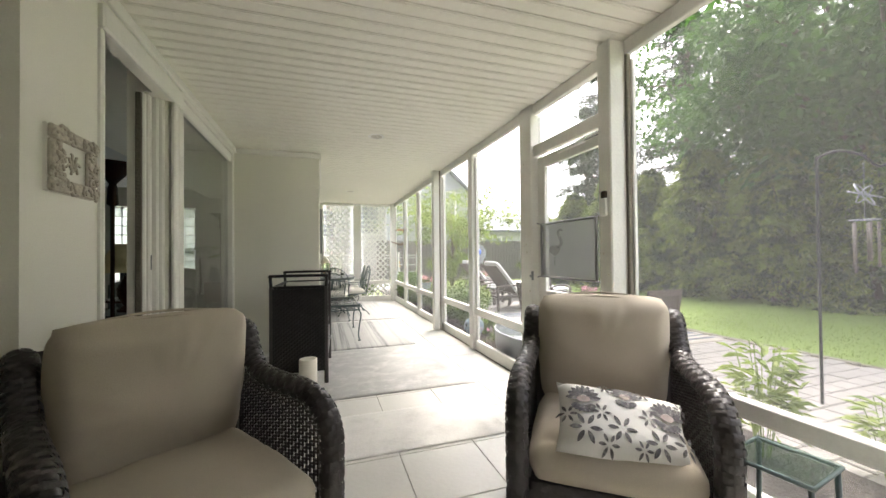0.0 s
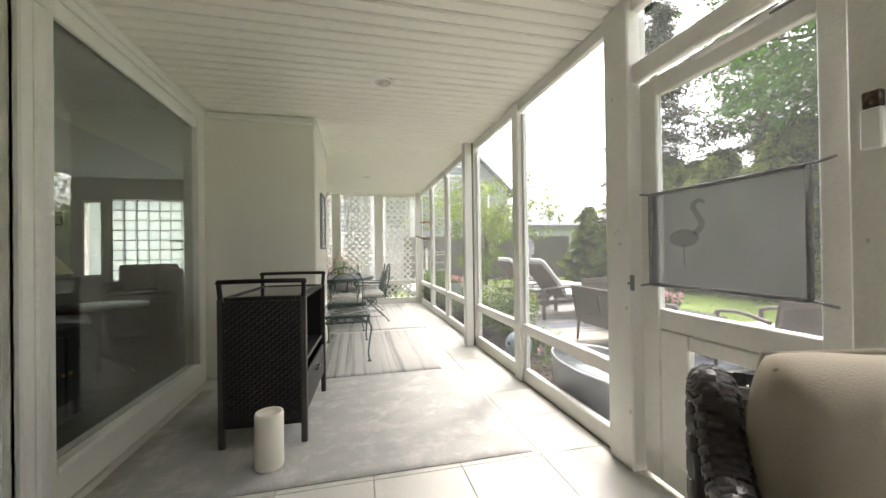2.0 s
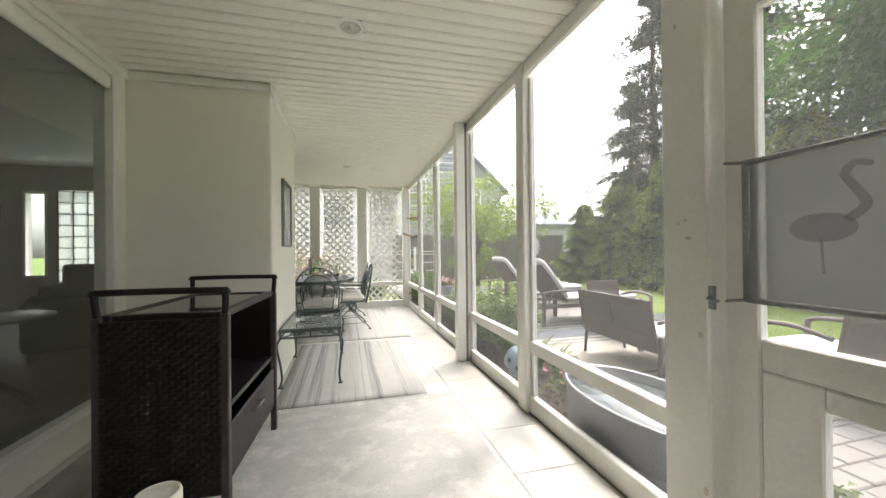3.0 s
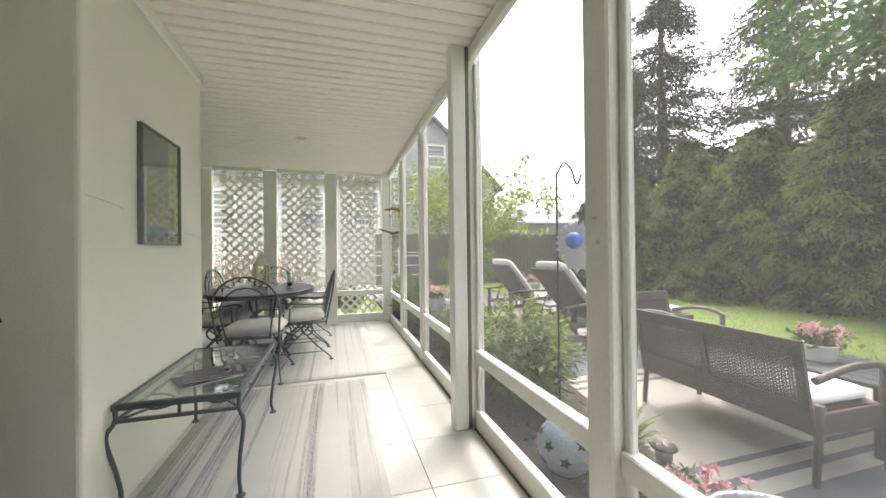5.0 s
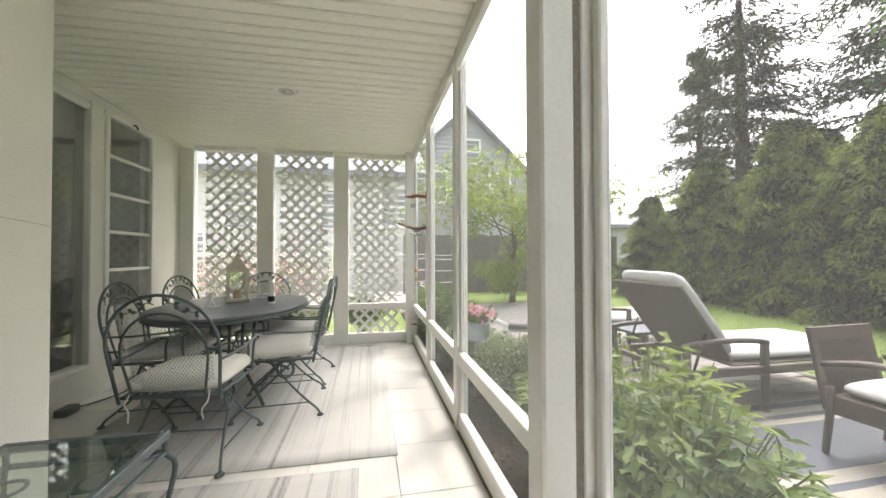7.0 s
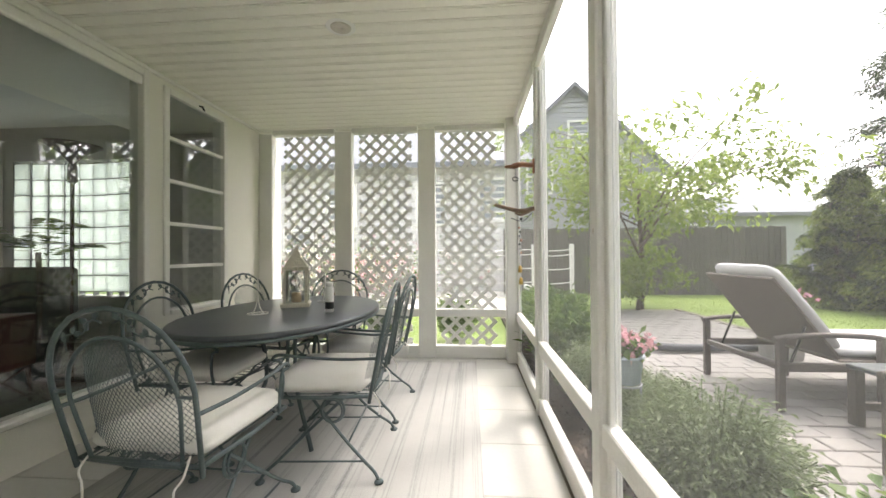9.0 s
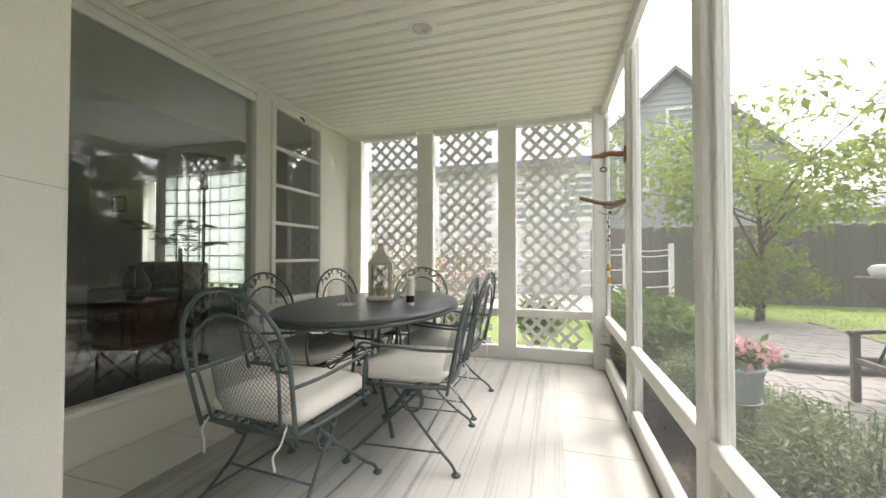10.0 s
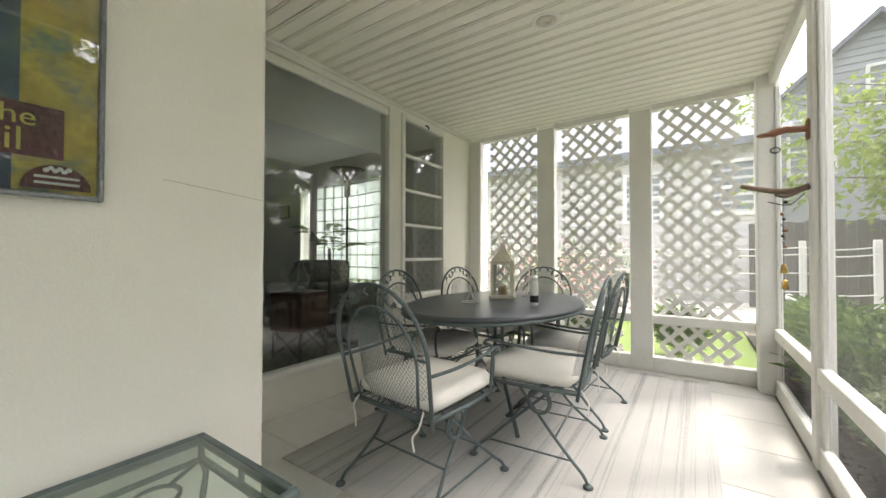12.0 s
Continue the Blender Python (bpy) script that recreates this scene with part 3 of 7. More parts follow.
vb = [bm.verts.new((x, y, GZ - 0.1)) for x, y in pts]
bm.faces.new(vs)
for i in range(len(pts)):
    bm.faces.new((vs[i], vs[i - 1], vb[i - 1], vb[i]))
solid("flower_bed", bm, M_soil, "dark mulched flower bed beside the porch", "", "structure")
rng_m = np.random.default_rng(19)
M_chip = leafmat("brown_bark_chips", (0.035, 0.025, 0.018), (0.17, 0.13, 0.10), 0.0, 0.9)
Pm = np.stack([1.95 + 0.85 * rng_m.beta(1.0, 1.25, 9000), rng_m.uniform(4.32, 11.5, 9000), np.full(9000, GZ + 0.022)], 1)
Dm = rng_m.normal(size=(9000, 3)) * np.array([1, 1, 0.25])
tagged(new("bark_mulch", leaves("bark_mulch", Pm, Dm, 0.035, 0.016, M_chip, rng_m, 0.0, 0.15, 0.7)), "loose brown bark mulch and dry leaves on the bed", "mulch", kind="stuff")
structure("flower_bed_south", [(1.93, 0.2, -0.2, 2.75, 2.0, GZ + 0.02)], M_soil, "dark mulched bed under the screen")


def grow_crown(rng, clusters, per, spread, size, width, material, out, droop=0.15, name="crown", flat=0.85, second=None, tipness=None):
    """clusters: (n,3) cluster centres; out: (n,3) main leaf direction per cluster."""
    C = np.repeat(clusters, per, axis=0)
    O = np.repeat(out, per, axis=0)
    P = C + rng.normal(size=C.shape) * spread
    D = O + rng.normal(size=C.shape) * 0.7
    pick = None
    if second is not None:
        pick = np.repeat(tipness, per) + rng.uniform(-0.25, 0.25, len(P)) > 0.72
    return leaves(name, P, D, size, width, material, rng, droop, 0.2, flat, second, pick)


def shrub_mesh(seed, n=250, h=4.2, r=1.5):
    """Evergreen shrub: distinct drooping sprays over a lumpy dark body."""
    rng = np.random.default_rng(seed)
    C, O, T = [], [], []
    for k in range(n):
        z = rng.beta(1.1, 1.0) * h * 0.95
        a = rng.uniform(0, 2 * math.pi)
        rad = r * (1 - (z / h) ** 2.4) * (0.80 + 0.25 * math.sin(a * 3 + seed) * math.cos(z * 2.6 + seed)) * rng.uniform(0.75, 1.15) + 0.12
        d = np.array([math.cos(a), math.sin(a), 0.25])
        side = np.array([-math.sin(a), math.cos(a), 0])
        L = min(rng.uniform(0.55, 0.95), rad + 0.2)
        tip = np.array([math.cos(a) * rad, math.sin(a) * rad, z + 0.1])
        for q in range(13):
            t = q / 12
            p = tip - d * L * (1 - t) + np.array([0, 0, -0.30 * t * t])
            wv = 0.26 * math.sin(math.pi * (0.15 + 0.8 * t))
            for s_ in (-1, -0.5, 0, 0.5, 1):
                C.append(p + side * wv * s_ + np.array([0, 0, -0.10 * abs(s_)]))
                O.append(d + side * s_ * 0.8 + np.array([0, 0, -0.55 * t - 0.1]))
                T.append(t)
    return grow_crown(rng, np.array(C), 3, 0.04, 0.125, 0.036, M_hedge, np.array(O), 0.3, second=M_hedget, tipness=np.array(T))


def conifer_mesh(seed, h, r, material, whorls=26, arms=5, gap=0.15):
    rng = np.random.default_rng(seed)
    C, O = [], []
    bm = bmnew()
    for w in range(whorls):
        z = h * (0.12 + 0.86 * w / whorls)
        L0 = r * (1 - z / h) ** 0.75 + 0.25
        for k in range(arms):
            if rng.random() < gap:
                continue
            a = rng.uniform(0, 6.283)
            L = L0 * rng.uniform(0.55, 1.15)
            d = np.array([math.cos(a), math.sin(a), rng.uniform(-0.15, 0.22)])
            prev = np.array([0, 0, z])
            line = [tuple(prev)]
            for s in range(1, 8):
                t = s / 7
                p = np.array([0, 0, z]) + d * L * t + np.array([0, 0, -0.22 * L * t * t])
                line.append(tuple(p))
                side = np.array([-d[1], d[0], 0])
                wv = 0.42 * L0 * 0.5 * (1 - 0.6 * t) + 0.1
                for q in (-1, -0.5, 0, 0.5, 1):
                    C.append(p + side * wv * q * rng.uniform(0.5, 1.0) + np.array([0, 0, -0.09 * abs(q)]))
                    O.append(d + side * q * 0.9 + np.array([0, 0, -0.35]))
            tube(bm, line[::2], 0.035 * (1 - z / h) + 0.012, 5, False)
    C, O = np.array(C), np.array(O)
    tube(bm, [(0, 0, -0.1), (0.03, 0, h * 0.3), (-0.03, 0.03, h * 0.65), (0, 0, h)], 0.05 + 0.022 * h, 9, True, 0.02)
    crown = grow_crown(rng, C, 5, 0.09, 0.19, 0.045, material, O, 0.3)
    return meshof("trunk", bm, M_bark), crown


def tree(name, label, trunk, crown, loc, rz=0, s=1.0, group=""):
    t = thing(name, label, "tree", loc, rz, group)
    t.scale = (s, s, s)
    if trunk:
        child("trunk", trunk, t)
    child("crown", crown, t)
    return t


rngp = np.random.default_rng(11)
shr = [shrub_mesh(3), shrub_mesh(8)]
bm = bmnew()
for i in range(5):
    a = i * 1.3
    tube(bm, [(0.1 * math.cos(a), 0.1 * math.sin(a), -0.1), (0.3 * math.cos(a), 0.3 * math.sin(a), 1.4), (0.5 * math.cos(a), 0.5 * math.sin(a), 3.0)], 0.06, 6, True, 0.015)
me_stems = meshof("trunk", bm, M_bark)
HEDGE = [(12.3, 1.0, 1.02), (11.9, 2.9, 1.0), (11.1, 4.6, 0.97), (10.6, 6.2, 1.0), (10.2, 7.8, 1.04), (10.2, 9.5, 0.98), (10.2, 11.2, 1.02), (9.9, 12.9, 0.92), (9.4, 14.3, 0.72), (13.2, -1.0, 1.0), (11.8, 8.6, 1.12), (12.0, 6.4, 1.05), (11.9, 11.8, 1.05)]
for i, (x, y, s) in enumerate(HEDGE):
    tree("evergreen_shrub", "dense dark green evergreen shrub with lighter drooping tips", me_stems, shr[i % 2], (x, y, GZ - 0.03), i * 67, s, "evergreen hedge behind the lawn")

tr1, cr1 = conifer_mesh(5, 12.0, 3.0, M_conif)
for x, y, s, rz in ((12.6, 14.2, 1.0, 0), (14.6, 11.6, 1.05, 130), (15.0, 8.2, 0.95, 240), (14.0, 17.0, 0.8, 60)):
    tree("spruce", "tall dark spruce with airy drooping branches", tr1, cr1, (x, y, GZ - 0.05), rz, s, "spruces behind the hedge")


def broadleaf(seed, h, rad, material, nlimb, per, size, flat=0.6, z0=0.35, spread=0.16, clusters=14, slim=1.0, scatter=1.0):
    rng = np.random.default_rng(seed)
    bm = bmnew()
    top = (0.05 * h * rng.normal(), 0.05 * h * rng.normal(), h * 0.62)
    tube(bm, [(0, 0, -0.1), (0.02 * h, 0, h * 0.2), (top[0] * 0.5, top[1] * 0.5, h * 0.4), top], (0.018 * h + 0.02) * slim, 9, True, 0.01 * h * slim)
    C, O = [], []
    for i in range(nlimb):
        a = 2.4 * i + rng.uniform(-0.4, 0.4)
        t0 = rng.uniform(z0, 0.95)
        s = np.array([top[0] * t0, top[1] * t0, h * 0.62 * t0])
        L = rad * rng.uniform(0.6, 1.1) * (1 - 0.35 * max(0, t0 - 0.6))
        d = np.array([math.cos(a), math.sin(a), rng.uniform(0.15, 0.95) * flat])
        bend = rng.normal(size=3) * np.array([0.16, 0.16, 0.12]) * L
        line = [s + d * L * q + np.array([0, 0, 0.10 * L * math.sin(q * 3)]) + bend * math.sin(q * 2.6) for q in (0, 0.25, 0.5, 0.75, 1.0)]
        tube(bm, [tuple(p) for p in line], 0.010 * h * (1.1 - 0.5 * t0) * slim, 6, False, 0.004)
        for c in range(clusters):
            q = rng.uniform(0.25, 1.05)
            base = s + d * L * q + bend * math.sin(q * 2.6)
            off = rng.normal(size=3) * np.array([0.30, 0.30, 0.16 * scatter]) * rad * 0.55 * (0.45 + 0.55 * scatter)
            C.append(base + off)
            O.append(d * 0.6 + np.array([0, 0, -0.2]) + rng.normal(size=3) * 0.5)
    crown = grow_crown(rng, np.array(C), per, spread, size, size * 0.6, material, np.array(O), 0.2)
    return meshof("trunk", bm, M_bark), crown


trm, crm = broadleaf(21, 10.5, 4.6, M_maple, 46, 44, 0.19, 0.75, 0.30, 0.30, 18)
tree("maple", "large leafy green maple towering over the lawn", trm, crm, (11.6, 4.2, GZ - 0.05), 20, 1.0)
tree("maple", "large leafy green maple towering over the lawn", trm, crm, (13.0, -1.5, GZ - 0.05), 150, 1.05)
trl, crl = broadleaf(4, 3.6, 2.0, M_lime, 26, 16, 0.10, 0.75, 0.34, 0.10, 13, 0.5, 0.34)
tree("small_maple", "small lime green ornamental tree with spreading branches", trl, crl, (4.9, 13.8, GZ - 0.02), 40, 1.3)
trs, crs = broadleaf(9, 1.9, 0.9, M_lime, 12, 34, 0.09, 0.4, 0.3, 0.09, 8)
tree("small_shrub", "lime green leafy garden shrub by the fence", trs, crs, (4.7, 13.5, GZ - 0.02), 10, 0.85)

# fence of upright boards
structure("pavement", [(-9.0, 13.2, -0.3, 3.2, 17.1, GZ - 0.02)], mat("pale_concrete_drive", (0.40, 0.385, 0.35), 0.9, var=0.12, scale=1.5, fine=40, bump=0.004), "pale concrete drive beside the neighbouring house")
rngk = np.random.default_rng(77)
Pk = rngk.normal(size=(5200, 3)) * np.array([0.75, 0.45, 0.30]) + np.array([0, 0, 0.75])
Pk = Pk[Pk[:, 2] > 0.05]
pk = thing("flowering_shrub", "rounded shrub covered in dusty pink blossom", "shrub", (-0.9, 12.75, GZ - 0.03))
child("foliage", leaves("foliage", Pk[:2600], rngk.normal(size=(2600, 3)), 0.07, 0.04, M_bush, rngk), pk)
child("flowers", leaves("flowers", Pk[2600:], rngk.normal(size=(len(Pk) - 2600, 3)), 0.05, 0.05, M_pink, rngk), pk)
fn = thing("fence", "weathered grey wooden board fence", "fence", (0, 16.4, GZ - 0.05))
bm = bmnew()
box(bm, -0.072, -0.012, 0.0, 0.072, 0.012, 1.86, bev=0.006)
me_board = meshof("board", bm, M_fence)
for i in range(50):
    o = child("board", me_board, fn, (2.4 + i * 0.15, 0, 0.02 * math.sin(i * 2.3)))
for z in (0.4, 1.5):
    bm = bmnew()
    box(bm, 2.35, 0.013, z, 9.75, 0.06, z + 0.09)
    part("rail", bm, M_fence, fn)


def lap_siding(bm, x0, x1, y, z0, z1, step=0.2):
    z = z0
    while z < z1 - 0.01:
        a = [bm.verts.new(p) for p in ((x0, y - 0.03, z), (x1, y - 0.03, z), (x1, y, min(z + step, z1)), (x0, y, min(z + step, z1)))]
        bm.faces.new(a)
        b = [bm.verts.new(p) for p in ((x0, y, z), (x1, y, z), (x1, y - 0.03, z), (x0, y - 0.03, z))]
        bm.faces.new(b)
        z += step


def house_window(parent, x, y, z, w, h):
    wd = part("window", (lambda b: (box(b, x - w / 2, y - 0.02, z, x + w / 2, y + 0.03, z + h), b)[1])(bmnew()), mat_dark, parent)
    for q in ((x - w / 2 - 0.08, z - 0.08, x - w / 2, z + h + 0.08), (x + w / 2, z - 0.08, x + w / 2 + 0.08, z + h + 0.08), (x - w / 2, z - 0.08, x + w / 2, z), (x - w / 2, z + h, x + w / 2, z + h + 0.08), (x - w / 2, z + h / 2 - 0.03, x + w / 2, z + h / 2 + 0.03)):
        bm = bmnew()
        box(bm, q[0], y - 0.07, q[1], q[2], y - 0.02, q[3])
        part("frame", bm, M_trim, wd)


mat_dark = mat("dark_window_glass", (0.24, 0.26, 0.27), 0.1, var=0.1)


def gable_house(name, label, loc, x0, x1, eave, ridge, depth, sid, wins):
    h = thing(name, label, "house", loc)
    bm = bmnew()
    lap_siding(bm, x0, x1, 0.0, 0.0, eave)
    xm = (x0 + x1) / 2
    z = eave
    while z < ridge:
        f0 = (z - eave) / (ridge - eave)
        f1 = min(1.0, (z + 0.2 - eave) / (ridge - eave))
        w0, w1_ = (x1 - x0) / 2 * (1 - f0), (x1 - x0) / 2 * (1 - f1)
        vsx = [bm.verts.new(p) for p in ((xm - w0, -0.03, z), (xm + w0, -0.03, z), (xm + w1_ + 0.001, 0, min(z + 0.2, ridge)), (xm - w1_ - 0.001, 0, min(z + 0.2, ridge)))]
        bm.faces.new(vsx)
        z += 0.2
    box(bm, x0, 0.01, 0, x1, depth, eave)
    part("wall", bm, sid, h)
    for sgn in (-1, 1):
        bm = bmnew()
        e = 0.35
        xe = xm + sgn * ((x1 - x0) / 2 + e)
        ze = eave - e * (ridge - eave) / ((x1 - x0) / 2)
        v = [bm.verts.new(p) for p in ((xm, -0.35, ridge), (xe, -0.35, ze), (xe, depth, ze), (xm, depth, ridge), (xm, -0.35, ridge + 0.16), (xe, -0.35, ze + 0.16), (xe, depth, ze + 0.16), (xm, depth, ridge + 0.16))]
        for q in ((0, 1, 2, 3), (4, 7, 6, 5), (0, 4, 5, 1), (1, 5, 6, 2), (2, 6, 7, 3), (3, 7, 4, 0)):
            bm.faces.new([v[k] for k in q])
        part("roof", bm, M_roof, h)
    for wx, wz, ww, wh in wins:
        house_window(h, wx, 0, wz, ww, wh)
    return h


gable_house("house", "two storey house with pale lap siding and grey gable roof", (0, 21.0, GZ - 0.05), 2.2, 8.9, 4.6, 7.75, 8, M_siding2, [(4.2, 3.6, 0.9, 1.3), (7.2, 3.6, 0.9, 1.3), (5.8, 5.4, 0.8, 1.0)])
# white neighbouring wing seen through the lattice
nh = thing("neighbour_house", "white lap sided house wing with grey shingle roof", "house", (0, 17.2, GZ - 0.05))
bm = bmnew()
lap_siding(bm, -9.0, 2.9, 0.0, 0.0, 3.9)
box(bm, -9.0, 0.01, 0, 2.9, 7, 3.9)
part("wall", bm, M_siding, nh)
bm = bmnew()
v = [bm.verts.new(p) for p in ((-9.4, -0.4, 3.75), (3.2, -0.4, 3.75), (3.2, 4.0, 6.3), (-9.4, 4.0, 6.3), (-9.4, -0.4, 3.92), (3.2, -0.4, 3.92), (3.2, 4.0, 6.47), (-9.4, 4.0, 6.47))]
for q in ((0, 1, 2, 3), (4, 7, 6, 5), (0, 4, 5, 1), (1, 5, 6, 2), (2, 6, 7, 3), (3, 7, 4, 0)):
    bm.faces.new([v[k] for k in q])
part("roof", bm, M_roof, nh)
for wx, wz in ((-5.2, 2.1), (-2.6, 2.1), (0.2, 2.1), (2.1, 2.2), (-4.0, 0.7)):
    house_window(nh, wx, 0, wz, 0.8, 1.2)
# low shed house behind the fence
gh = thing("garage", "low grey garage with slate roof behind the fence", "house", (9.2, 22.5, GZ - 0.05))
bm = bmnew()
lap_siding(bm, 0.3, 7.5, 0.0, 0.0, 2.7)
box(bm, 0.3, 0.01, 0, 7.5, 5, 2.7)
part("wall", bm, M_siding2, gh)
bm = bmnew()
v = [bm.verts.new(p) for p in ((0, -0.4, 2.65), (7.9, -0.4, 2.65), (7.9, 2.6, 3.7), (0, 2.6, 3.7), (0, -0.4, 2.8), (7.9, -0.4, 2.8), (7.9, 2.6, 3.85), (0, 2.6, 3.85))]
for q in ((0, 1, 2, 3), (4, 7, 6, 5), (0, 4, 5, 1), (1, 5, 6, 2), (2, 6, 7, 3), (3, 7, 4, 0)):
    bm.faces.new([v[k] for k in q])
part("roof", bm, M_roof, gh)
house_window(gh, 1.6, 0, 1.7, 1.3, 0.6)

# overhead wires behind the gardens
for pts in ([(3.0, 25.0, 7.6), (8.0, 25.0, 7.32), (12.6, 25.0, 7.3), (22.0, 25.0, 7.6)], [(6.0, 25.5, 4.6), (14.0, 25.5, 5.05), (17.2, 25.5, 5.7), (24.0, 25.5, 7.2)]):
    bm = bmnew()
    tube(bm, pts, 0.016, 5)
    solid("power_line", bm, M_black, "thin dark overhead power line against the sky", "cable", group="overhead wires")

# ---------- porch things ----------
def arc(cx, cz, rx, rz, a0, a1, n, y=0.0):
    return [(cx + rx * math.cos(radians(a0 + (a1 - a0) * i / n)), y, cz + rz * math.sin(radians(a0 + (a1 - a0) * i / n))) for i in range(n + 1)]


def smooth(pts, n=6):
    """Catmull-Rom through the points."""
    P = [Vector(p) for p in pts]
    P = [P[0] * 2 - P[1]] + P + [P[-1] * 2 - P[-2]]
    out = []
    for i in range(1, len(P) - 2):
        for k in range(n):
            t = k / n
            a, b, c, d = P[i - 1], P[i], P[i + 1], P[i + 2]
            out.append(0.5 * ((2 * b) + (c - a) * t + (2 * a - 5 * b + 4 * c - d) * t * t + (3 * b - a - 3 * c + d) * t ** 3))
    out.append(P[-2])
    return out


def cushion(bm, w, d, h, puff=0.02, n=10, r=0.05, seed=1, crease=0.0):
    """Rounded cushion, soft edges, centred, base at z 0."""
    rr = random.Random(seed)
    top, bot = [], []
    for j in range(n + 1):
        rt, rb = [], []
        for i in range(n + 1):
            u, v = i / n * 2 - 1, j / n * 2 - 1
            ex = max(abs(u), abs(v))
            k = 1 - max(0.0, (ex - 0.75) / 0.25) ** 2.6
            x = u * w / 2 * (1 - 0.025 * abs(v) ** 3 - 0.065 * abs(v) ** 12)
            y = v * d / 2 * (1 - 0.025 * abs(u) ** 3 - 0.065 * abs(u) ** 12)
            up = h * (0.62 + 0.38 * k) + puff * (1 - u * u) * (1 - v * v) + rr.uniform(-1, 1) * (0.0015 if n < 20 else 0.0003)
            if crease:
                an = math.atan2(v, u)
                up += crease * math.sin(an * 17 + seed + 1.5 * math.sin(an * 5)) * max(0.0, ex - 0.3) * (0.5 + 0.5 * math.sin(an * 3 + seed)) * k ** 0.5 + crease * 0.9 * math.sin(5 * u + 3 * v + seed) * math.sin(4 * v - u)
            rt.append(bm.verts.new((x, y, up)))
            rb.append(bm.verts.new((x, y, h * 0.38 * (1 - k))))
        top.append(rt)
        bot.append(rb)
    for j in range(n):
        for i in range(n):
            bm.faces.new((top[j][i], top[j][i + 1], top[j + 1][i + 1], top[j + 1][i])).smooth = True
            bm.faces.new((bot[j][i], bot[j + 1][i], bot[j + 1][i + 1], bot[j][i + 1])).smooth = True
    edge = [(0, i) for i in range(n)] + [(j, n) for j in range(n)] + [(n, n - i) for i in range(n)] + [(n - j, 0) for j in range(n)]
    for k in range(len(edge)):
        (a, b), (c, d2) = edge[k], edge[(k + 1) % len(edge)]
        bm.faces.new((top[a][b], bot[a][b], bot[c][d2], top[c][d2])).smooth = True


def weave(bm, f, nu, nv, lift=0.006, fill=0.86):
    """Basket weave over the surface f(u, v) -> point, normal."""
    for j in range(nv):
        for i in range(nu):
            flip = (i + j) % 2
            rows = []
            for k in range(4):
                t = k / 3
                h = lift * math.sin(math.pi * (0.12 + 0.76 * t))
                pr = []
                for s in (-0.5, 0.5):
                    if flip:
                        u, v = (i + 0.5 + s * fill) / nu, (j - 0.12 + 1.24 * t) / nv
                    else:
                        u, v = (i - 0.12 + 1.24 * t) / nu, (j + 0.5 + s * fill) / nv
                    p, n = f(min(max(u, 0), 1), min(max(v, 0), 1))
                    pr.append(bm.verts.new(p + n * h))
                rows.append(pr)
            for a, b in zip(rows, rows[1:]):
                bm.faces.new((a[0], a[1], b[1], b[0])).smooth = True


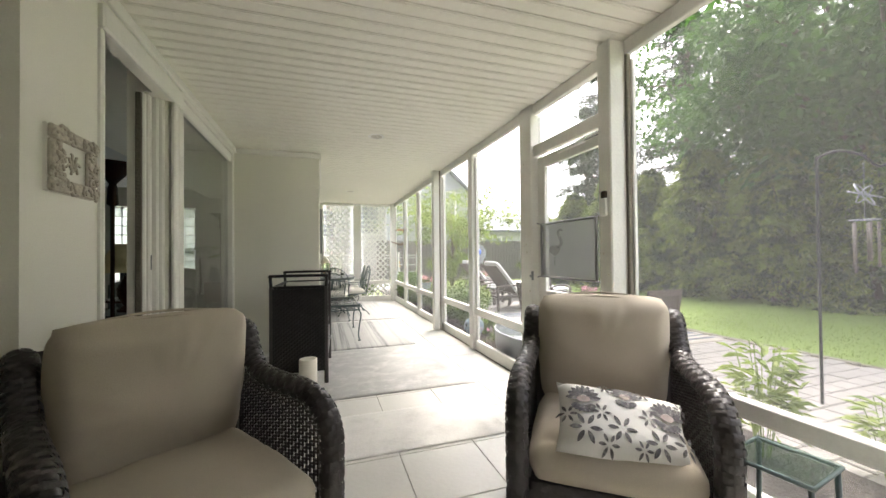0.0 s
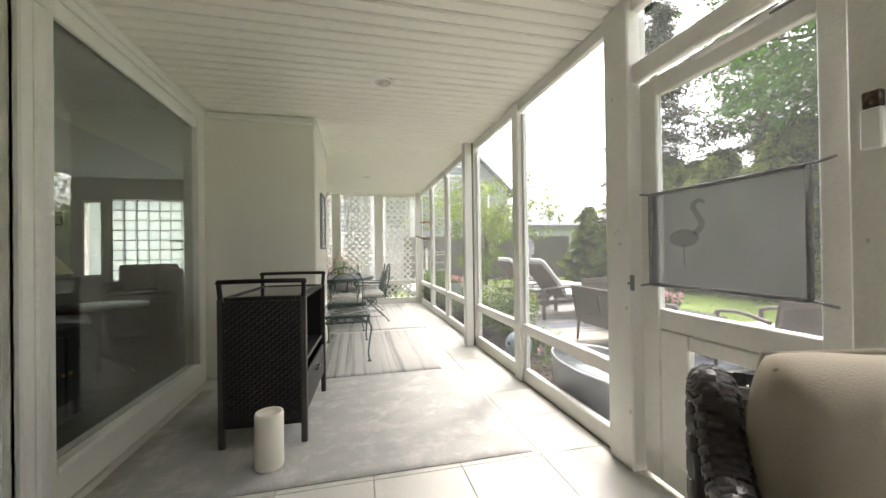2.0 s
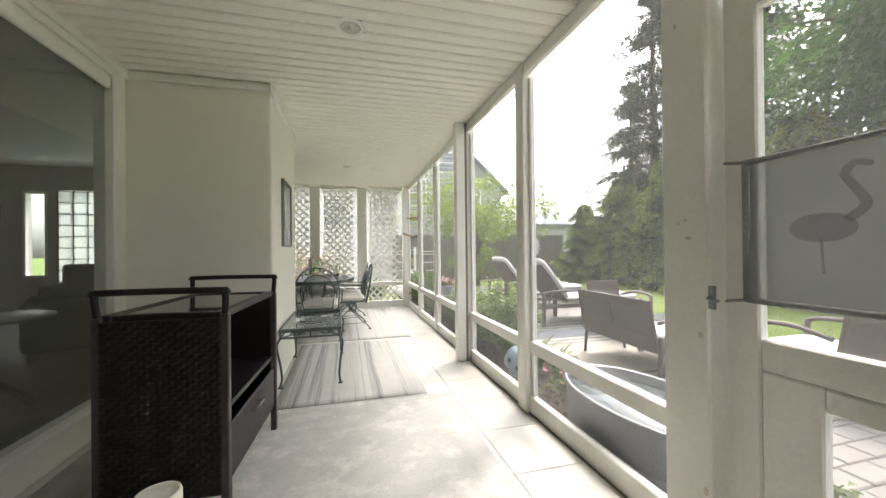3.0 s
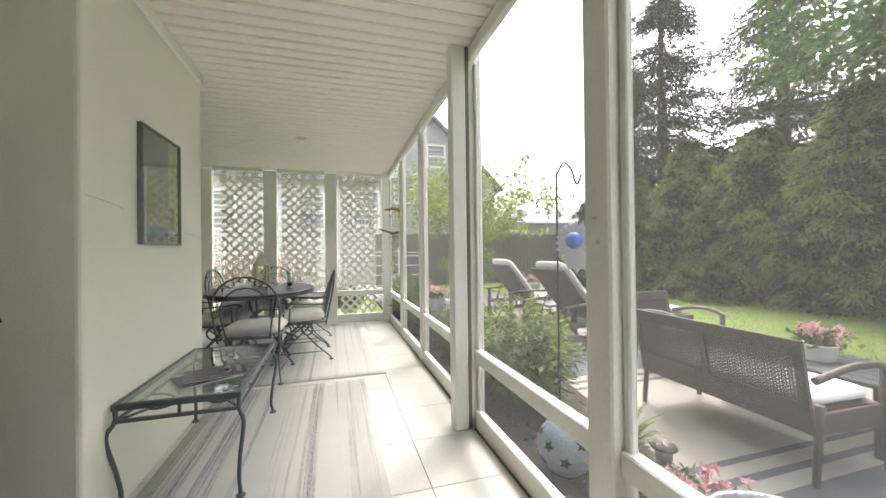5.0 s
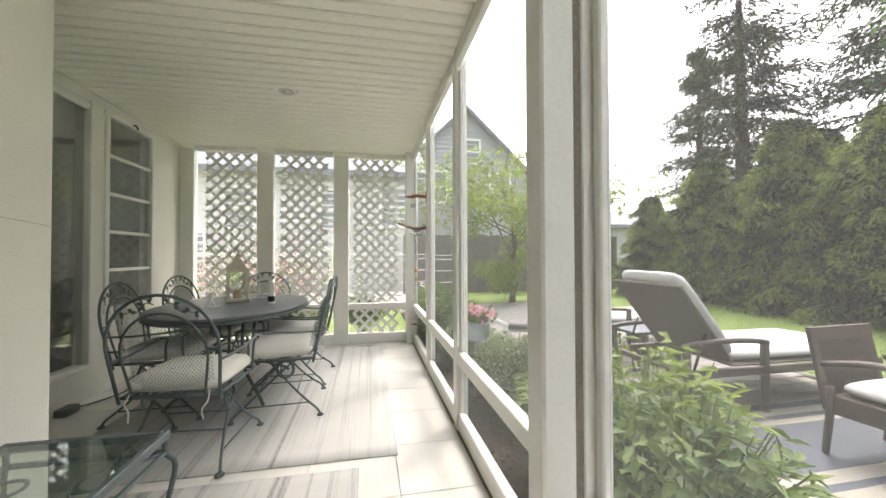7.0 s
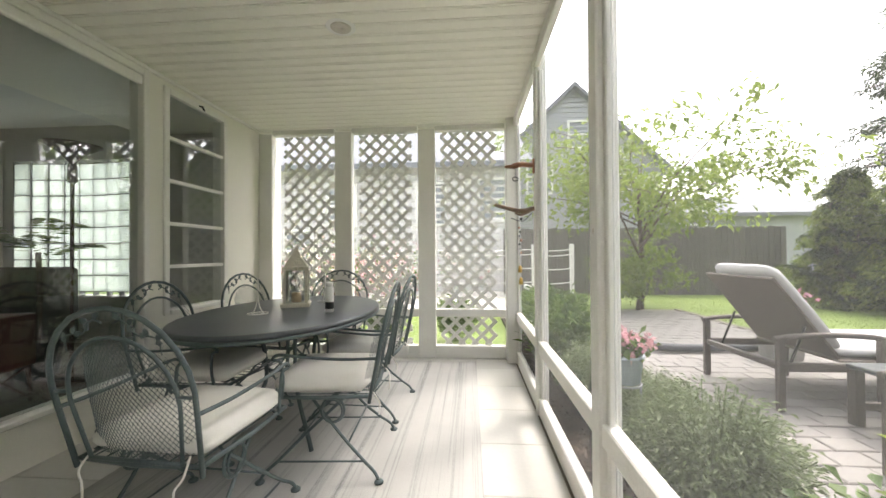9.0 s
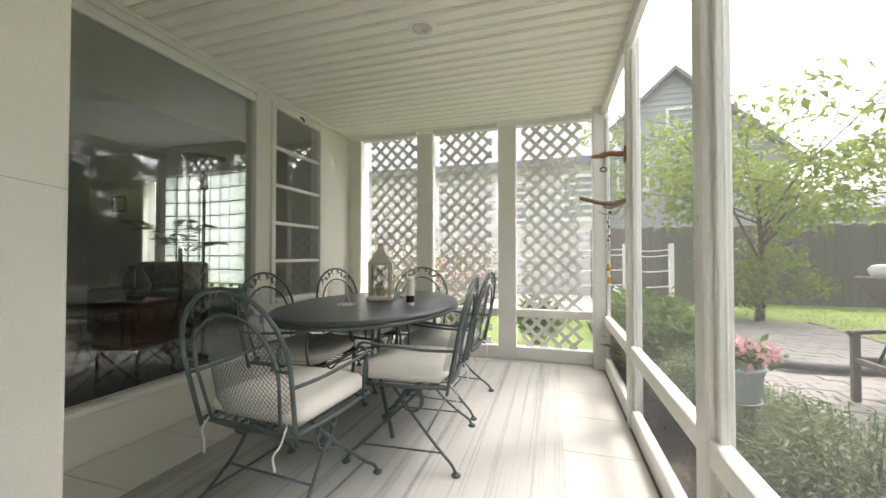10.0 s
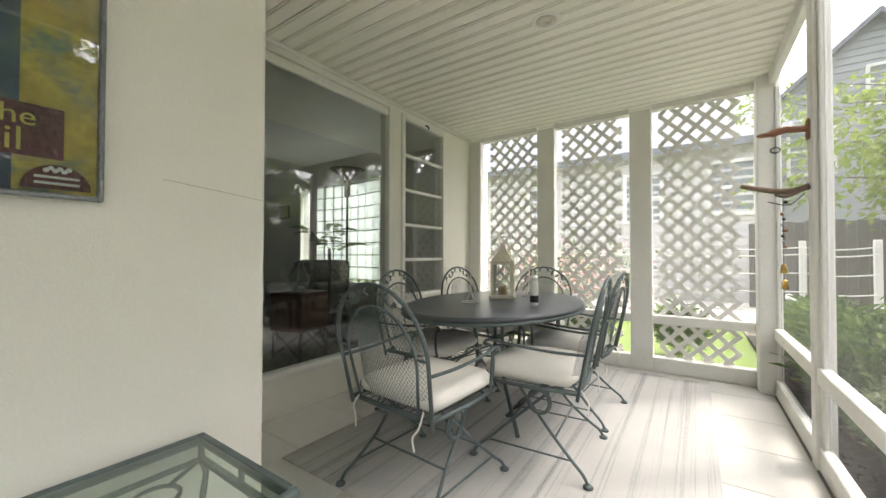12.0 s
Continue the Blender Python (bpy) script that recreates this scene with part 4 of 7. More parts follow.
def wicker_armchair(label, loc, rz):
    c = thing("wicker_armchair", label, "armchair", loc, rz, "wicker armchairs with beige cushions")
    # shell under the seat
    bm = bmnew()
    box(bm, -0.33, -0.33, 0.08, 0.33, 0.33, 0.27, bev=0.02)
    base = part("seat_frame", bm, M_wicker, c)
    for sx in (-1, 1):
        for sy in (-1, 1):
            bm = bmnew()
            tube(bm, [(sx * 0.31, sy * 0.32, 0), (sx * 0.31, sy * 0.32, 0.1)], 0.025, 8)
            part("leg", bm, M_wicker, c)
    bm = bmnew()
    weave(bm, lambda u, v: (Vector((-0.33 + 0.66 * u, -0.335, 0.07 + 0.20 * v)), Vector((0, -1, 0))), 22, 6)
    part("front_apron", bm, M_wicker, c)
    # arms: rolled band from the back top sweeping down to the front
    for sx in (-1, 1):
        line = smooth([(0, 0.37, 0.05), (0, 0.39, 0.5), (0, 0.39, 0.79), (0, 0.345, 0.845), (0, 0.295, 0.82), (0, 0.255, 0.74), (0, 0.18, 0.67), (0, 0.02, 0.655), (0, -0.18, 0.66), (0, -0.30, 0.63), (0, -0.365, 0.55), (0, -0.37, 0.40), (0, -0.36, 0.05)], 5)
        L = len(line) - 1

        def band(u, v, sx=sx, line=line, L=L):
            q = u * L
            i = min(int(q), L - 1)
            p = line[i].lerp(line[i + 1], q - i)
            d = (line[i + 1] - line[i]).normalized()
            nrm = Vector((0, d.z, -d.y))
            a = math.pi * (v * 1.5 - 0.25)
            off = Vector((math.cos(a), 0, 0)) * 0.039 + nrm * (math.sin(a) * 0.036)
            return p + off + Vector((sx * 0.355, 0, 0)), (Vector((math.cos(a), 0, 0)) + nrm * math.sin(a)).normalized()
        bm = bmnew()
        weave(bm, band, 66, 6, 0.008, 0.82)
        tube(bm, [p + Vector((sx * 0.355, 0, 0)) for p in line], 0.032, 8)
        part("arm", bm, M_wicker, c, "dark woven resin wicker arm")
        # side panel with an open weave
        bm = bmnew()
        for i in range(27):
            yy = -0.335 + i * 0.026
            zt = 0.62 if yy < 0.16 else 0.62 + (yy - 0.16) * 1.1
            tube(bm, [(sx * 0.352, yy, 0.10), (sx * 0.358, yy, zt)], 0.0055, 4, False)
        for k in range(26):
            zz = 0.10 + k * 0.021
            amp = 0.008
            pts = []
            for i in range(28):
                yy = -0.348 + i * 0.026
                pts.append((sx * 0.355 + amp * (1 if (i + k) % 2 else -1), yy, zz))
            tube(bm, pts, 0.0058, 4, False)
        part("side_panel", bm, M_wicker, c, "open woven dark wicker side")
    bm = bmnew()
    weave(bm, lambda u, v: (Vector((-0.36 + 0.72 * u, 0.40 + 0.02 * math.sin(v * 3), 0.06 + 0.80 * v)), Vector((0, 1, 0))), 24, 26)
    box(bm, -0.34, 0.33, 0.2, 0.34, 0.385, 0.84, bev=0.02)
    part("backrest", bm, M_wicker, c)
    # cushions
    bm = bmnew()
    cushion(bm, 0.64, 0.70, 0.15, 0.025, 36, crease=0.006)
    bmesh.ops.translate(bm, verts=bm.verts, vec=(0, -0.045, 0.275))
    part("seat_cushion", bm, M_beige, c, "beige canvas seat cushion")
    bm = bmnew()
    cushion(bm, 0.63, 0.62, 0.16, 0.05, 40, seed=4, crease=0.008)
    rr = random.Random(9)
    for v in bm.verts:
        if v.co.z > 0.1:
            v.co.z += 0.008 * math.sin(v.co.x * 26 + v.co.y * 7) * max(0, v.co.y) * 2.5
    bmesh.ops.transform(bm, matrix=pose(0, 0.285, 0.665, 102, 0, 0) @ Matrix.Translation((0, 0, -0.06)), verts=bm.verts)
    bc = part("back_cushion", bm, M_beige, c, "puffy beige back cushion with piped edge")
    for dz in (0.095, 0.03):
        bm = bmnew()
        ring = []
        for i in range(48):
            a = 2 * math.pi * i / 48
            q = max(abs(math.cos(a)), abs(math.sin(a)))
            k = 1 / q * (1 - 0.10 * (1 - abs(math.cos(2 * a))))
            ring.append((0.316 * math.cos(a) * k, 0.311 * math.sin(a) * k, dz))
        tube(bm, ring, 0.0055, 5, False, None, True)
        bmesh.ops.transform(bm, matrix=pose(0, 0.285, 0.665, 102, 0, 0) @ Matrix.Translation((0, 0, -0.06)), verts=bm.verts)
        part("piping", bm, M_beige, bc)
    return c


wicker_armchair("dark brown wicker armchair with beige cushions against the house wall", (-0.42, 1.77, 0), 33.5)
wicker_armchair("dark brown wicker armchair with beige cushions beside the screen", (1.295, 1.65, 0), -37.5)

# patterned throw pillow
pl = thing("throw_pillow", "white rectangular pillow with black floral print leaning on the armchair", "pillow", (1.19, 1.485, 0.39), -30)
pl.rotation_euler = (radians(6), radians(8), radians(-30))
bm = bmnew()
n = 14
T, B = [], []
for j in range(n + 1):
    for i in range(n + 1):
        u, v = i / n * 2 - 1, j / n * 2 - 1
        th = 0.085 * (max(0, (1 - u ** 4) * (1 - v ** 4)) ** 0.5)
        x = u * 0.25 * (0.93 + 0.07 * v * v)
        y = v * 0.15 * (0.92 + 0.08 * u * u)
        T.append(bm.verts.new((x, y, th + 0.07)))
        B.append(bm.verts.new((x, y, 0.07 - th)))
for j in range(n):
    for i in range(n):
        a = j * (n + 1) + i
        bm.faces.new((T[a], T[a + 1], T[a + n + 2], T[a + n + 1])).smooth = True
        bm.faces.new((B[a], B[a + n + 1], B[a + n + 2], B[a + 1])).smooth = True
bmesh.ops.remove_doubles(bm, verts=bm.verts, dist=0.0015)
bmesh.ops.transform(bm, matrix=pose(0, 0, 0.045, 33, 0, 0), verts=bm.verts)
M_pillow = mat("white_pillow_cloth", (0.78, 0.77, 0.74), 0.9, var=0.04, fine=250, bump=0.0008)
M_print = mat("charcoal_print", (0.12, 0.115, 0.12), 0.9, var=0.75, scale=70, fine=200, bump=0, stain=(0.5, 0.48, 0.46), stain_amt=0.8)
M_print2 = mat("faded_rose_print", (0.45, 0.38, 0.36), 0.9, var=0.3, scale=60, bump=0)
part("cover", bm, M_pillow, pl)


def pillow_motif(cx, cy, s, big):
    bm = bmnew()

    def place(x, y):
        u, v = x / 0.25, y / 0.15
        th = 0.085 * (max(0, (1 - min(1, abs(u)) ** 4) * (1 - min(1, abs(v)) ** 4)) ** 0.5)
        return Vector((x, y, th + 0.0725))

    def petal(x, y, a, l, w):
        ring = []
        for k in range(9):
            t = k / 8
            ring.append((t * l, w * math.sin(math.pi * t) ** 0.7))
        left = [place(x + math.cos(a) * q - math.sin(a) * r, y + math.sin(a) * q + math.cos(a) * r) for q, r in ring]
        right = [place(x + math.cos(a) * q + math.sin(a) * r, y + math.sin(a) * q - math.cos(a) * r) for q, r in ring]
        lv = [bm.verts.new(p) for p in left]
        rv = [bm.verts.new(p) for p in right]
        for k in range(8):
            try:
                bm.faces.new((rv[k], rv[k + 1], lv[k + 1], lv[k]))
            except ValueError:
                pass
    m = 9 if big else 6
    for k in range(m):
        a = math.pi * (0.05 + 0.9 * k / (m - 1)) if big else 2 * math.pi * k / m
        petal(cx + 0.012 * s * math.cos(a), cy + 0.012 * s * math.sin(a), a, 0.042 * s, 0.008 * s)
        if big:
            petal(cx + 0.012 * s * math.cos(a + 3.1), cy - 0.02 * s, a + math.pi, 0.026 * s, 0.007 * s)
    bmesh.ops.transform(bm, matrix=pose(0, 0, 0.045, 33, 0, 0), verts=bm.verts)
    part("print", bm, M_print, pl, "charcoal floral print")
    if big:
        bm = bmnew()
        petal_r = [place(cx + 0.02 * s * math.cos(t), cy + 0.012 * s * math.sin(t)) + Vector((0, 0, 0.001)) for t in (2 * math.pi * k / 12 for k in range(12))]
        bm.faces.new([bm.verts.new(p) for p in petal_r])
        bmesh.ops.transform(bm, matrix=pose(0, 0, 0.045, 33, 0, 0), verts=bm.verts)
        part("print", bm, M_print2, pl, "faded rose print")


for cx, cy, s, big in ((-0.155, 0.045, 1.25, True), (0.005, 0.085, 1.1, True), (0.15, 0.03, 1.25, True), (-0.02, -0.05, 1.0, False), (-0.15, -0.07, 1.1, False), (0.11, -0.08, 1.0, False), (0.205, -0.06, 0.9, False), (-0.09, 0.0, 0.7, False), (0.08, 0.01, 0.7, False), (-0.215, -0.02, 0.7, False), (0.05, -0.11, 0.6, False), (-0.07, -0.115, 0.7, False), (0.075, 0.115, 0.6, False), (-0.07, 0.115, 0.6, False), (0.215, 0.09, 0.6, False)):
    pillow_motif(cx, cy, s, big)

# glass side table behind the right armchair
st = thing("glass_side_table", "small glass topped side table beside the armchair", "table", (1.60, 1.13, 0), 10)
bm = bmnew()
box(bm, -0.12, -0.12, 0.445, 0.12, 0.12, 0.455, bev=0.003)
part("tabletop", bm, glassmat("table_glass", (0.80, 0.90, 0.86)), st)
bm = bmnew()
tube(bm, [(-0.12, -0.12, 0.44), (0.12, -0.12, 0.44), (0.12, 0.12, 0.44), (-0.12, 0.12, 0.44)], 0.008, 6, False, None, True)
part("frame", bm, M_iron, st)
for sx in (-1, 1):
    for sy in (-1, 1):
        bm = bmnew()
        tube(bm, [(sx * 0.11, sy * 0.11, 0.44), (sx * 0.12, sy * 0.12, 0)], 0.009, 6)
        part("leg", bm, M_iron, st)

# wicker serving cart
ct = thing("serving_cart", "black wicker serving cart with glass top and end handles", "cart", (-0.125, 4.30, 0), -3)
W2, L2 = 0.235, 0.42
for sx in (-1, 1):
    for sy in (-1, 1):
        bm = bmnew()
        box(bm, sx * W2 - 0.018, sy * L2 - 0.018, 0.0, sx * W2 + 0.018, sy * L2 + 0.018, 0.90, bev=0.005)
        part("leg", bm, M_wicker, ct)
M_cart = mat("black_woven_rattan", (0.010, 0.008, 0.0075), 0.45, var=0.3, scale=25, fine=80, bump=0.004)
for sy in (-1, 1):
    bm = bmnew()
    weave(bm, lambda u, v, sy=sy: (Vector((-W2 + 0.01 + 2 * (W2 - 0.01) * u, sy * (L2 + 0.012), 0.13 + 0.75 * v)), Vector((0, sy, 0))), 20, 42, 0.010, 0.86)
    box(bm, -W2, sy * L2 - 0.008, 0.12, W2, sy * L2 + 0.008, 0.88)
    part("end_panel", bm, M_cart, ct)
    bm = bmnew()
    tube(bm, smooth([(-W2, sy * L2, 0.88), (-W2 - 0.005, sy * (L2 + 0.012), 0.985), (-W2 + 0.02, sy * (L2 + 0.015), 1.0), (W2 - 0.02, sy * (L2 + 0.015), 1.0), (W2 + 0.005, sy * (L2 + 0.012), 0.985), (W2, sy * L2, 0.88)], 4), 0.014, 8)
    part("handle", bm, M_cart, ct)
bm = bmnew()
box(bm, -W2 - 0.005, -L2, 0.12, -W2 + 0.012, L2, 0.88)
weave(bm, lambda u, v: (Vector((-W2 - 0.008, -L2 + 2 * L2 * u, 0.13 + 0.75 * v)), Vector((-1, 0, 0))), 36, 42, 0.010, 0.86)
part("back_panel", bm, M_cart, ct)
for z, nm in ((0.14, "shelf"), (0.46, "shelf")):
    bm = bmnew()
    box(bm, -W2 + 0.015, -L2 + 0.01, z, W2 - 0.005, L2 - 0.01, z + 0.025, bev=0.004)
    part(nm, bm, M_cart, ct)
bm = bmnew()
box(bm, W2 - 0.012, -L2 + 0.02, 0.165, W2 + 0.006, L2 - 0.02, 0.40, bev=0.005)
dr = part("drawer", bm, M_cart, ct, "black drawer front")
bm = bmnew()
tube(bm, [(W2 + 0.005, -0.06, 0.33), (W2 + 0.03, -0.06, 0.335), (W2 + 0.03, 0.06, 0.335), (W2 + 0.005, 0.06, 0.33)], 0.006, 6)
part("handle", bm, M_galv, dr, "metal drawer handle")
for a in ((-W2, -L2, -W2 + 0.045, L2), (W2 - 0.045, -L2, W2, L2), (-W2 + 0.045, -L2, W2 - 0.045, -L2 + 0.045), (-W2 + 0.045, L2 - 0.045, W2 - 0.045, L2)):
    bm = bmnew()
    box(bm, a[0], a[1], 0.875, a[2], a[3], 0.905, bev=0.005)
    part("top_rail", bm, M_cart, ct)
bm = bmnew()
box(bm, -W2 + 0.045, -L2 + 0.045, 0.885, W2 - 0.045, L2 - 0.045, 0.899)
part("glass_top", bm, mat("smoked_glass", (0.12, 0.115, 0.10), 0.06, var=0.05, bump=0), ct, "smoked glass top")

# pillar candle on the floor
bm = bmnew()
lathe(bm, [(0.070, 0.0), (0.074, 0.006), (0.074, 0.285), (0.070, 0.297), (0.062, 0.298), (0.058, 0.288), (0.02, 0.280), (0.004, 0.279)], 28)
cd = solid("pillar_candle", bm, mat("ivory_wax", (0.84, 0.80, 0.70), 0.45, var=0.03, bump=0.001), "tall ivory pillar candle standing on the floor", "candle", loc=(-0.065, 3.63, 0.004))

# rugs and mats
def rug(name, label, x0, y0, x1, y1, th, material, rz=0):
    bm = bmnew()
    nx, ny_ = 16, 22
    g = [[bm.verts.new((x0 + (x1 - x0) * i / nx, y0 + (y1 - y0) * j / ny_, th + 0.0015 * math.sin(i * 1.9 + j * 1.3))) for i in range(nx + 1)] for j in range(ny_ + 1)]
    for j in range(ny_):
        for i in range(nx):
            bm.faces.new((g[j][i], g[j][i + 1], g[j + 1][i + 1], g[j + 1][i])).smooth = True
    b = [[bm.verts.new((v.co.x, v.co.y, 0.001)) for v in row] for row in (g[0], g[-1])]
    c = [[bm.verts.new((v.co.x, v.co.y, 0.001)) for v in col] for col in ([r[0] for r in g], [r[-1] for r in g])]
    for row, low in ((g[0], b[0]), (g[-1], b[1]), ([r[0] for r in g], c[0]), ([r[-1] for r in g], c[1])):
        for k in range(len(row) - 1):
            bm.faces.new((row[k], row[k + 1], low[k + 1], low[k]))
    return solid(name, bm, material, label, "rug")


def stripe_mat(name, base, dark, freq, seed, contrast, lo=0.52, hi=0.68):
    m = mat(name, base, 0.95, var=0.06, scale=6, fine=180, bump=0.004)
    n, l = m.node_tree.nodes, m.node_tree.links
    b = n["Principled BSDF"]
    src = b.inputs["Base Color"].links[0].from_socket
    tc = n.new("ShaderNodeTexCoord")
    mp = n.new("ShaderNodeMapping")
    mp.inputs["Scale"].default_value = (freq, 0.12, 1)
    mp.inputs["Location"].default_value = (seed, 0, 0)
    l.new(tc.outputs["Object"], mp.inputs["Vector"])
    t = n.new("ShaderNodeTexNoise")
    t.inputs["Scale"].default_value = 1.0
    t.inputs["Detail"].default_value = 5
    t.inputs["Roughness"].default_value = 0.75
    l.new(mp.outputs[0], t.inputs["Vector"])
    r = n.new("ShaderNodeMapRange")
    r.inputs["From Min"].default_value = lo
    r.inputs["From Max"].default_value = hi
    r.inputs["To Max"].default_value = contrast
    l.new(t.outputs["Fac"], r.inputs["Value"])
    # broken weave along each stripe
    wv = n.new("ShaderNodeTexNoise")
    wv.inputs["Scale"].default_value = 70
    mp2 = n.new("ShaderNodeMapping")
    mp2.inputs["Scale"].default_value = (3.0, 0.6, 1)
    l.new(tc.outputs["Object"], mp2.inputs["Vector"])
    l.new(mp2.outputs[0], wv.inputs["Vector"])
    mu = n.new("ShaderNodeMath")
    mu.operation = "MULTIPLY"
    l.new(r.outputs[0], mu.inputs[0])
    rr2 = n.new("ShaderNodeMapRange")
    rr2.inputs["From Min"].default_value = 0.3
    rr2.inputs["From Max"].default_value = 0.6
    rr2.inputs["To Min"].default_value = 0.35
    l.new(wv.outputs["Fac"], rr2.inputs["Value"])
    l.new(rr2.outputs[0], mu.inputs[1])
    mx = n.new("ShaderNodeMix")
    mx.data_type = "RGBA"
    l.new(mu.outputs[0], mx.inputs[0])
    l.new(src, mx.inputs[6])
    mx.inputs[7].default_value = (*dark, 1)
    l.new(mx.outputs[2], b.inputs["Base Color"])
    return m


M_str1 = stripe_mat("grey_striped_flatweave", (0.44, 0.435, 0.41), (0.10, 0.10, 0.11), 11.0, 3.0, 0.92, 0.50, 0.64)
M_str2 = stripe_mat("pale_striped_flatweave", (0.46, 0.455, 0.43), (0.14, 0.138, 0.135), 13.0, 8.0, 0.85, 0.51, 0.66)
rug("striped_rug", "flat woven rug with fine grey and charcoal stripes", 0.06, 5.02, 1.225, 6.94, 0.006, M_str1)
rug("striped_rug", "pale flat woven rug with faint grey stripes under the dining table", -0.46, 7.03, 1.44, 9.70, 0.007, M_str2)
M_worn = mat("worn_grey_pattern_rug", (0.43, 0.427, 0.405), 0.95, var=0.14, scale=7, fine=120, bump=0.003, stain=(0.62, 0.605, 0.57), stain_amt=0.85)
M_worn2 = mat("distressed_grey_rug", (0.62, 0.61, 0.575), 0.95, var=0.10, scale=5, fine=90, bump=0.003, stain=(0.42, 0.41, 0.39), stain_amt=0.55)
rug("worn_rug", "faded grey distressed area rug lying on the tiles", -0.88, 3.40, 1.39, 5.0, 0.005, M_worn)
rug("door_mat", "thin stained grey mat in front of the screen door", -0.75, 2.45, 1.24, 3.06, 0.004, M_worn2)

# framed plaque on the house wall
fp = thing("wall_plaque", "carved whitewashed square plaque with a small relief", "wall decoration", (LW, 2.19, 1.575))
bm = bmnew()
box(bm, 0.0, -0.15, -0.13, 0.012, 0.15, 0.13)
part("back", bm, M_cream, fp)
M_carv = mat("whitewashed_carved_wood", (0.50, 0.46, 0.39), 0.85, var=0.3, scale=30, fine=80, bump=0.01)
for b in ((-0.15, -0.13, 0.15, -0.075), (-0.15, 0.075, 0.15, 0.13), (-0.15, -0.075, -0.085, 0.075), (0.085, -0.075, 0.15, 0.075)):
    bm = bmnew()
    box(bm, 0.012, b[0], b[1], 0.03, b[2], b[3], bev=0.006)
    rr = random.Random(int(b[0] * 100))
    for k in range(16):
        yy = rr.uniform(b[0] + 0.012, b[2] - 0.012)
        zz = rr.uniform(b[1] + 0.012, b[3] - 0.012)
        a = rr.uniform(0, 6.28)
        tube(bm, [(0.032, yy + 0.018 * math.cos(a + t), zz + 0.018 * math.sin(a + t)) for t in (0, 0.8, 1.6, 2.4)], 0.006, 5)
    part("carved_rail", bm, M_carv, fp)
bm = bmnew()
for k in range(7):
    a = k * 0.9
    tube(bm, [(0.014, 0.0, -0.03), (0.018, 0.03 * math.cos(a), 0.01 + 0.03 * math.sin(a)), (0.014, 0.05 * math.cos(a), 0.0 + 0.045 * math.sin(a))], 0.005, 5)
part("relief", bm, M_carv, fp, "small carved leaf relief")

# intercom on the post
ic = thing("wall_thermostat", "white plastic wall unit with a dark window on the post", "switch", (1.72, 2.10, 1.49))
bm = bmnew()
box(bm, -0.022, -0.022, -0.075, -0.0005, 0.022, 0.03, bev=0.004)
part("body", bm, M_plasticw, ic)
bm = bmnew()
box(bm, -0.02, -0.019, 0.031, -0.0005, 0.019, 0.075, bev=0.003)
part("window", bm, mat("brown_smoked_plastic", (0.08, 0.05, 0.03), 0.25), ic, "brown smoked window")

# privacy panel with flamingo on the screen door
pv_ = thing("privacy_panel", "grey mesh privacy panel with a flamingo outline tied to the door", "panel", (1.84, 2.65, 1.21))
pv_.scale = (1.0, 1.0, 0.88)
M_mesh = screenmat("grey_privacy_mesh", 0.72, (0.16, 0.163, 0.16))
bm = bmnew()
g = [[bm.verts.new((0.012 * math.sin(i * 0.9) * math.sin(j * 0.8), -0.33 + 0.66 * i / 12, -0.25 + 0.50 * j / 8 - 0.012 * math.sin(math.pi * i / 12))) for i in range(13)] for j in range(9)]
for j in range(8):
    for i in range(12):
        bm.faces.new((g[j][i], g[j][i + 1], g[j + 1][i + 1], g[j + 1][i])).smooth = True
part("mesh_sheet", bm, M_mesh, pv_)
M_hem = mat("grey_hem_tape", (0.26, 0.26, 0.26), 0.9)
for pts in ([(-0.004, -0.33, -0.25), (-0.004, 0.33, -0.25)], [(-0.004, -0.33, 0.25), (-0.004, 0.33, 0.25)], [(-0.004, -0.33, -0.25), (-0.004, -0.33, 0.25)], [(-0.004, 0.33, -0.25), (-0.004, 0.33, 0.25)]):
    bm = bmnew()
    tube(bm, pts, 0.010, 6)
    part("hem", bm, M_hem, pv_)
for sy in (-1, 1):
    for sz in (-1, 1):
        bm = bmnew()
        tube(bm, [(-0.004, sy * 0.33, sz * 0.25), (0.0, sy * 0.40, sz * 0.265)], 0.006, 5)
        part("tie", bm, M_hem, pv_)
M_flam = screenmat("faded_flamingo_print", 0.20, (0.07, 0.06, 0.055))
bm = bmnew()
lathe(bm, [(0.001, -0.0005), (1.0, -0.0005), (1.0, 0.0005), (0.001, 0.0005)], 20, sx=0.075, sy=0.045)
bmesh.ops.transform(bm, matrix=pose(-0.016, 0.13, 0.0, 0, 90, 0) @ pose(0, 0, 0, 0, 0, 90), verts=bm.verts)
body = part("flamingo_body", bm, M_flam, pv_, "dark flamingo silhouette")
bm = bmnew()
tube(bm, smooth([(-0.017, 0.075, 0.02), (-0.017, 0.04, 0.06), (-0.017, 0.06, 0.11), (-0.017, 0.08, 0.15), (-0.017, 0.06, 0.18), (-0.017, 0.03, 0.17)], 5), 0.013, 6, True, 0.008)
part("flamingo_neck", bm, M_flam, pv_)
bm = bmnew()
tube(bm, [(-0.017, 0.13, -0.03), (-0.017, 0.125, -0.14)], 0.003, 5)
part("flamingo_leg", bm, M_flam, pv_)
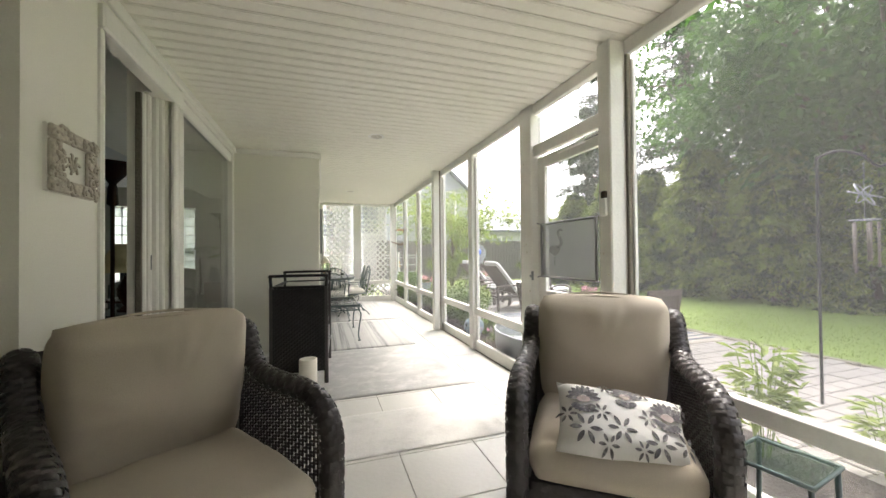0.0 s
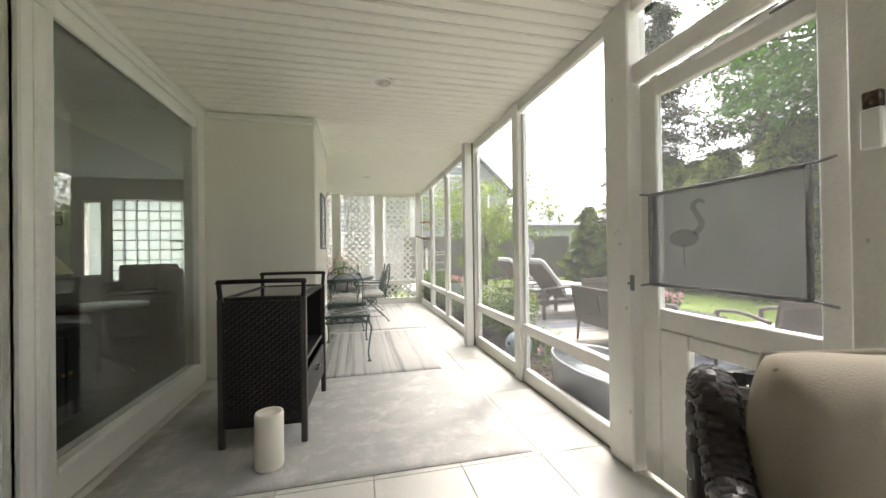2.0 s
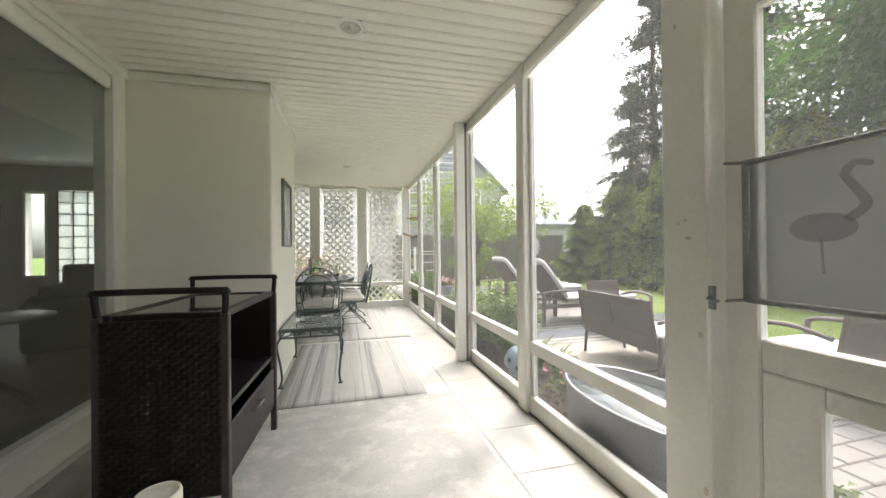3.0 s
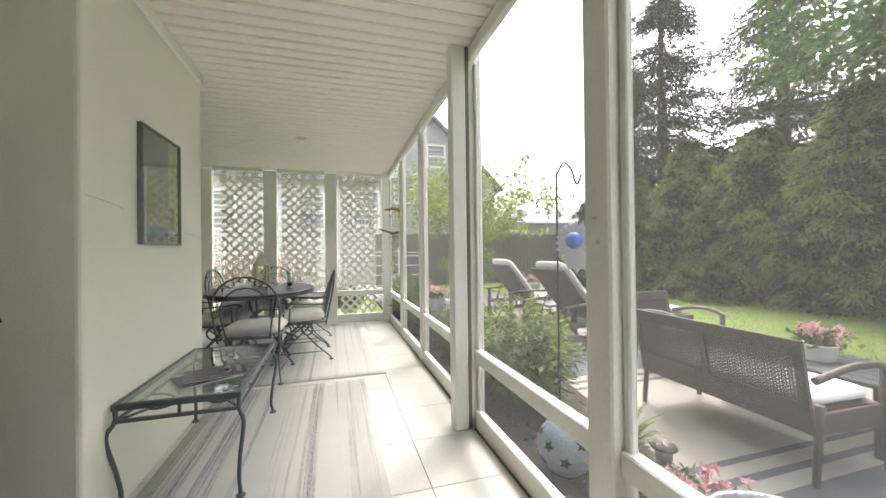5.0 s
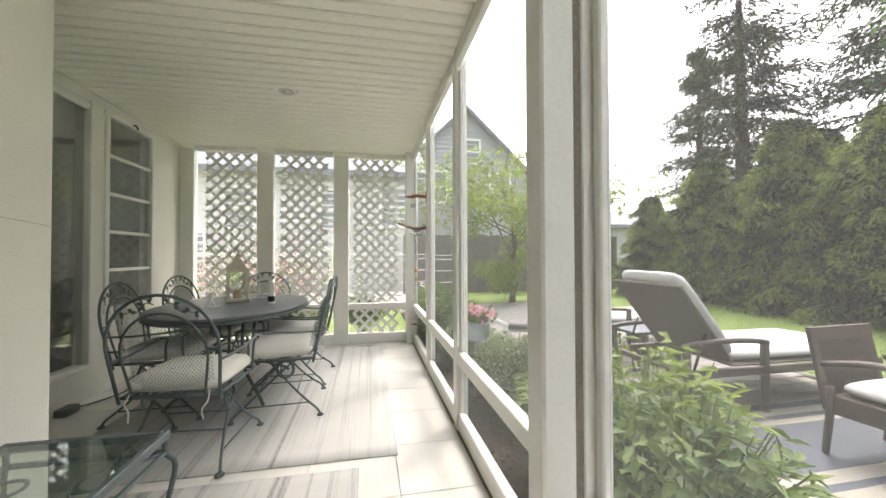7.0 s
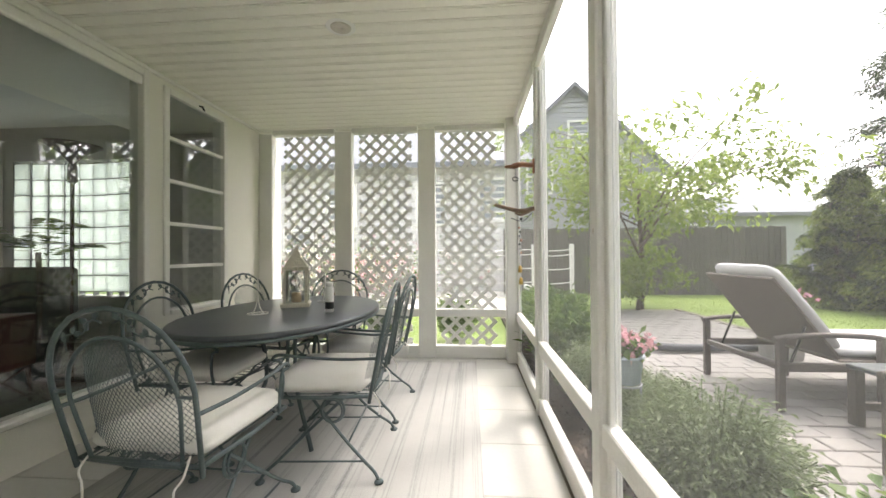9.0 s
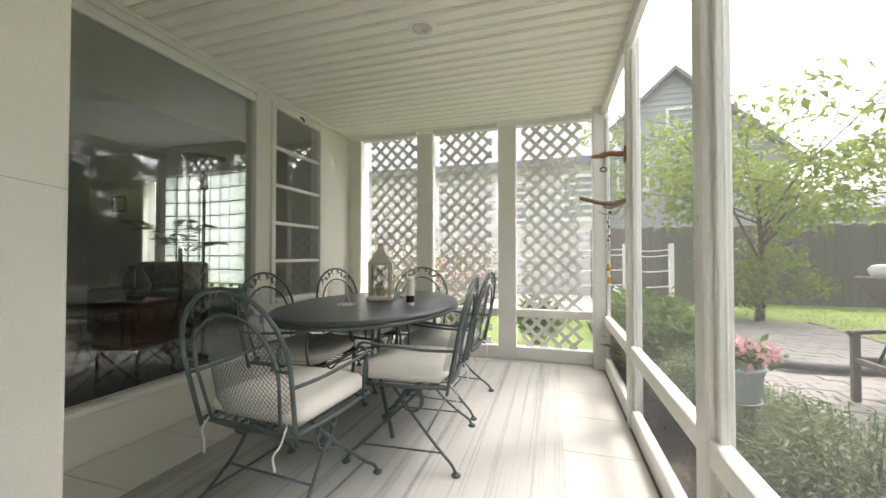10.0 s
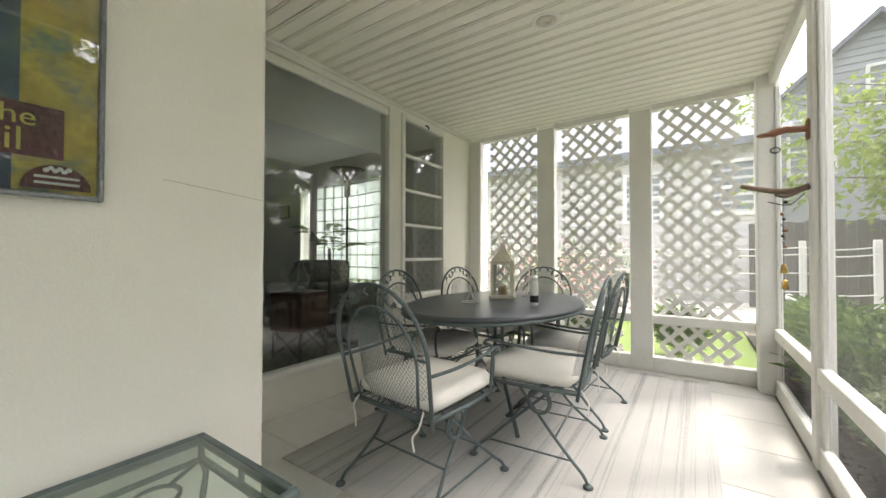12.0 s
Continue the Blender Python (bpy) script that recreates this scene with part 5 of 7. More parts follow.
# door closer and latch
dc = thing("door_closer", "white pneumatic door closer under the transom", "door closer", (1.83, 2.42, 1.985))
bm = bmnew()
tube(bm, [(0, 0, 0), (0, 0.30, 0.0)], 0.014, 10)
part("cylinder", bm, M_plasticw, dc)
bm = bmnew()
tube(bm, [(0, -0.17, 0.0), (0, 0.0, 0.0)], 0.005, 6)
box(bm, -0.012, -0.2, -0.02, 0.03, -0.16, 0.02)
part("rod", bm, M_galv, dc)
dl = thing("door_latch", "small dark metal door latch", "latch", (1.80, 3.06, 0.99))
bm = bmnew()
box(bm, -0.012, -0.01, -0.04, 0.0, 0.014, 0.04, bev=0.003)
tube(bm, [(-0.012, 0.0, 0.0), (-0.04, -0.01, 0.0), (-0.045, -0.05, -0.005)], 0.006, 6)
part("latch", bm, M_galv, dl)

# recessed ceiling lamps
def downlight(x, y):
    d = thing("recessed_light", "round white recessed ceiling light, switched off", "ceiling light", (x, y, CZ - 0.006), 0, "recessed ceiling lights")
    bm = bmnew()
    lathe(bm, [(0.062, 0.0), (0.085, -0.002), (0.092, 0.002), (0.092, 0.008), (0.06, 0.012)], 32)
    part("rim", bm, M_plasticw, d)
    bm = bmnew()
    lathe(bm, [(0.0615, -0.0025), (0.06, -0.004), (0.001, -0.004), (0.001, 0.0)], 28)
    part("lens", bm, mat("frosted_lamp_lens", (0.62, 0.58, 0.50), 0.35, var=0.03), d)
    return d


dlm = downlight(0.633, 4.344)
copy_thing(dlm, pose(0.613, 8.066, CZ - 0.006))

# coffee table of iron and glass
tb = thing("coffee_table", "wrought iron coffee table with glass top beside the pier", "table", (0.295, 5.94, 0.007))
w, d, h = 0.255, 0.50, 0.50
bm = bmnew()
for a in ((-w, -d, -w + 0.022, d), (w - 0.022, -d, w, d), (-w + 0.022, -d, w - 0.022, -d + 0.022), (-w + 0.022, d - 0.022, w - 0.022, d)):
    box(bm, a[0], a[1], h - 0.03, a[2], a[3], h, bev=0.003)
part("top_frame", bm, M_iron, tb)
bm = bmnew()
box(bm, -w + 0.02, -d + 0.02, h - 0.011, w - 0.02, d - 0.02, h - 0.003)
part("glass_top", bm, glassmat("table_glass_clear", (0.86, 0.93, 0.90)), tb, "clear glass top")
for sx in (-1, 1):
    for sy in (-1, 1):
        bm = bmnew()
        tube(bm, smooth([(sx * (w - 0.012), sy * (d - 0.012), h - 0.02), (sx * (w - 0.012), sy * (d - 0.012), 0.42), (sx * (w + 0.012), sy * (d + 0.01), 0.36), (sx * (w - 0.01), sy * (d - 0.02), 0.2), (sx * (w - 0.02), sy * (d - 0.04), 0.08), (sx * (w - 0.01), sy * (d - 0.02), 0.012)], 4), 0.0095, 7)
        lathe(bm, [(0.022, 0.0), (0.022, 0.008), (0.012, 0.014)], 12, sx * (w - 0.01), sy * (d - 0.02))
        part("leg", bm, M_iron, tb)
for sy in (-1, 1):
    bm = bmnew()
    box(bm, -w + 0.005, sy * (d - 0.012) - 0.008, 0.415, w - 0.005, sy * (d - 0.012) + 0.008, 0.43)
    box(bm, -0.006, sy * (d - 0.012) - 0.006, 0.43, 0.006, sy * (d - 0.012) + 0.006, h - 0.03)
    part("lower_rail", bm, M_iron, tb)
for sx in (-1, 1):
    bm = bmnew()
    box(bm, sx * (w - 0.012) - 0.006, -d + 0.02, 0.416, sx * (w - 0.012) + 0.006, d - 0.02, 0.429)
    part("side_rail", bm, M_iron, tb)

for sx in (-1, 1):
    for sy in (-1, 1):
        bm = bmnew()
        tube(bm, [(sx * 0.13 + 0.055 * math.cos(t), sy * (d - 0.17) + 0.055 * math.sin(t), 0.424) for t in (2 * math.pi * k / 20 for k in range(20))], 0.006, 6, False, None, True)
        tube(bm, [(sx * (w - 0.012), sy * (d - 0.012), 0.424), (sx * 0.165, sy * (d - 0.125), 0.424)], 0.006, 6)
        tube(bm, smooth([(sx * (w - 0.012), sy * (d - 0.34), 0.424), (sx * 0.16, sy * (d - 0.31), 0.424), (sx * 0.09, sy * (d - 0.235), 0.424), (sx * 0.13, sy * (d - 0.225), 0.424)], 4), 0.006, 6)
        part("scroll", bm, M_iron, tb)


def magazine(label, loc, rz, cover, th):
    m = thing("magazine", label, "magazine", loc, rz, "magazines on the coffee table")
    bm = bmnew()
    box(bm, -0.105, -0.14, 0.0, 0.103, 0.138, th - 0.001)
    part("pages", bm, M_pillow, m)
    bm = bmnew()
    box(bm, -0.107, -0.141, th - 0.0005, 0.105, 0.14, th + 0.001)
    cv = part("cover", bm, cover, m)
    bm = bmnew()
    tube(bm, [(0.06 * math.cos(t), 0.02 + 0.05 * math.sin(t), th + 0.0012) for t in (0.2, 0.8, 1.4, 2.0, 2.6)], 0.004, 4)
    box(bm, -0.08, 0.095, th + 0.001, 0.06, 0.12, th + 0.0018)
    part("print", bm, M_galv, cv, "pale cover lettering bars")
    return m


M_cov1 = mat("slate_magazine_cover", (0.05, 0.055, 0.075), 0.25, var=0.4, scale=9)
M_cov2 = mat("dark_magazine_cover", (0.07, 0.065, 0.07), 0.25, var=0.4, scale=9)
magazine("glossy dark magazine on the glass table", (0.33, 5.71, 0.508), -58, M_cov1, 0.007)
magazine("glossy dark magazine lying crooked on another", (0.36, 5.75, 0.517), -72, M_cov2, 0.006)

# framed poster on the pier
ps = thing("framed_poster", "colourful cocktail poster in a thin silver frame", "picture", (0.03, 5.944, 1.522))
bm = bmnew()
hw, hh = 0.24, 0.31
hwp = hw
for a in ((-hwp, -hh, -hwp + 0.012, hh), (hwp - 0.012 - 0.0, -hh, hwp, hh), (-hwp + 0.012, -hh, hwp - 0.012, -hh + 0.012), (-hwp + 0.012, hh - 0.012, hwp - 0.012, hh)):
    box(bm, 0.0, a[0], a[1], 0.028, a[2], a[3], bev=0.003)
part("frame", bm, M_galv, ps, "thin silver metal frame")


def pmat2(name, c1, c2, scale):
    return mat(name, c1, 0.35, var=0.35, scale=scale, fine=scale * 4, bump=0, stain=c2, stain_amt=0.9)


def sheet(name, y0, z0, y1, z1, x, material, label=""):
    bm = bmnew()
    box(bm, x, y0, z0, x + 0.0015, y1, z1)
    return part(name, bm, material, ps, label)


# the poster reads from south to north along the pier
sheet("print", -0.228, -0.298, 0.228, 0.298, 0.010, pmat2("yellow_ochre_print", (0.56, 0.43, 0.07), (0.14, 0.24, 0.22), 14), "yellow and teal painted poster print")
sheet("print", -0.228, -0.14, 0.09, 0.298, 0.0125, pmat2("blue_night_print", (0.05, 0.09, 0.14), (0.16, 0.20, 0.10), 9), "blue painted scene")
sheet("print", -0.228, -0.298, 0.08, -0.215, 0.0125, pmat2("deep_blue_print", (0.03, 0.07, 0.15), (0.02, 0.03, 0.05), 6), "deep blue band")
M_maroon = mat("maroon_print", (0.13, 0.025, 0.03), 0.4, var=0.1)
sheet("banner", -0.20, -0.215, 0.165, -0.09, 0.0142, M_maroon, "maroon title banner")
M_yel = mat("yellow_lettering", (0.62, 0.50, 0.10), 0.4, var=0.05, bump=0)
for txt, sz, yy, zz in (("of the", 0.062, -0.03, -0.142), ("Cocktail", 0.078, -0.165, -0.203)):
    cu = bpy.data.curves.new("lettering", "FONT")
    cu.body, cu.size, cu.extrude = txt, sz, 0.0005
    cu.materials.append(M_yel)
    tx = new("lettering", cu)
    tx.parent = ps
    tx.matrix_basis = Matrix.Translation((0.0165, yy, zz)) @ Matrix(((0, 0, 1, 0), (1, 0, 0, 0), (0, 1, 0, 0), (0, 0, 0, 1)))
bm = bmnew()
vsx = [bm.verts.new((0.0145, 0.155 + 0.062 * math.cos(t), -0.288 + 0.06 * math.sin(t))) for t in (math.pi * k / 14 for k in range(15))]
vs2 = [bm.verts.new((0.0155, v.co.y, v.co.z)) for v in vsx]
bm.faces.new(vs2)
for k in range(15):
    bm.faces.new((vsx[k - 1], vsx[k], vs2[k], vs2[k - 1]))
part("badge", bm, M_maroon, ps, "half round maroon badge")
for z in (-0.277, -0.262):
    sheet("badge_bar", 0.115, z, 0.195, z + 0.006, 0.0156, M_pillow)
bm = bmnew()
for k in range(6):
    lathe(bm, [(0.006, 0.0), (0.005, 0.001), (0.001, 0.0015)], 8, 0, 0)
    bmesh.ops.transform(bm, matrix=Matrix.Translation((0.0156, 0.135 + 0.008 * k, -0.243 + (0.006 if k % 2 else 0))) @ pose(0, 0, 0, 0, 90, 0), verts=bm.verts[-24:])
part("badge_dots", bm, M_pillow, ps)
bm = bmnew()
box(bm, 0.018, -0.228, -0.298, 0.0195, 0.228, 0.298)
part("glazing", bm, M_glass, ps, "picture glass").visible_shadow = False

# hairline crack in the pier plaster
bm = bmnew()
tube(bm, [(0.0305, 5.3, 1.40), (0.0305, 5.45, 1.392), (0.0305, 5.58, 1.375)], 0.0008, 4)
tube(bm, [(0.0305, 6.32, 1.30), (0.0305, 6.5, 1.285), (0.0305, 6.66, 1.27)], 0.0008, 4)
solid("plaster_crack", bm, M_grout, "fine crack in the plaster", "", "structure")

# ---------- dining set ----------
def mesh_back(bm, hw, z0, zt, ytop, ybot, r=0.0016, step=0.020):
    """Expanded metal inside an arch; the plane leans from ybot to ytop."""
    def inside(u, z):
        zs = zt - hw * 0.95
        if z < z0 or abs(u) > hw:
            return False
        if z > zs:
            return (u / hw) ** 2 + ((z - zs) / (zt - zs)) ** 2 < 1
        return True

    def at(u, z):
        t = (z - z0) / (zt - z0)
        return Vector((u, ybot + (ytop - ybot) * t + 0.05 * (u / hw) ** 2 * -1 + 0.0, z))
    for s in (1, -1):
        c = -1.6
        while c < 2.2:
            run = []
            for k in range(60):
                u = -hw + 2 * hw * k / 59
                z = c + s * u * 1.45
                if inside(u, z):
                    run.append(at(u, z))
                elif len(run) > 1:
                    break
                else:
                    run = []
            if len(run) > 2:
                run = run[::4] + [run[-1]]
                tube(bm, run, r, 3, False)
            c += step * 1.45


def iron_chair(label, loc, rz):
    c = thing("patio_chair", label, "chair", loc, rz, "wrought iron chairs round the table")
    zb = 0.405
    # seat frame and cushion
    bm = bmnew()
    ring = [(-0.24, -0.25, zb), (-0.25, 0.0, zb), (-0.235, 0.235, zb), (0.0, 0.25, zb), (0.235, 0.235, zb), (0.25, 0.0, zb), (0.24, -0.25, zb), (0.0, -0.265, zb)]
    tube(bm, ring, 0.010, 7, False, None, True)
    for i in range(9):
        x = -0.20 + i * 0.05
        tube(bm, [(x, -0.25, zb), (x, 0.24, zb)], 0.003, 4, False)
    part("seat_frame", bm, M_iron, c)
    bm = bmnew()
    cushion(bm, 0.49, 0.49, 0.085, 0.02, 14, seed=3)
    bmesh.ops.translate(bm, verts=bm.verts, vec=(0, -0.015, zb + 0.01))
    cu = part("seat_cushion", bm, M_cream, c, "cream tufted seat cushion")
    for sx in (-1, 1):
        bm = bmnew()
        tube(bm, smooth([(sx * 0.19, 0.23, zb + 0.03), (sx * 0.20, 0.27, zb - 0.02), (sx * 0.175, 0.28, zb - 0.06), (sx * 0.18, 0.275, zb - 0.115)], 4), 0.0042, 5)
        part("tie", bm, M_cream, cu)
    # back arches
    def lean(z, base=0.245):
        return base + (z - zb) * 0.20
    outer = [(-0.245, lean(zb - 0.03), zb - 0.03), (-0.265, lean(0.6), 0.60)]
    for i in range(13):
        a = math.pi * (1 - i / 12)
        z = 0.68 + 0.27 * math.sin(a)
        outer.append((0.27 * math.cos(a), lean(z), z))
    outer += [(0.265, lean(0.6), 0.60), (0.245, lean(zb - 0.03), zb - 0.03)]
    bm = bmnew()
    tube(bm, outer, 0.0088, 8)
    part("back_frame", bm, M_iron, c)
    inner = [(-0.175, lean(zb), zb), (-0.205, lean(0.6), 0.6)]
    for i in range(13):
        a = math.pi * (1 - i / 12)
        z = 0.64 + 0.215 * math.sin(a)
        inner.append((0.208 * math.cos(a), lean(z), z))
    inner += [(0.205, lean(0.6), 0.6), (0.175, lean(zb), zb)]
    bm = bmnew()
    tube(bm, inner, 0.0068, 7)
    tube(bm, [(-0.178, lean(zb + 0.01), zb + 0.01), (0.178, lean(zb + 0.01), zb + 0.01)], 0.008, 6)
    tube(bm, [(-0.26, lean(0.66), 0.66), (-0.208, lean(0.66), 0.66)], 0.006, 5)
    tube(bm, [(0.26, lean(0.66), 0.66), (0.208, lean(0.66), 0.66)], 0.006, 5)
    part("inner_arch", bm, M_iron, c)
    bm = bmnew()
    mesh_back(bm, 0.203, zb + 0.01, 0.852, lean(0.85), lean(zb) + 0.0, 0.0011, 0.0165)
    part("mesh_panel", bm, M_iron, c, "expanded metal mesh back")
    # leaf scrolls between the two arches at the crown
    bm = bmnew()
    for sx in (-1, 1):
        vine = []
        for k in range(9):
            a = math.pi * (0.5 - sx * 0.03 - sx * 0.26 * k / 8)
            rr_ = 0.016 * math.sin(k * 1.3)
            z = 0.66 + (0.243 + rr_) * math.sin(a)
            vine.append(((0.238 + rr_) * math.cos(a), lean(z), z))
        tube(bm, vine, 0.0035, 5, True, 0.002)
        for k in range(1, 8):
            p0 = Vector(vine[k])
            a = math.pi * (0.5 - sx * 0.26 * k / 8) + (0.9 if k % 2 else -0.9) * sx
            d = Vector((math.cos(a), 0.2 * math.sin(a), math.sin(a)))
            n_ = Vector((-d.z, 0, d.x))
            ln_ = 0.036 - 0.0022 * k
            v = [bm.verts.new(p0 + d * ln_ * q + n_ * w_ + Vector((0, 0.003 * (w_ != 0), 0))) for q, w_ in ((0, 0), (0.3, 0.010), (0.62, 0.0085), (1, 0), (0.62, -0.0085), (0.3, -0.010))]
            v2 = [bm.verts.new(x.co + Vector((0, -0.004, 0))) for x in v]
            bm.faces.new(v)
            bm.faces.new(v2[::-1])
            for e in range(6):
                bm.faces.new((v[e], v[(e + 1) % 6], v2[(e + 1) % 6], v2[e]))
    part("leaf_ornament", bm, M_iron, c, "cast leaf ornament")
    for sx in (-1, 1):
        bm = bmnew()
        tube(bm, smooth([(sx * 0.262, lean(0.60), 0.60), (sx * 0.275, 0.12, 0.60), (sx * 0.285, -0.08, 0.615), (sx * 0.28, -0.19, 0.625), (sx * 0.275, -0.225, 0.60), (sx * 0.265, -0.19, 0.585), (sx * 0.26, -0.18, 0.50), (sx * 0.25, -0.19, zb)], 4), 0.0075, 7)
        part("arm", bm, M_iron, c)
        bm = bmnew()
        tube(bm, [(sx * 0.215, 0.05 + 0.058 * math.cos(t), zb - 0.075 + 0.062 * math.sin(t)) for t in (2 * math.pi * k / 18 for k in range(18))], 0.0065, 7, False, None, True)
        tube(bm, [(sx * 0.225, 0.05 + 0.05 * math.cos(t), zb - 0.075 + 0.055 * math.sin(t)) for t in (2 * math.pi * k / 18 for k in range(18))], 0.005, 6, False, None, True)
        part("spring_loop", bm, M_iron, c)
        for sy, y0 in ((1, -0.05), (-1, 0.10)):
            bm = bmnew()
            tube(bm, smooth([(sx * 0.215, y0, zb - 0.02), (sx * 0.22, sy * 0.10, 0.20), (sx * 0.245, sy * 0.21, 0.095), (sx * 0.262, sy * 0.265, 0.05), (sx * 0.27, sy * 0.29, 0.012)], 4), 0.0078, 7)
            lathe(bm, [(0.022, 0.0), (0.023, 0.008), (0.012, 0.016)], 12, sx * 0.27, sy * 0.29)
            part("leg", bm, M_iron, c)
        bm = bmnew()
        tube(bm, [(sx * 0.245, -0.215, 0.09), (sx * 0.245, 0.215, 0.09)], 0.005, 6)
        part("side_stretcher", bm, M_iron, c)
    for sy in (-1, 1):
        bm = bmnew()
        tube(bm, [(-0.222, sy * 0.13, 0.17), (0.222, sy * 0.13, 0.17)], 0.005, 6)
        part("stretcher", bm, M_iron, c)
    return c


ch = iron_chair("dark green wrought iron armchair with mesh back and cream cushion", (0.265, 7.32, 0.008), 176)
for x, y, rz in ((0.625, 7.92, -86), (0.61, 8.59, -93), (-0.19, 8.03, 92), (-0.19, 8.84, 82), (0.14, 9.08, 3)):
    copy_thing(ch, pose(x, y, 0.008, 0, 0, rz))

TX, TY = 0.15, 8.36
dt = thing("patio_table", "oval slate coloured metal patio table with rounded rim", "table", (TX, TY, 0.008))
bm = bmnew()
lathe(bm, [(0.96, 0.685), (0.995, 0.69), (1.0, 0.70), (0.995, 0.712), (0.97, 0.716), (0.02, 0.716)], 64, 0, 0, 0.58, 0.85)
M_slate = mat("slate_grey_table_enamel", (0.075, 0.085, 0.09), 0.32, 0.1, var=0.12, scale=4, fine=120, bump=0.001)
part("tabletop", bm, M_slate, dt)
bm = bmnew()
tube(bm, [(0.57 * math.cos(t), 0.835 * math.sin(t), 0.678) for t in (2 * math.pi * k / 40 for k in range(40))], 0.012, 6, False, None, True)
part("rim", bm, M_iron, dt)
for sx in (-1, 1):
    for sy in (-1, 1):
        bm = bmnew()
        tube(bm, smooth([(sx * 0.13, sy * 0.2, 0.68), (sx * 0.10, sy * 0.15, 0.45), (sx * 0.12, sy * 0.16, 0.22), (sx * 0.30, sy * 0.40, 0.06), (sx * 0.34, sy * 0.45, 0.012)], 4), 0.013, 7)
        part("leg", bm, M_iron, dt)
bm = bmnew()
tube(bm, [(0.13 * math.cos(t), 0.18 * math.sin(t), 0.36) for t in (2 * math.pi * k / 16 for k in range(16))], 0.008, 6, False, None, True)
part("ring_brace", bm, M_iron, dt)
dt.scale = (1.0, 1.0, 1.024)
TZ = 0.741

ln = thing("candle_lantern", "cream wooden lantern with glass panes and a pyramid top", "lantern", (0.11, 8.52, TZ), 20)
ln.scale = (1.15, 1.15, 1.32)
M_cw = mat("cream_lantern_paint", (0.72, 0.67, 0.55), 0.5, var=0.08)
bm = bmnew()
box(bm, -0.085, -0.085, 0.0, 0.085, 0.085, 0.022, bev=0.004)
part("base", bm, M_cw, ln)
for sx in (-1, 1):
    for sy in (-1, 1):
        bm = bmnew()
        box(bm, sx * 0.064 - 0.009, sy * 0.064 - 0.009, 0.022, sx * 0.064 + 0.009, sy * 0.064 + 0.009, 0.20)
        part("corner_post", bm, M_cw, ln)
bm = bmnew()
for a in ((-0.078, -0.078, 0.078, -0.055), (-0.078, 0.055, 0.078, 0.078), (-0.078, -0.055, -0.055, 0.055), (0.055, -0.055, 0.078, 0.055)):
    box(bm, a[0], a[1], 0.20, a[2], a[3], 0.218)
part("top_frame", bm, M_cw, ln)
bm = bmnew()
lathe(bm, [(0.10, 0.219), (0.05, 0.268), (0.018, 0.31), (0.012, 0.325), (0.002, 0.327)], 4)
bmesh.ops.transform(bm, matrix=pose(0, 0, 0, 0, 0, 45), verts=bm.verts)
for f in bm.faces:
    f.smooth = False
part("roof", bm, M_cw, ln)
bm = bmnew()
tube(bm, arc(0, 0.34, 0.022, 0.022, 0, 350, 14), 0.003, 5)
part("ring", bm, M_galv, ln)
for a in ((-0.055, -0.0645, 0.055, -0.0635), (-0.055, 0.0635, 0.055, 0.0645), (-0.0645, -0.055, -0.0635, 0.055), (0.0635, -0.055, 0.0645, 0.055)):
    bm = bmnew()
    box(bm, a[0], a[1], 0.022, a[2], a[3], 0.20)
    part("pane", bm, M_glass, ln)
bm = bmnew()
lathe(bm, [(0.035, 0.0), (0.035, 0.072), (0.028, 0.074), (0.002, 0.070)], 20)
solid("small_candle", bm, mat("amber_wax", (0.62, 0.42, 0.20), 0.5, var=0.05), "short amber candle inside the lantern", "candle", loc=(0.11, 8.52, TZ + 0.024))

bt = thing("spray_bottle", "white cylindrical can with a black label on the table", "bottle", (0.46, 8.26, TZ))
bm = bmnew()
lathe(bm, [(0.026, 0.0), (0.027, 0.004), (0.027, 0.15), (0.022, 0.163), (0.022, 0.17), (0.024, 0.171), (0.024, 0.195), (0.004, 0.198)], 20)
part("body", bm, M_plasticw, bt)
bm = bmnew()
lathe(bm, [(0.0274, 0.022), (0.0278, 0.023), (0.0278, 0.066), (0.0274, 0.067)], 20)
part("label", bm, mat("black_label", (0.02, 0.02, 0.022), 0.5), bt, "black label band")
for q in range(2):
    hd = thing("wire_holder", "white wire taper holder on a round foot", "holder", ((0.03, 8.16, TZ), (0.23, 8.76, TZ))[q], q * 80, "wire holders on the table")
    bm = bmnew()
    tube(bm, [(0.06 * math.cos(t), 0.06 * math.sin(t), 0.004) for t in (2 * math.pi * k / 20 for k in range(20))], 0.0035, 5, False, None, True)
    tube(bm, [(0.035 * math.cos(t), 0.035 * math.sin(t), 0.004) for t in (2 * math.pi * k / 16 for k in range(16))], 0.003, 5, False, None, True)
    part("foot", bm, M_plasticw, hd)
    bm = bmnew()
    tube(bm, smooth([(0.035, 0, 0.004), (0.012, 0, 0.05), (0.0, 0, 0.12), (0.0, 0, 0.22), (-0.05, 0.0, 0.255)], 5), 0.004, 5)
    tube(bm, smooth([(-0.035, 0, 0.004), (-0.012, 0, 0.05), (0.0, 0, 0.12)], 5), 0.004, 5)
    part("stem", bm, M_plasticw, hd)

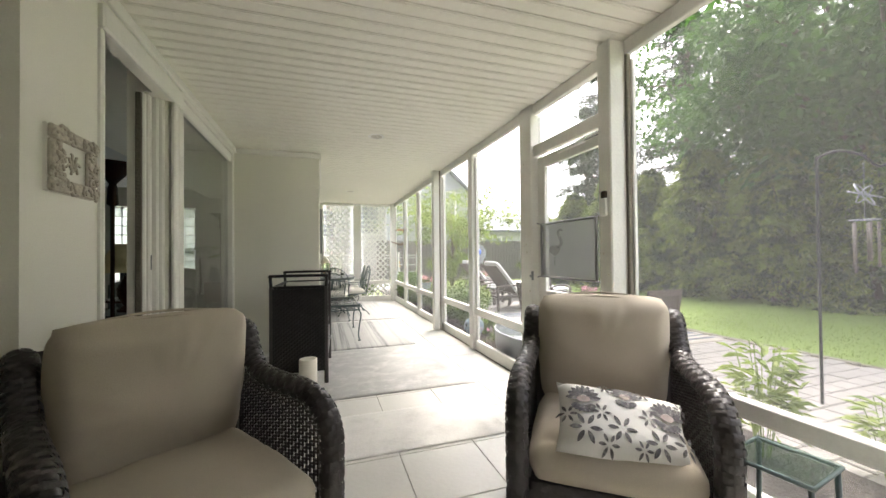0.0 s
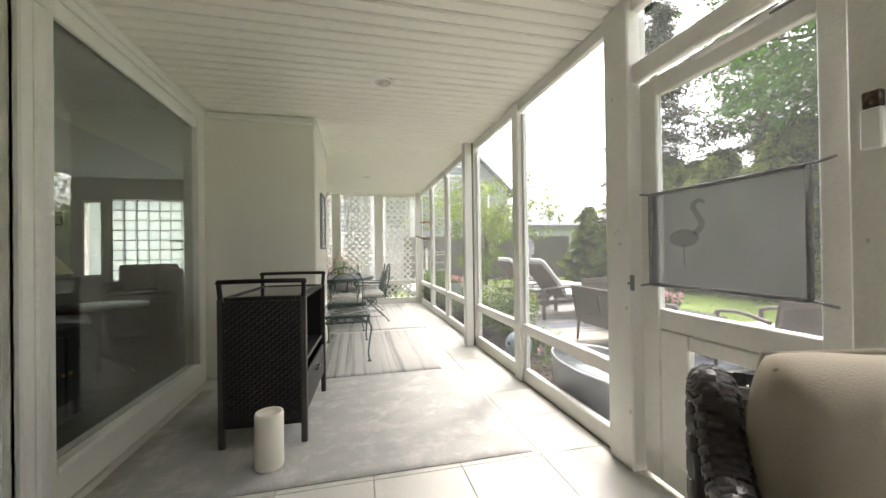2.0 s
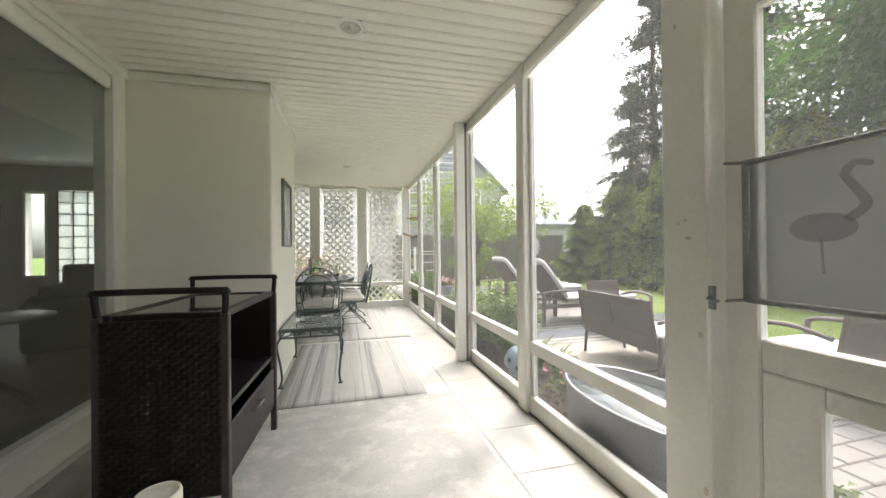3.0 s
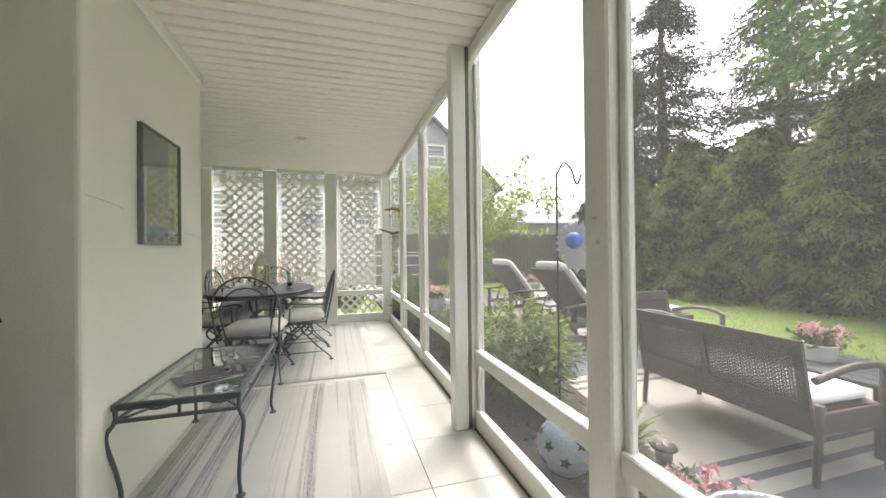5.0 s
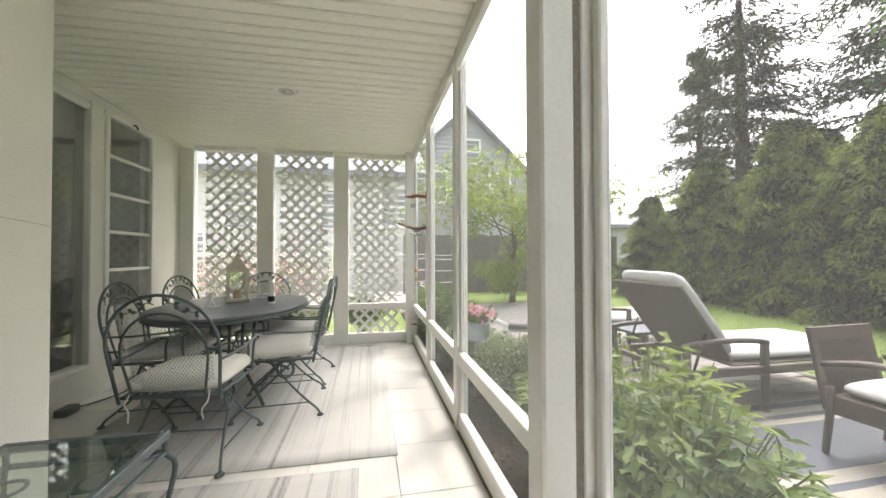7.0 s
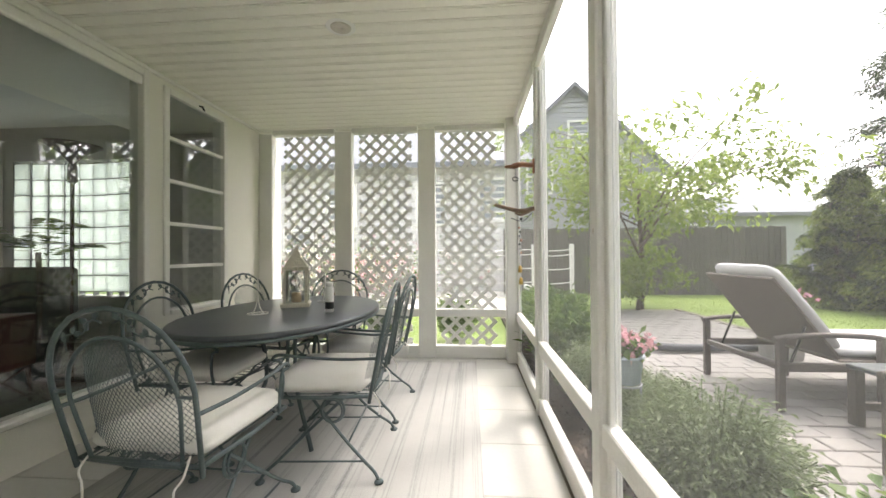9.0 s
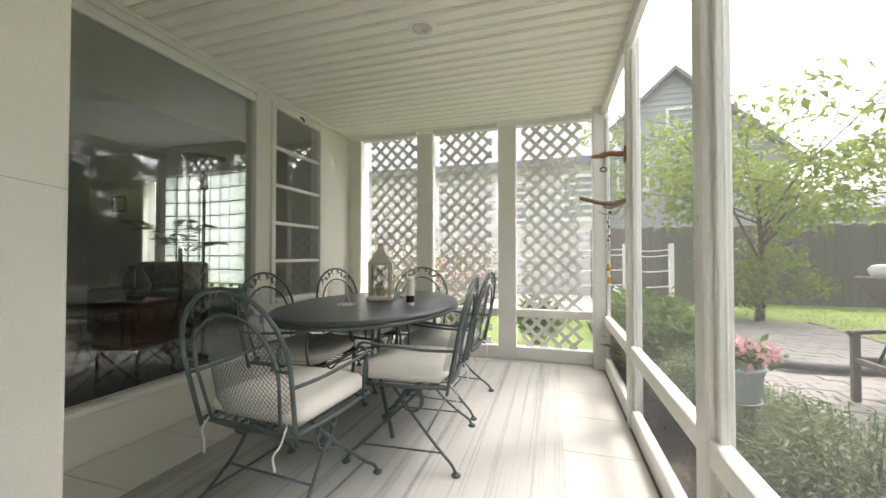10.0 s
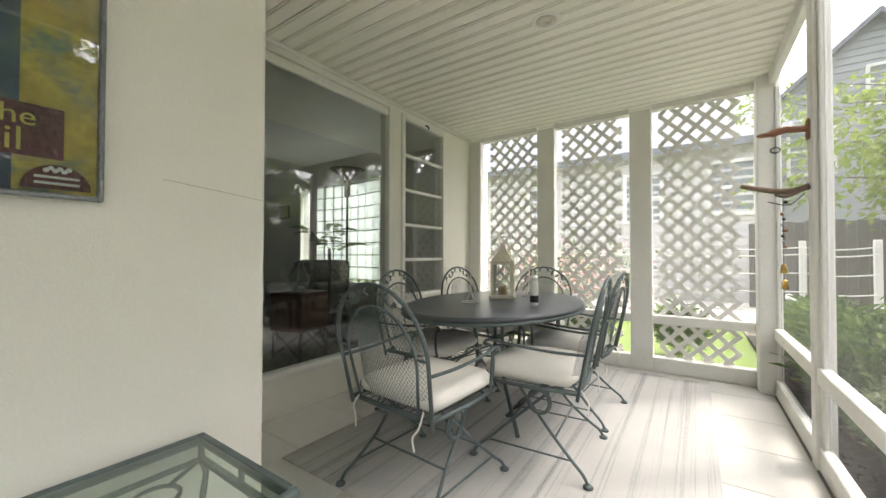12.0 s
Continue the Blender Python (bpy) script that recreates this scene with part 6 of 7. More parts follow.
# driftwood branch, bracket and wind chime on the mullion
db = thing("driftwood", "weathered driftwood branch fixed to the screen mullion", "branch", (1.84, 8.525, 1.42))
M_drift = mat("weathered_driftwood", (0.24, 0.17, 0.12), 0.85, var=0.35, scale=12, fine=60, bump=0.006, stretch=(0.3, 1, 1))
bm = bmnew()
tube(bm, smooth([(0.0, 0.0, 0.015), (-0.05, 0.02, 0.0), (-0.12, 0.05, 0.005), (-0.20, 0.08, 0.03), (-0.27, 0.10, 0.055)], 5), 0.018, 8, True, 0.014)
tube(bm, smooth([(-0.04, 0.02, -0.004), (-0.09, 0.03, -0.028), (-0.13, 0.05, -0.012)], 4), 0.013, 7, True, 0.007)
part("branch", bm, M_drift, db)
bm = bmnew()
tube(bm, smooth([(-0.02, 0.0, -0.02), (-0.08, 0.02, -0.075), (-0.16, 0.05, -0.05)], 5), 0.003, 5)
part("wire", bm, M_black, db)
br = thing("carved_bracket", "carved brown wooden bracket holding a small hanging charm", "bracket", (1.84, 8.525, 1.735))
M_carved = mat("red_brown_carved_wood", (0.27, 0.115, 0.055), 0.5, var=0.2, scale=10)
bm = bmnew()
box(bm, -0.012, -0.022, -0.06, 0.0, 0.022, 0.05, bev=0.006)
part("plate", bm, M_carved, br)
bm = bmnew()
tube(bm, smooth([(-0.005, 0, 0.0), (-0.05, 0.005, 0.005), (-0.09, 0.01, 0.012), (-0.15, 0.02, 0.0)], 4), 0.017, 8, True, 0.02)
lathe(bm, [(0.002, -0.011), (0.8, -0.008), (1.0, 0.0), (0.8, 0.008), (0.002, 0.01)], 16, -0.16, 0.025, 0.05, 0.032)
part("arm", bm, M_carved, br)
bm = bmnew()
tube(bm, [(-0.13, 0.02, -0.012), (-0.13, 0.02, -0.075)], 0.0015, 4)
tube(bm, [(-0.13 + 0.02 * math.cos(t), 0.02, -0.09 + 0.014 * math.sin(t)) for t in (2 * math.pi * k / 14 for k in range(14))], 0.004, 5, False, None, True)
part("charm", bm, M_black, br)
wc = thing("bead_chime", "string chime of beads and small brass bells", "wind chime", (1.74, 8.56, 1.42))
bm = bmnew()
tube(bm, [(0, 0, -0.01), (0, 0, -0.58)], 0.0012, 4)
part("string", bm, M_black, wc)
rr = random.Random(2)
for k in range(9):
    bm = bmnew()
    r_ = rr.uniform(0.006, 0.011)
    lathe(bm, [(0.001, -r_), (r_ * 0.7, -r_ * 0.7), (r_, 0), (r_ * 0.7, r_ * 0.7), (0.001, r_)], 10, rr.uniform(-0.01, 0.01), rr.uniform(-0.015, 0.015))
    bmesh.ops.translate(bm, verts=bm.verts, vec=(0, 0, -0.06 - 0.03 * k))
    part("bead", bm, (M_black, M_galv, M_carved)[k % 3], wc)
M_brass = mat("aged_brass", (0.55, 0.36, 0.10), 0.35, 0.9, var=0.15)
for k in range(2):
    bm = bmnew()
    lathe(bm, [(0.016, 0.0), (0.013, 0.03), (0.010, 0.045), (0.003, 0.05)], 12)
    bmesh.ops.translate(bm, verts=bm.verts, vec=(0.005 * k, 0, -0.44 - 0.085 * k))
    part("bell", bm, M_brass, wc)
# cable and small power brick by the wall
bm = bmnew()
box(bm, -0.92, 8.0, 0.0, -0.84, 8.14, 0.055, bev=0.006)
solid("power_brick", bm, mat("grey_plastic", (0.15, 0.16, 0.16), 0.5), "grey outdoor power brick on the floor", "power box")
bm = bmnew()
tube(bm, smooth([(-0.88, 8.14, 0.02), (-0.82, 8.3, 0.006), (-0.75, 8.5, 0.006), (-0.82, 8.66, 0.006), (-0.90, 8.8, 0.006), (-0.93, 9.1, 0.008)], 5), 0.005, 6)
solid("power_cable", bm, M_black, "thin black cable along the wall base", "cable")

# ---------- patio furniture ----------
def lounger(label, loc, rz=0):
    c = thing("sun_lounger", label, "lounger", loc, rz, "sun loungers on the patio")
    W = 0.80
    for yy in (0.0, W):
        for x in (0.0, 0.69, 1.62):
            bm = bmnew()
            box(bm, x - 0.025, yy - 0.02, 0.0, x + 0.025, yy + 0.02, 0.52 if x < 1 else 0.34, bev=0.005)
            part("leg", bm, M_alu, c)
        bm = bmnew()
        box(bm, -0.02, yy - 0.02, 0.285, 1.85, yy + 0.02, 0.345, bev=0.006)
        part("side_rail", bm, M_alu, c)
        bm = bmnew()
        pts = smooth([(-0.04, yy, 0.515), (0.1, yy, 0.535), (0.35, yy, 0.545), (0.6, yy, 0.535), (0.72, yy, 0.515)], 4)
        tube(bm, pts, 0.021, 8)
        part("arm", bm, M_alu, c)
        bm = bmnew()
        tube(bm, [(0.10, yy + (0.05 if yy == 0 else -0.05), 0.30), (0.22, yy + (0.05 if yy == 0 else -0.05), 0.60)], 0.010, 6)
        part("back_strut", bm, M_black, c)
    for x in (0.0, 1.83):
        bm = bmnew()
        box(bm, x - 0.02, 0.02, 0.295, x + 0.02, W - 0.02, 0.335, bev=0.004)
        part("cross_rail", bm, M_alu, c)
    bm = bmnew()
    box(bm, 0.42, 0.02, 0.345, 1.84, W - 0.02, 0.36, bev=0.004)
    part("seat_sling", bm, M_browns, c)
    bm = bmnew()
    box(bm, 0.0, 0.03, -0.012, 0.74, W - 0.03, 0.012, bev=0.006)
    bmesh.ops.transform(bm, matrix=Matrix.Translation((0.44, 0, 0.37)) @ pose(0, 0, 0, 0, -128, 0) @ Matrix.Diagonal((1, 1, -1, 1)), verts=bm.verts)
    part("back_sling", bm, M_browns, c, "taupe woven sling back")
    bm = bmnew()
    cushion(bm, 1.42, 0.70, 0.085, 0.012, 14)
    bmesh.ops.translate(bm, verts=bm.verts, vec=(1.13, W / 2, 0.362))
    part("seat_cushion", bm, M_whitec, c, "white seat cushion")
    bm = bmnew()
    cushion(bm, 0.80, 0.70, 0.085, 0.012, 14, seed=8)
    bmesh.ops.transform(bm, matrix=Matrix.Translation((0.46, W / 2, 0.375)) @ pose(0, 0, 0, 0, 52, 0) @ Matrix.Translation((-0.40, 0, 0.014)), verts=bm.verts)
    part("back_cushion", bm, M_whitec, c, "white back cushion folded over the top")
    return c


lg = lounger("brown framed sun lounger with raised back and white cushion", (3.50, 7.13, GZ))
copy_thing(lg, pose(3.60, 8.72, GZ, 0, 0, 1.0))


def wicker_seat(name, label, cat, width, loc, rz, group=""):
    c = thing(name, label, cat, loc, rz, group)
    hw = width / 2
    for sx in (-1, 1):
        for sy, top in ((-1, 0.55), (1, 0.40)):
            bm = bmnew()
            tube(bm, [(sx * (hw - 0.02), sy * 0.245 + (0.02 * sy), 0.0), (sx * (hw - 0.02), sy * 0.24, 0.25), (sx * (hw - 0.015), sy * 0.24, top)], 0.017, 6, True, 0.024)
            part("leg", bm, M_brownw, c)
        bm = bmnew()
        tube(bm, smooth([(sx * (hw - 0.015), 0.27, 0.52), (sx * (hw + 0.005), 0.05, 0.575), (sx * (hw + 0.005), -0.15, 0.57), (sx * (hw - 0.01), -0.25, 0.53)], 5), 0.019, 7)
        part("arm", bm, M_alu, c)
        bm = bmnew()
        box(bm, sx * (hw - 0.03) - 0.012, -0.23, 0.24, sx * (hw - 0.03) + 0.012, 0.23, 0.35, bev=0.005)
        part("side_apron", bm, M_brownw, c)
    bm = bmnew()
    box(bm, -hw + 0.04, -0.255, 0.24, hw - 0.04, -0.235, 0.35, bev=0.004)
    weave(bm, lambda u, v: (Vector((-hw + 0.04 + (width - 0.08) * u, -0.257, 0.245 + 0.10 * v)), Vector((0, -1, 0))), int(width * 40), 4, 0.003)
    part("front_apron", bm, M_brownw, c)
    bm = bmnew()
    box(bm, -hw + 0.04, -0.235, 0.33, hw - 0.04, 0.235, 0.352)
    part("seat", bm, M_brownw, c)

    def lean(z):
        return 0.25 + (z - 0.25) * 0.18
    # back: border boards and an open diagonal weave
    for x0, x1, z0, z1 in ((-hw + 0.02, hw - 0.02, 0.64, 0.72), (-hw + 0.02, hw - 0.02, 0.25, 0.40), (-hw + 0.02, -hw + 0.065, 0.40, 0.64), (hw - 0.065, hw - 0.02, 0.40, 0.64)) + (((-0.02, 0.02, 0.40, 0.64),) if width > 0.8 else ()):
        bm = bmnew()
        vs = []
        for yq in (0.0, 0.022):
            vs.append([bm.verts.new((x, lean(z) + yq, z)) for x, z in ((x0, z0), (x1, z0), (x1, z1), (x0, z1))])
        bm.faces.new(vs[0])
        bm.faces.new(vs[1][::-1])
        for k in range(4):
            bm.faces.new((vs[0][k], vs[0][(k + 1) % 4], vs[1][(k + 1) % 4], vs[1][k]))
        weave(bm, lambda u, v, x0=x0, x1=x1, z0=z0, z1=z1: (Vector((x0 + (x1 - x0) * u, lean(z0 + (z1 - z0) * v) + 0.023, z0 + (z1 - z0) * v)), Vector((0, 1, 0))), max(2, int((x1 - x0) * 45)), max(2, int((z1 - z0) * 45)), 0.003)
        part("back_border", bm, M_brownw, c)
    bm = bmnew()
    z = 0.405
    k = 0
    while z < 0.64:
        pts = []
        nx = int(width * 80)
        for i in range(nx + 1):
            x = -hw + 0.05 + (width - 0.1) * i / nx
            zz = z + 0.0028 * (1 if (i + k) % 2 else -1)
            pts.append((x, lean(zz) + 0.011, zz))
        tube(bm, pts, 0.0044, 4, False)
        z += 0.0098
        k += 1
    for i in range(int(width * 56)):
        x = -hw + 0.07 + (width - 0.14) * i / (int(width * 56) - 1)
        tube(bm, [(x, lean(0.40) + 0.006, 0.40), (x, lean(0.64) + 0.006, 0.64)], 0.0046, 4, False)
    part("back_weave", bm, M_brownw, c, "open brown wicker weave")
    ncu = 2 if width > 0.8 else 1
    for q in range(ncu):
        bm = bmnew()
        cw = (width - 0.1) / ncu
        cushion(bm, cw - 0.005, 0.46, 0.075, 0.012, 12, seed=q + 2)
        bmesh.ops.translate(bm, verts=bm.verts, vec=(-hw + 0.05 + cw * (q + 0.5), -0.005, 0.353))
        part("seat_cushion", bm, M_whitec, c, "white seat cushion")
    return c


wicker_seat("garden_bench", "brown wicker garden loveseat with white cushions on the rug", "bench", 1.12, (3.515, 5.26, GZ + 0.008), 88)
wc1 = wicker_seat("garden_chair", "brown wicker garden armchair with white cushion", "chair", 0.58, (4.21, 6.34, GZ + 0.008), 3, "garden armchairs on the rug")
copy_thing(wc1, pose(4.20, 4.165, GZ + 0.008, 0, 0, 178))

gt = thing("garden_table", "dark slatted garden coffee table between the seats", "table", (4.15, 5.2, GZ + 0.008))
bm = bmnew()
for i in range(6):
    box(bm, -0.31 + i * 0.105, -0.46, 0.385, -0.215 + i * 0.105, 0.46, 0.41, bev=0.004)
part("tabletop", bm, M_slate, gt)
for sx in (-1, 1):
    for sy in (-1, 1):
        bm = bmnew()
        box(bm, sx * 0.28 - 0.025, sy * 0.42 - 0.025, 0, sx * 0.28 + 0.025, sy * 0.42 + 0.025, 0.385, bev=0.004)
        part("leg", bm, M_brownw, gt)
for sy in (-1, 1):
    bm = bmnew()
    box(bm, -0.255, sy * 0.43 - 0.012, 0.31, 0.255, sy * 0.43 + 0.012, 0.384)
    part("apron", bm, M_brownw, gt)
sdt = thing("side_table", "low dark square side table between the loungers", "table", (4.12, 8.34, GZ))
bm = bmnew()
box(bm, -0.24, -0.22, 0.37, 0.24, 0.22, 0.40, bev=0.006)
part("tabletop", bm, M_slate, sdt)
for sx in (-1, 1):
    for sy in (-1, 1):
        bm = bmnew()
        box(bm, sx * 0.205 - 0.03, sy * 0.185 - 0.03, 0, sx * 0.205 + 0.03, sy * 0.185 + 0.03, 0.37, bev=0.004)
        part("leg", bm, M_alu, sdt)
for sy in (-1, 1):
    bm = bmnew()
    box(bm, -0.175, sy * 0.185 - 0.015, 0.10, 0.175, sy * 0.185 + 0.015, 0.15, bev=0.004)
    part("stretcher", bm, M_alu, sdt)

# outdoor rug with dark bands
M_orug = mat("beige_outdoor_rug", (0.36, 0.335, 0.285), 0.95, var=0.08, scale=8, fine=160, bump=0.004)
n_, l_ = M_orug.node_tree.nodes, M_orug.node_tree.links
b_ = n_["Principled BSDF"]
src_ = b_.inputs["Base Color"].links[0].from_socket
tc_ = n_.new("ShaderNodeTexCoord")
sp_ = n_.new("ShaderNodeSeparateXYZ")
l_.new(tc_.outputs["Object"], sp_.inputs[0])
rp_ = n_.new("ShaderNodeValToRGB")
cr_ = rp_.color_ramp
cr_.interpolation = "CONSTANT"
cr_.elements[0].position, cr_.elements[0].color = 0.0, (0, 0, 0, 1)
cr_.elements[1].position, cr_.elements[1].color = 0.08, (1, 1, 1, 1)
for p_, v_ in ((0.125, 0), (0.17, 1), (0.20, 0), (0.235, 1), (0.42, 1), (0.49, 0), (0.54, 1), (0.57, 0), (0.615, 1), (0.64, 0)):
    e_ = cr_.elements.new(p_)
    e_.color = (v_, v_, v_, 1)
# bands repeat every 1.75 m along the rug
md_ = n_.new("ShaderNodeMath")
md_.operation = "PINGPONG"
md_.inputs[1].default_value = 1.78
ad_ = n_.new("ShaderNodeMath")
ad_.operation = "SUBTRACT"
ad_.inputs[1].default_value = 3.82
l_.new(sp_.outputs["Y"], ad_.inputs[0])
l_.new(ad_.outputs[0], md_.inputs[0])
cr_.elements[0].color = (0, 0, 0, 1)
sc_ = n_.new("ShaderNodeMath")
sc_.operation = "DIVIDE"
sc_.inputs[1].default_value = 1.9
l_.new(md_.outputs[0], sc_.inputs[0])
l_.new(sc_.outputs[0], rp_.inputs[0])
# faint scroll pattern
vo_ = n_.new("ShaderNodeTexVoronoi")
vo_.feature = "DISTANCE_TO_EDGE"
vo_.inputs["Scale"].default_value = 7.0
nz_ = n_.new("ShaderNodeTexNoise")
nz_.inputs["Scale"].default_value = 5.0
l_.new(tc_.outputs["Object"], nz_.inputs["Vector"])
l_.new(nz_.outputs["Color"], vo_.inputs["Vector"])
vr_ = n_.new("ShaderNodeMapRange")
vr_.inputs["From Min"].default_value = 0.05
vr_.inputs["From Max"].default_value = 0.02
vr_.inputs["To Max"].default_value = 0.35
l_.new(vo_.outputs["Distance"], vr_.inputs["Value"])
m1_ = n_.new("ShaderNodeMix")
m1_.data_type = "RGBA"
l_.new(vr_.outputs[0], m1_.inputs[0])
l_.new(src_, m1_.inputs[6])
m1_.inputs[7].default_value = (0.30, 0.26, 0.19, 1)
m2_ = n_.new("ShaderNodeMix")
m2_.data_type = "RGBA"
l_.new(rp_.outputs[0], m2_.inputs[0])
l_.new(m1_.outputs[2], m2_.inputs[6])
m2_.inputs[7].default_value = (0.10, 0.11, 0.13, 1)
l_.new(m2_.outputs[2], b_.inputs["Base Color"])
og = rug("outdoor_rug", "beige outdoor rug with navy bands and scroll pattern on the patio", 2.72, 3.84, 5.30, 7.38, 0.007, M_orug)
og.location.z = GZ

# galvanised stock tank with water
tk = thing("stock_tank", "oval galvanised stock tank filled with water by the porch", "tank", (2.26, 3.86, GZ))
bm = bmnew()
lathe(bm, [(0.93, 0.0), (0.98, 0.01), (0.985, 0.10), (0.97, 0.105), (0.99, 0.11), (1.0, 0.31), (1.03, 0.318), (1.03, 0.335), (1.0, 0.34), (0.975, 0.33), (0.96, 0.02), (0.01, 0.018)], 48, 0, 0, 0.33, 0.60)
part("tub", bm, M_galv, tk)
bm = bmnew()
lathe(bm, [(0.962, 0.27), (0.96, 0.275), (0.01, 0.276)], 40, 0, 0, 0.33, 0.60)
part("water", bm, mat("murky_water", (0.10, 0.12, 0.12), 0.06, var=0.2, scale=6, fine=14, bump=0.01), tk, "pale rippled water surface")
bm = bmnew()
tube(bm, smooth([(0.30, -0.1, 0.34), (0.20, -0.05, 0.35), (0.12, 0.0, 0.27), (0.1, 0.05, 0.1)], 4), 0.012, 7)
part("hose", bm, M_black, tk)

# ceramic globe with star cut-outs
gb_ = thing("garden_globe", "blue grey ceramic garden globe with star cut-outs", "ornament", (2.13, 5.18, GZ + 0.02))
bm = bmnew()
R = 0.145
lathe(bm, [(0.05, 0.0)] + [(R * math.sin(t), R - R * math.cos(t)) for t in (0.36 + 0.255 * k for k in range(11))] + [(0.02, 2 * R - 0.001)], 28)
part("globe", bm, mat("blue_grey_glaze", (0.17, 0.24, 0.28), 0.3, var=0.15, scale=8), gb_)
for a, e in ((200, 15), (160, 30), (235, -8), (270, 25), (185, -20)):
    bm = bmnew()
    vs = []
    for k in range(10):
        r_ = 0.036 if k % 2 == 0 else 0.015
        t = math.pi * k / 5
        vs.append(bm.verts.new((R + 0.0015 - 0.004 * (r_ > 0.02), r_ * math.cos(t), r_ * math.sin(t))))
    bm.faces.new(vs)
    bmesh.ops.transform(bm, matrix=Matrix.Translation((0, 0, R)) @ pose(0, 0, 0, 0, -e, a), verts=bm.verts)
    part("star_hole", bm, M_black, gb_, "dark star shaped opening")

# shepherd hooks
def hook(label, loc, rz, h, r=0.006, reach=0.11):
    c = thing("shepherd_hook", label, "garden hook", loc, rz, "iron shepherd hooks")
    bm = bmnew()
    tube(bm, smooth([(0, 0, -0.08), (0, 0, h * 0.5), (0, 0, h - 0.12), (0.01, 0, h - 0.05), (reach * 0.4, 0, h), (reach * 0.8, 0, h - 0.04), (reach, 0, h - 0.11), (reach * 1.15, 0, h - 0.13), (reach * 1.35, 0, h - 0.08)], 6), r, 7)
    part("pole", bm, M_black, c)
    return c


hook("thin dark iron shepherd hook in the flower bed", (2.21, 5.35, GZ + 0.02), -62, 1.66)
hook("tall dark iron hook holding a wind chime on the patio", (3.80, 2.10, GZ), -25, 2.0, 0.011, 0.40)
sn = thing("wind_spinner", "silver leaf shaped wind spinner with a blue glass ball", "wind spinner", (2.26, 5.245, 1.195), -58)
sn.scale = (0.82, 0.82, 0.82)
M_silver = mat("brushed_silver", (0.60, 0.64, 0.68), 0.45, 0.3, var=0.08, bump=0.0008)
bm = bmnew()
ring, back = [], []
for k in range(60):
    t = 2 * math.pi * k / 60
    lobe = 0.135 + 0.018 * (1 if k % 3 == 0 else -0.5) + 0.055 * max(0, -math.sin(t)) ** 3 - (0.035 if k in (38, 39, 51, 52) else 0)
    ring.append(bm.verts.new((lobe * math.cos(t), -0.004, lobe * math.sin(t))))
    back.append(bm.verts.new((lobe * math.cos(t), 0.004, lobe * math.sin(t))))
c0, c1 = bm.verts.new((0, -0.02, 0)), bm.verts.new((0, -0.01, 0))
for k in range(60):
    bm.faces.new((ring[k - 1], ring[k], c0))
    bm.faces.new((back[k], back[k - 1], c1))
    bm.faces.new((ring[k], ring[k - 1], back[k - 1], back[k]))
part("leaf", bm, M_silver, sn)
bm = bmnew()
R = 0.056
lathe(bm, [(max(0.002, R * math.sin(t)), -R * math.cos(t)) for t in (math.pi * k / 12 for k in range(13))], 22)
bmesh.ops.translate(bm, verts=bm.verts, vec=(0, -0.035, 0.015))
part("glass_ball", bm, mat("cobalt_blue_glass", (0.05, 0.13, 0.55), 0.08, var=0.3, scale=12, bump=0), sn, "cobalt blue glass ball")
bm = bmnew()
tube(bm, [(0, 0, 0.12), (0, 0, 0.355)], 0.0035, 5)
part("hanger", bm, M_silver, sn)
ch2 = thing("wind_chime", "metal wind chime with rings and hanging tubes", "wind chime", (4.10, 1.96, 1.62), 10)
for k in range(3):
    bm = bmnew()
    tube(bm, [(0.09 * math.cos(t), 0.09 * math.sin(t) * math.cos(k), 0.09 * math.sin(t) * math.sin(k + 0.4) + 0.0) for t in (2 * math.pi * q / 22 for q in range(22))], 0.006, 6, False, None, True)
    part("ring", bm, M_galv, ch2)
bm = bmnew()
tube(bm, [(0.085 * math.cos(t), 0.085 * math.sin(t), -0.20) for t in (2 * math.pi * q / 22 for q in range(22))], 0.005, 6, False, None, True)
tube(bm, [(0, 0, 0.25), (0, 0, -0.2)], 0.002, 4)
part("hoop", bm, M_galv, ch2)
for k in range(5):
    a = k * 1.2566
    bm = bmnew()
    tube(bm, [(0.07 * math.cos(a), 0.07 * math.sin(a), -0.22), (0.07 * math.cos(a), 0.07 * math.sin(a), -0.52 - 0.05 * (k % 3))], 0.009, 8)
    part("tube", bm, M_alu, ch2)

# solar stake light
sl = thing("stake_light", "small grey solar stake light in the bed", "garden light", (2.50, 4.92, GZ + 0.02))
bm = bmnew()
lathe(bm, [(0.008, -0.05), (0.008, 0.13), (0.035, 0.14), (0.04, 0.20), (0.03, 0.205)], 14)
part("body", bm, M_galv, sl)
bm = bmnew()
lathe(bm, [(0.06, 0.205), (0.058, 0.215), (0.03, 0.24), (0.004, 0.243)], 16)
part("cap", bm, M_alu, sl)

# ---------- plants ----------
def plant(name, label, loc, leaf_me, stems=None, group="", extra=None):
    t = thing(name, label, "plant", loc, 0, group)
    if stems:
        child("stems", stems, t)
    child("foliage", leaf_me, t)
    if extra:
        child("flowers", extra, t)
    return t


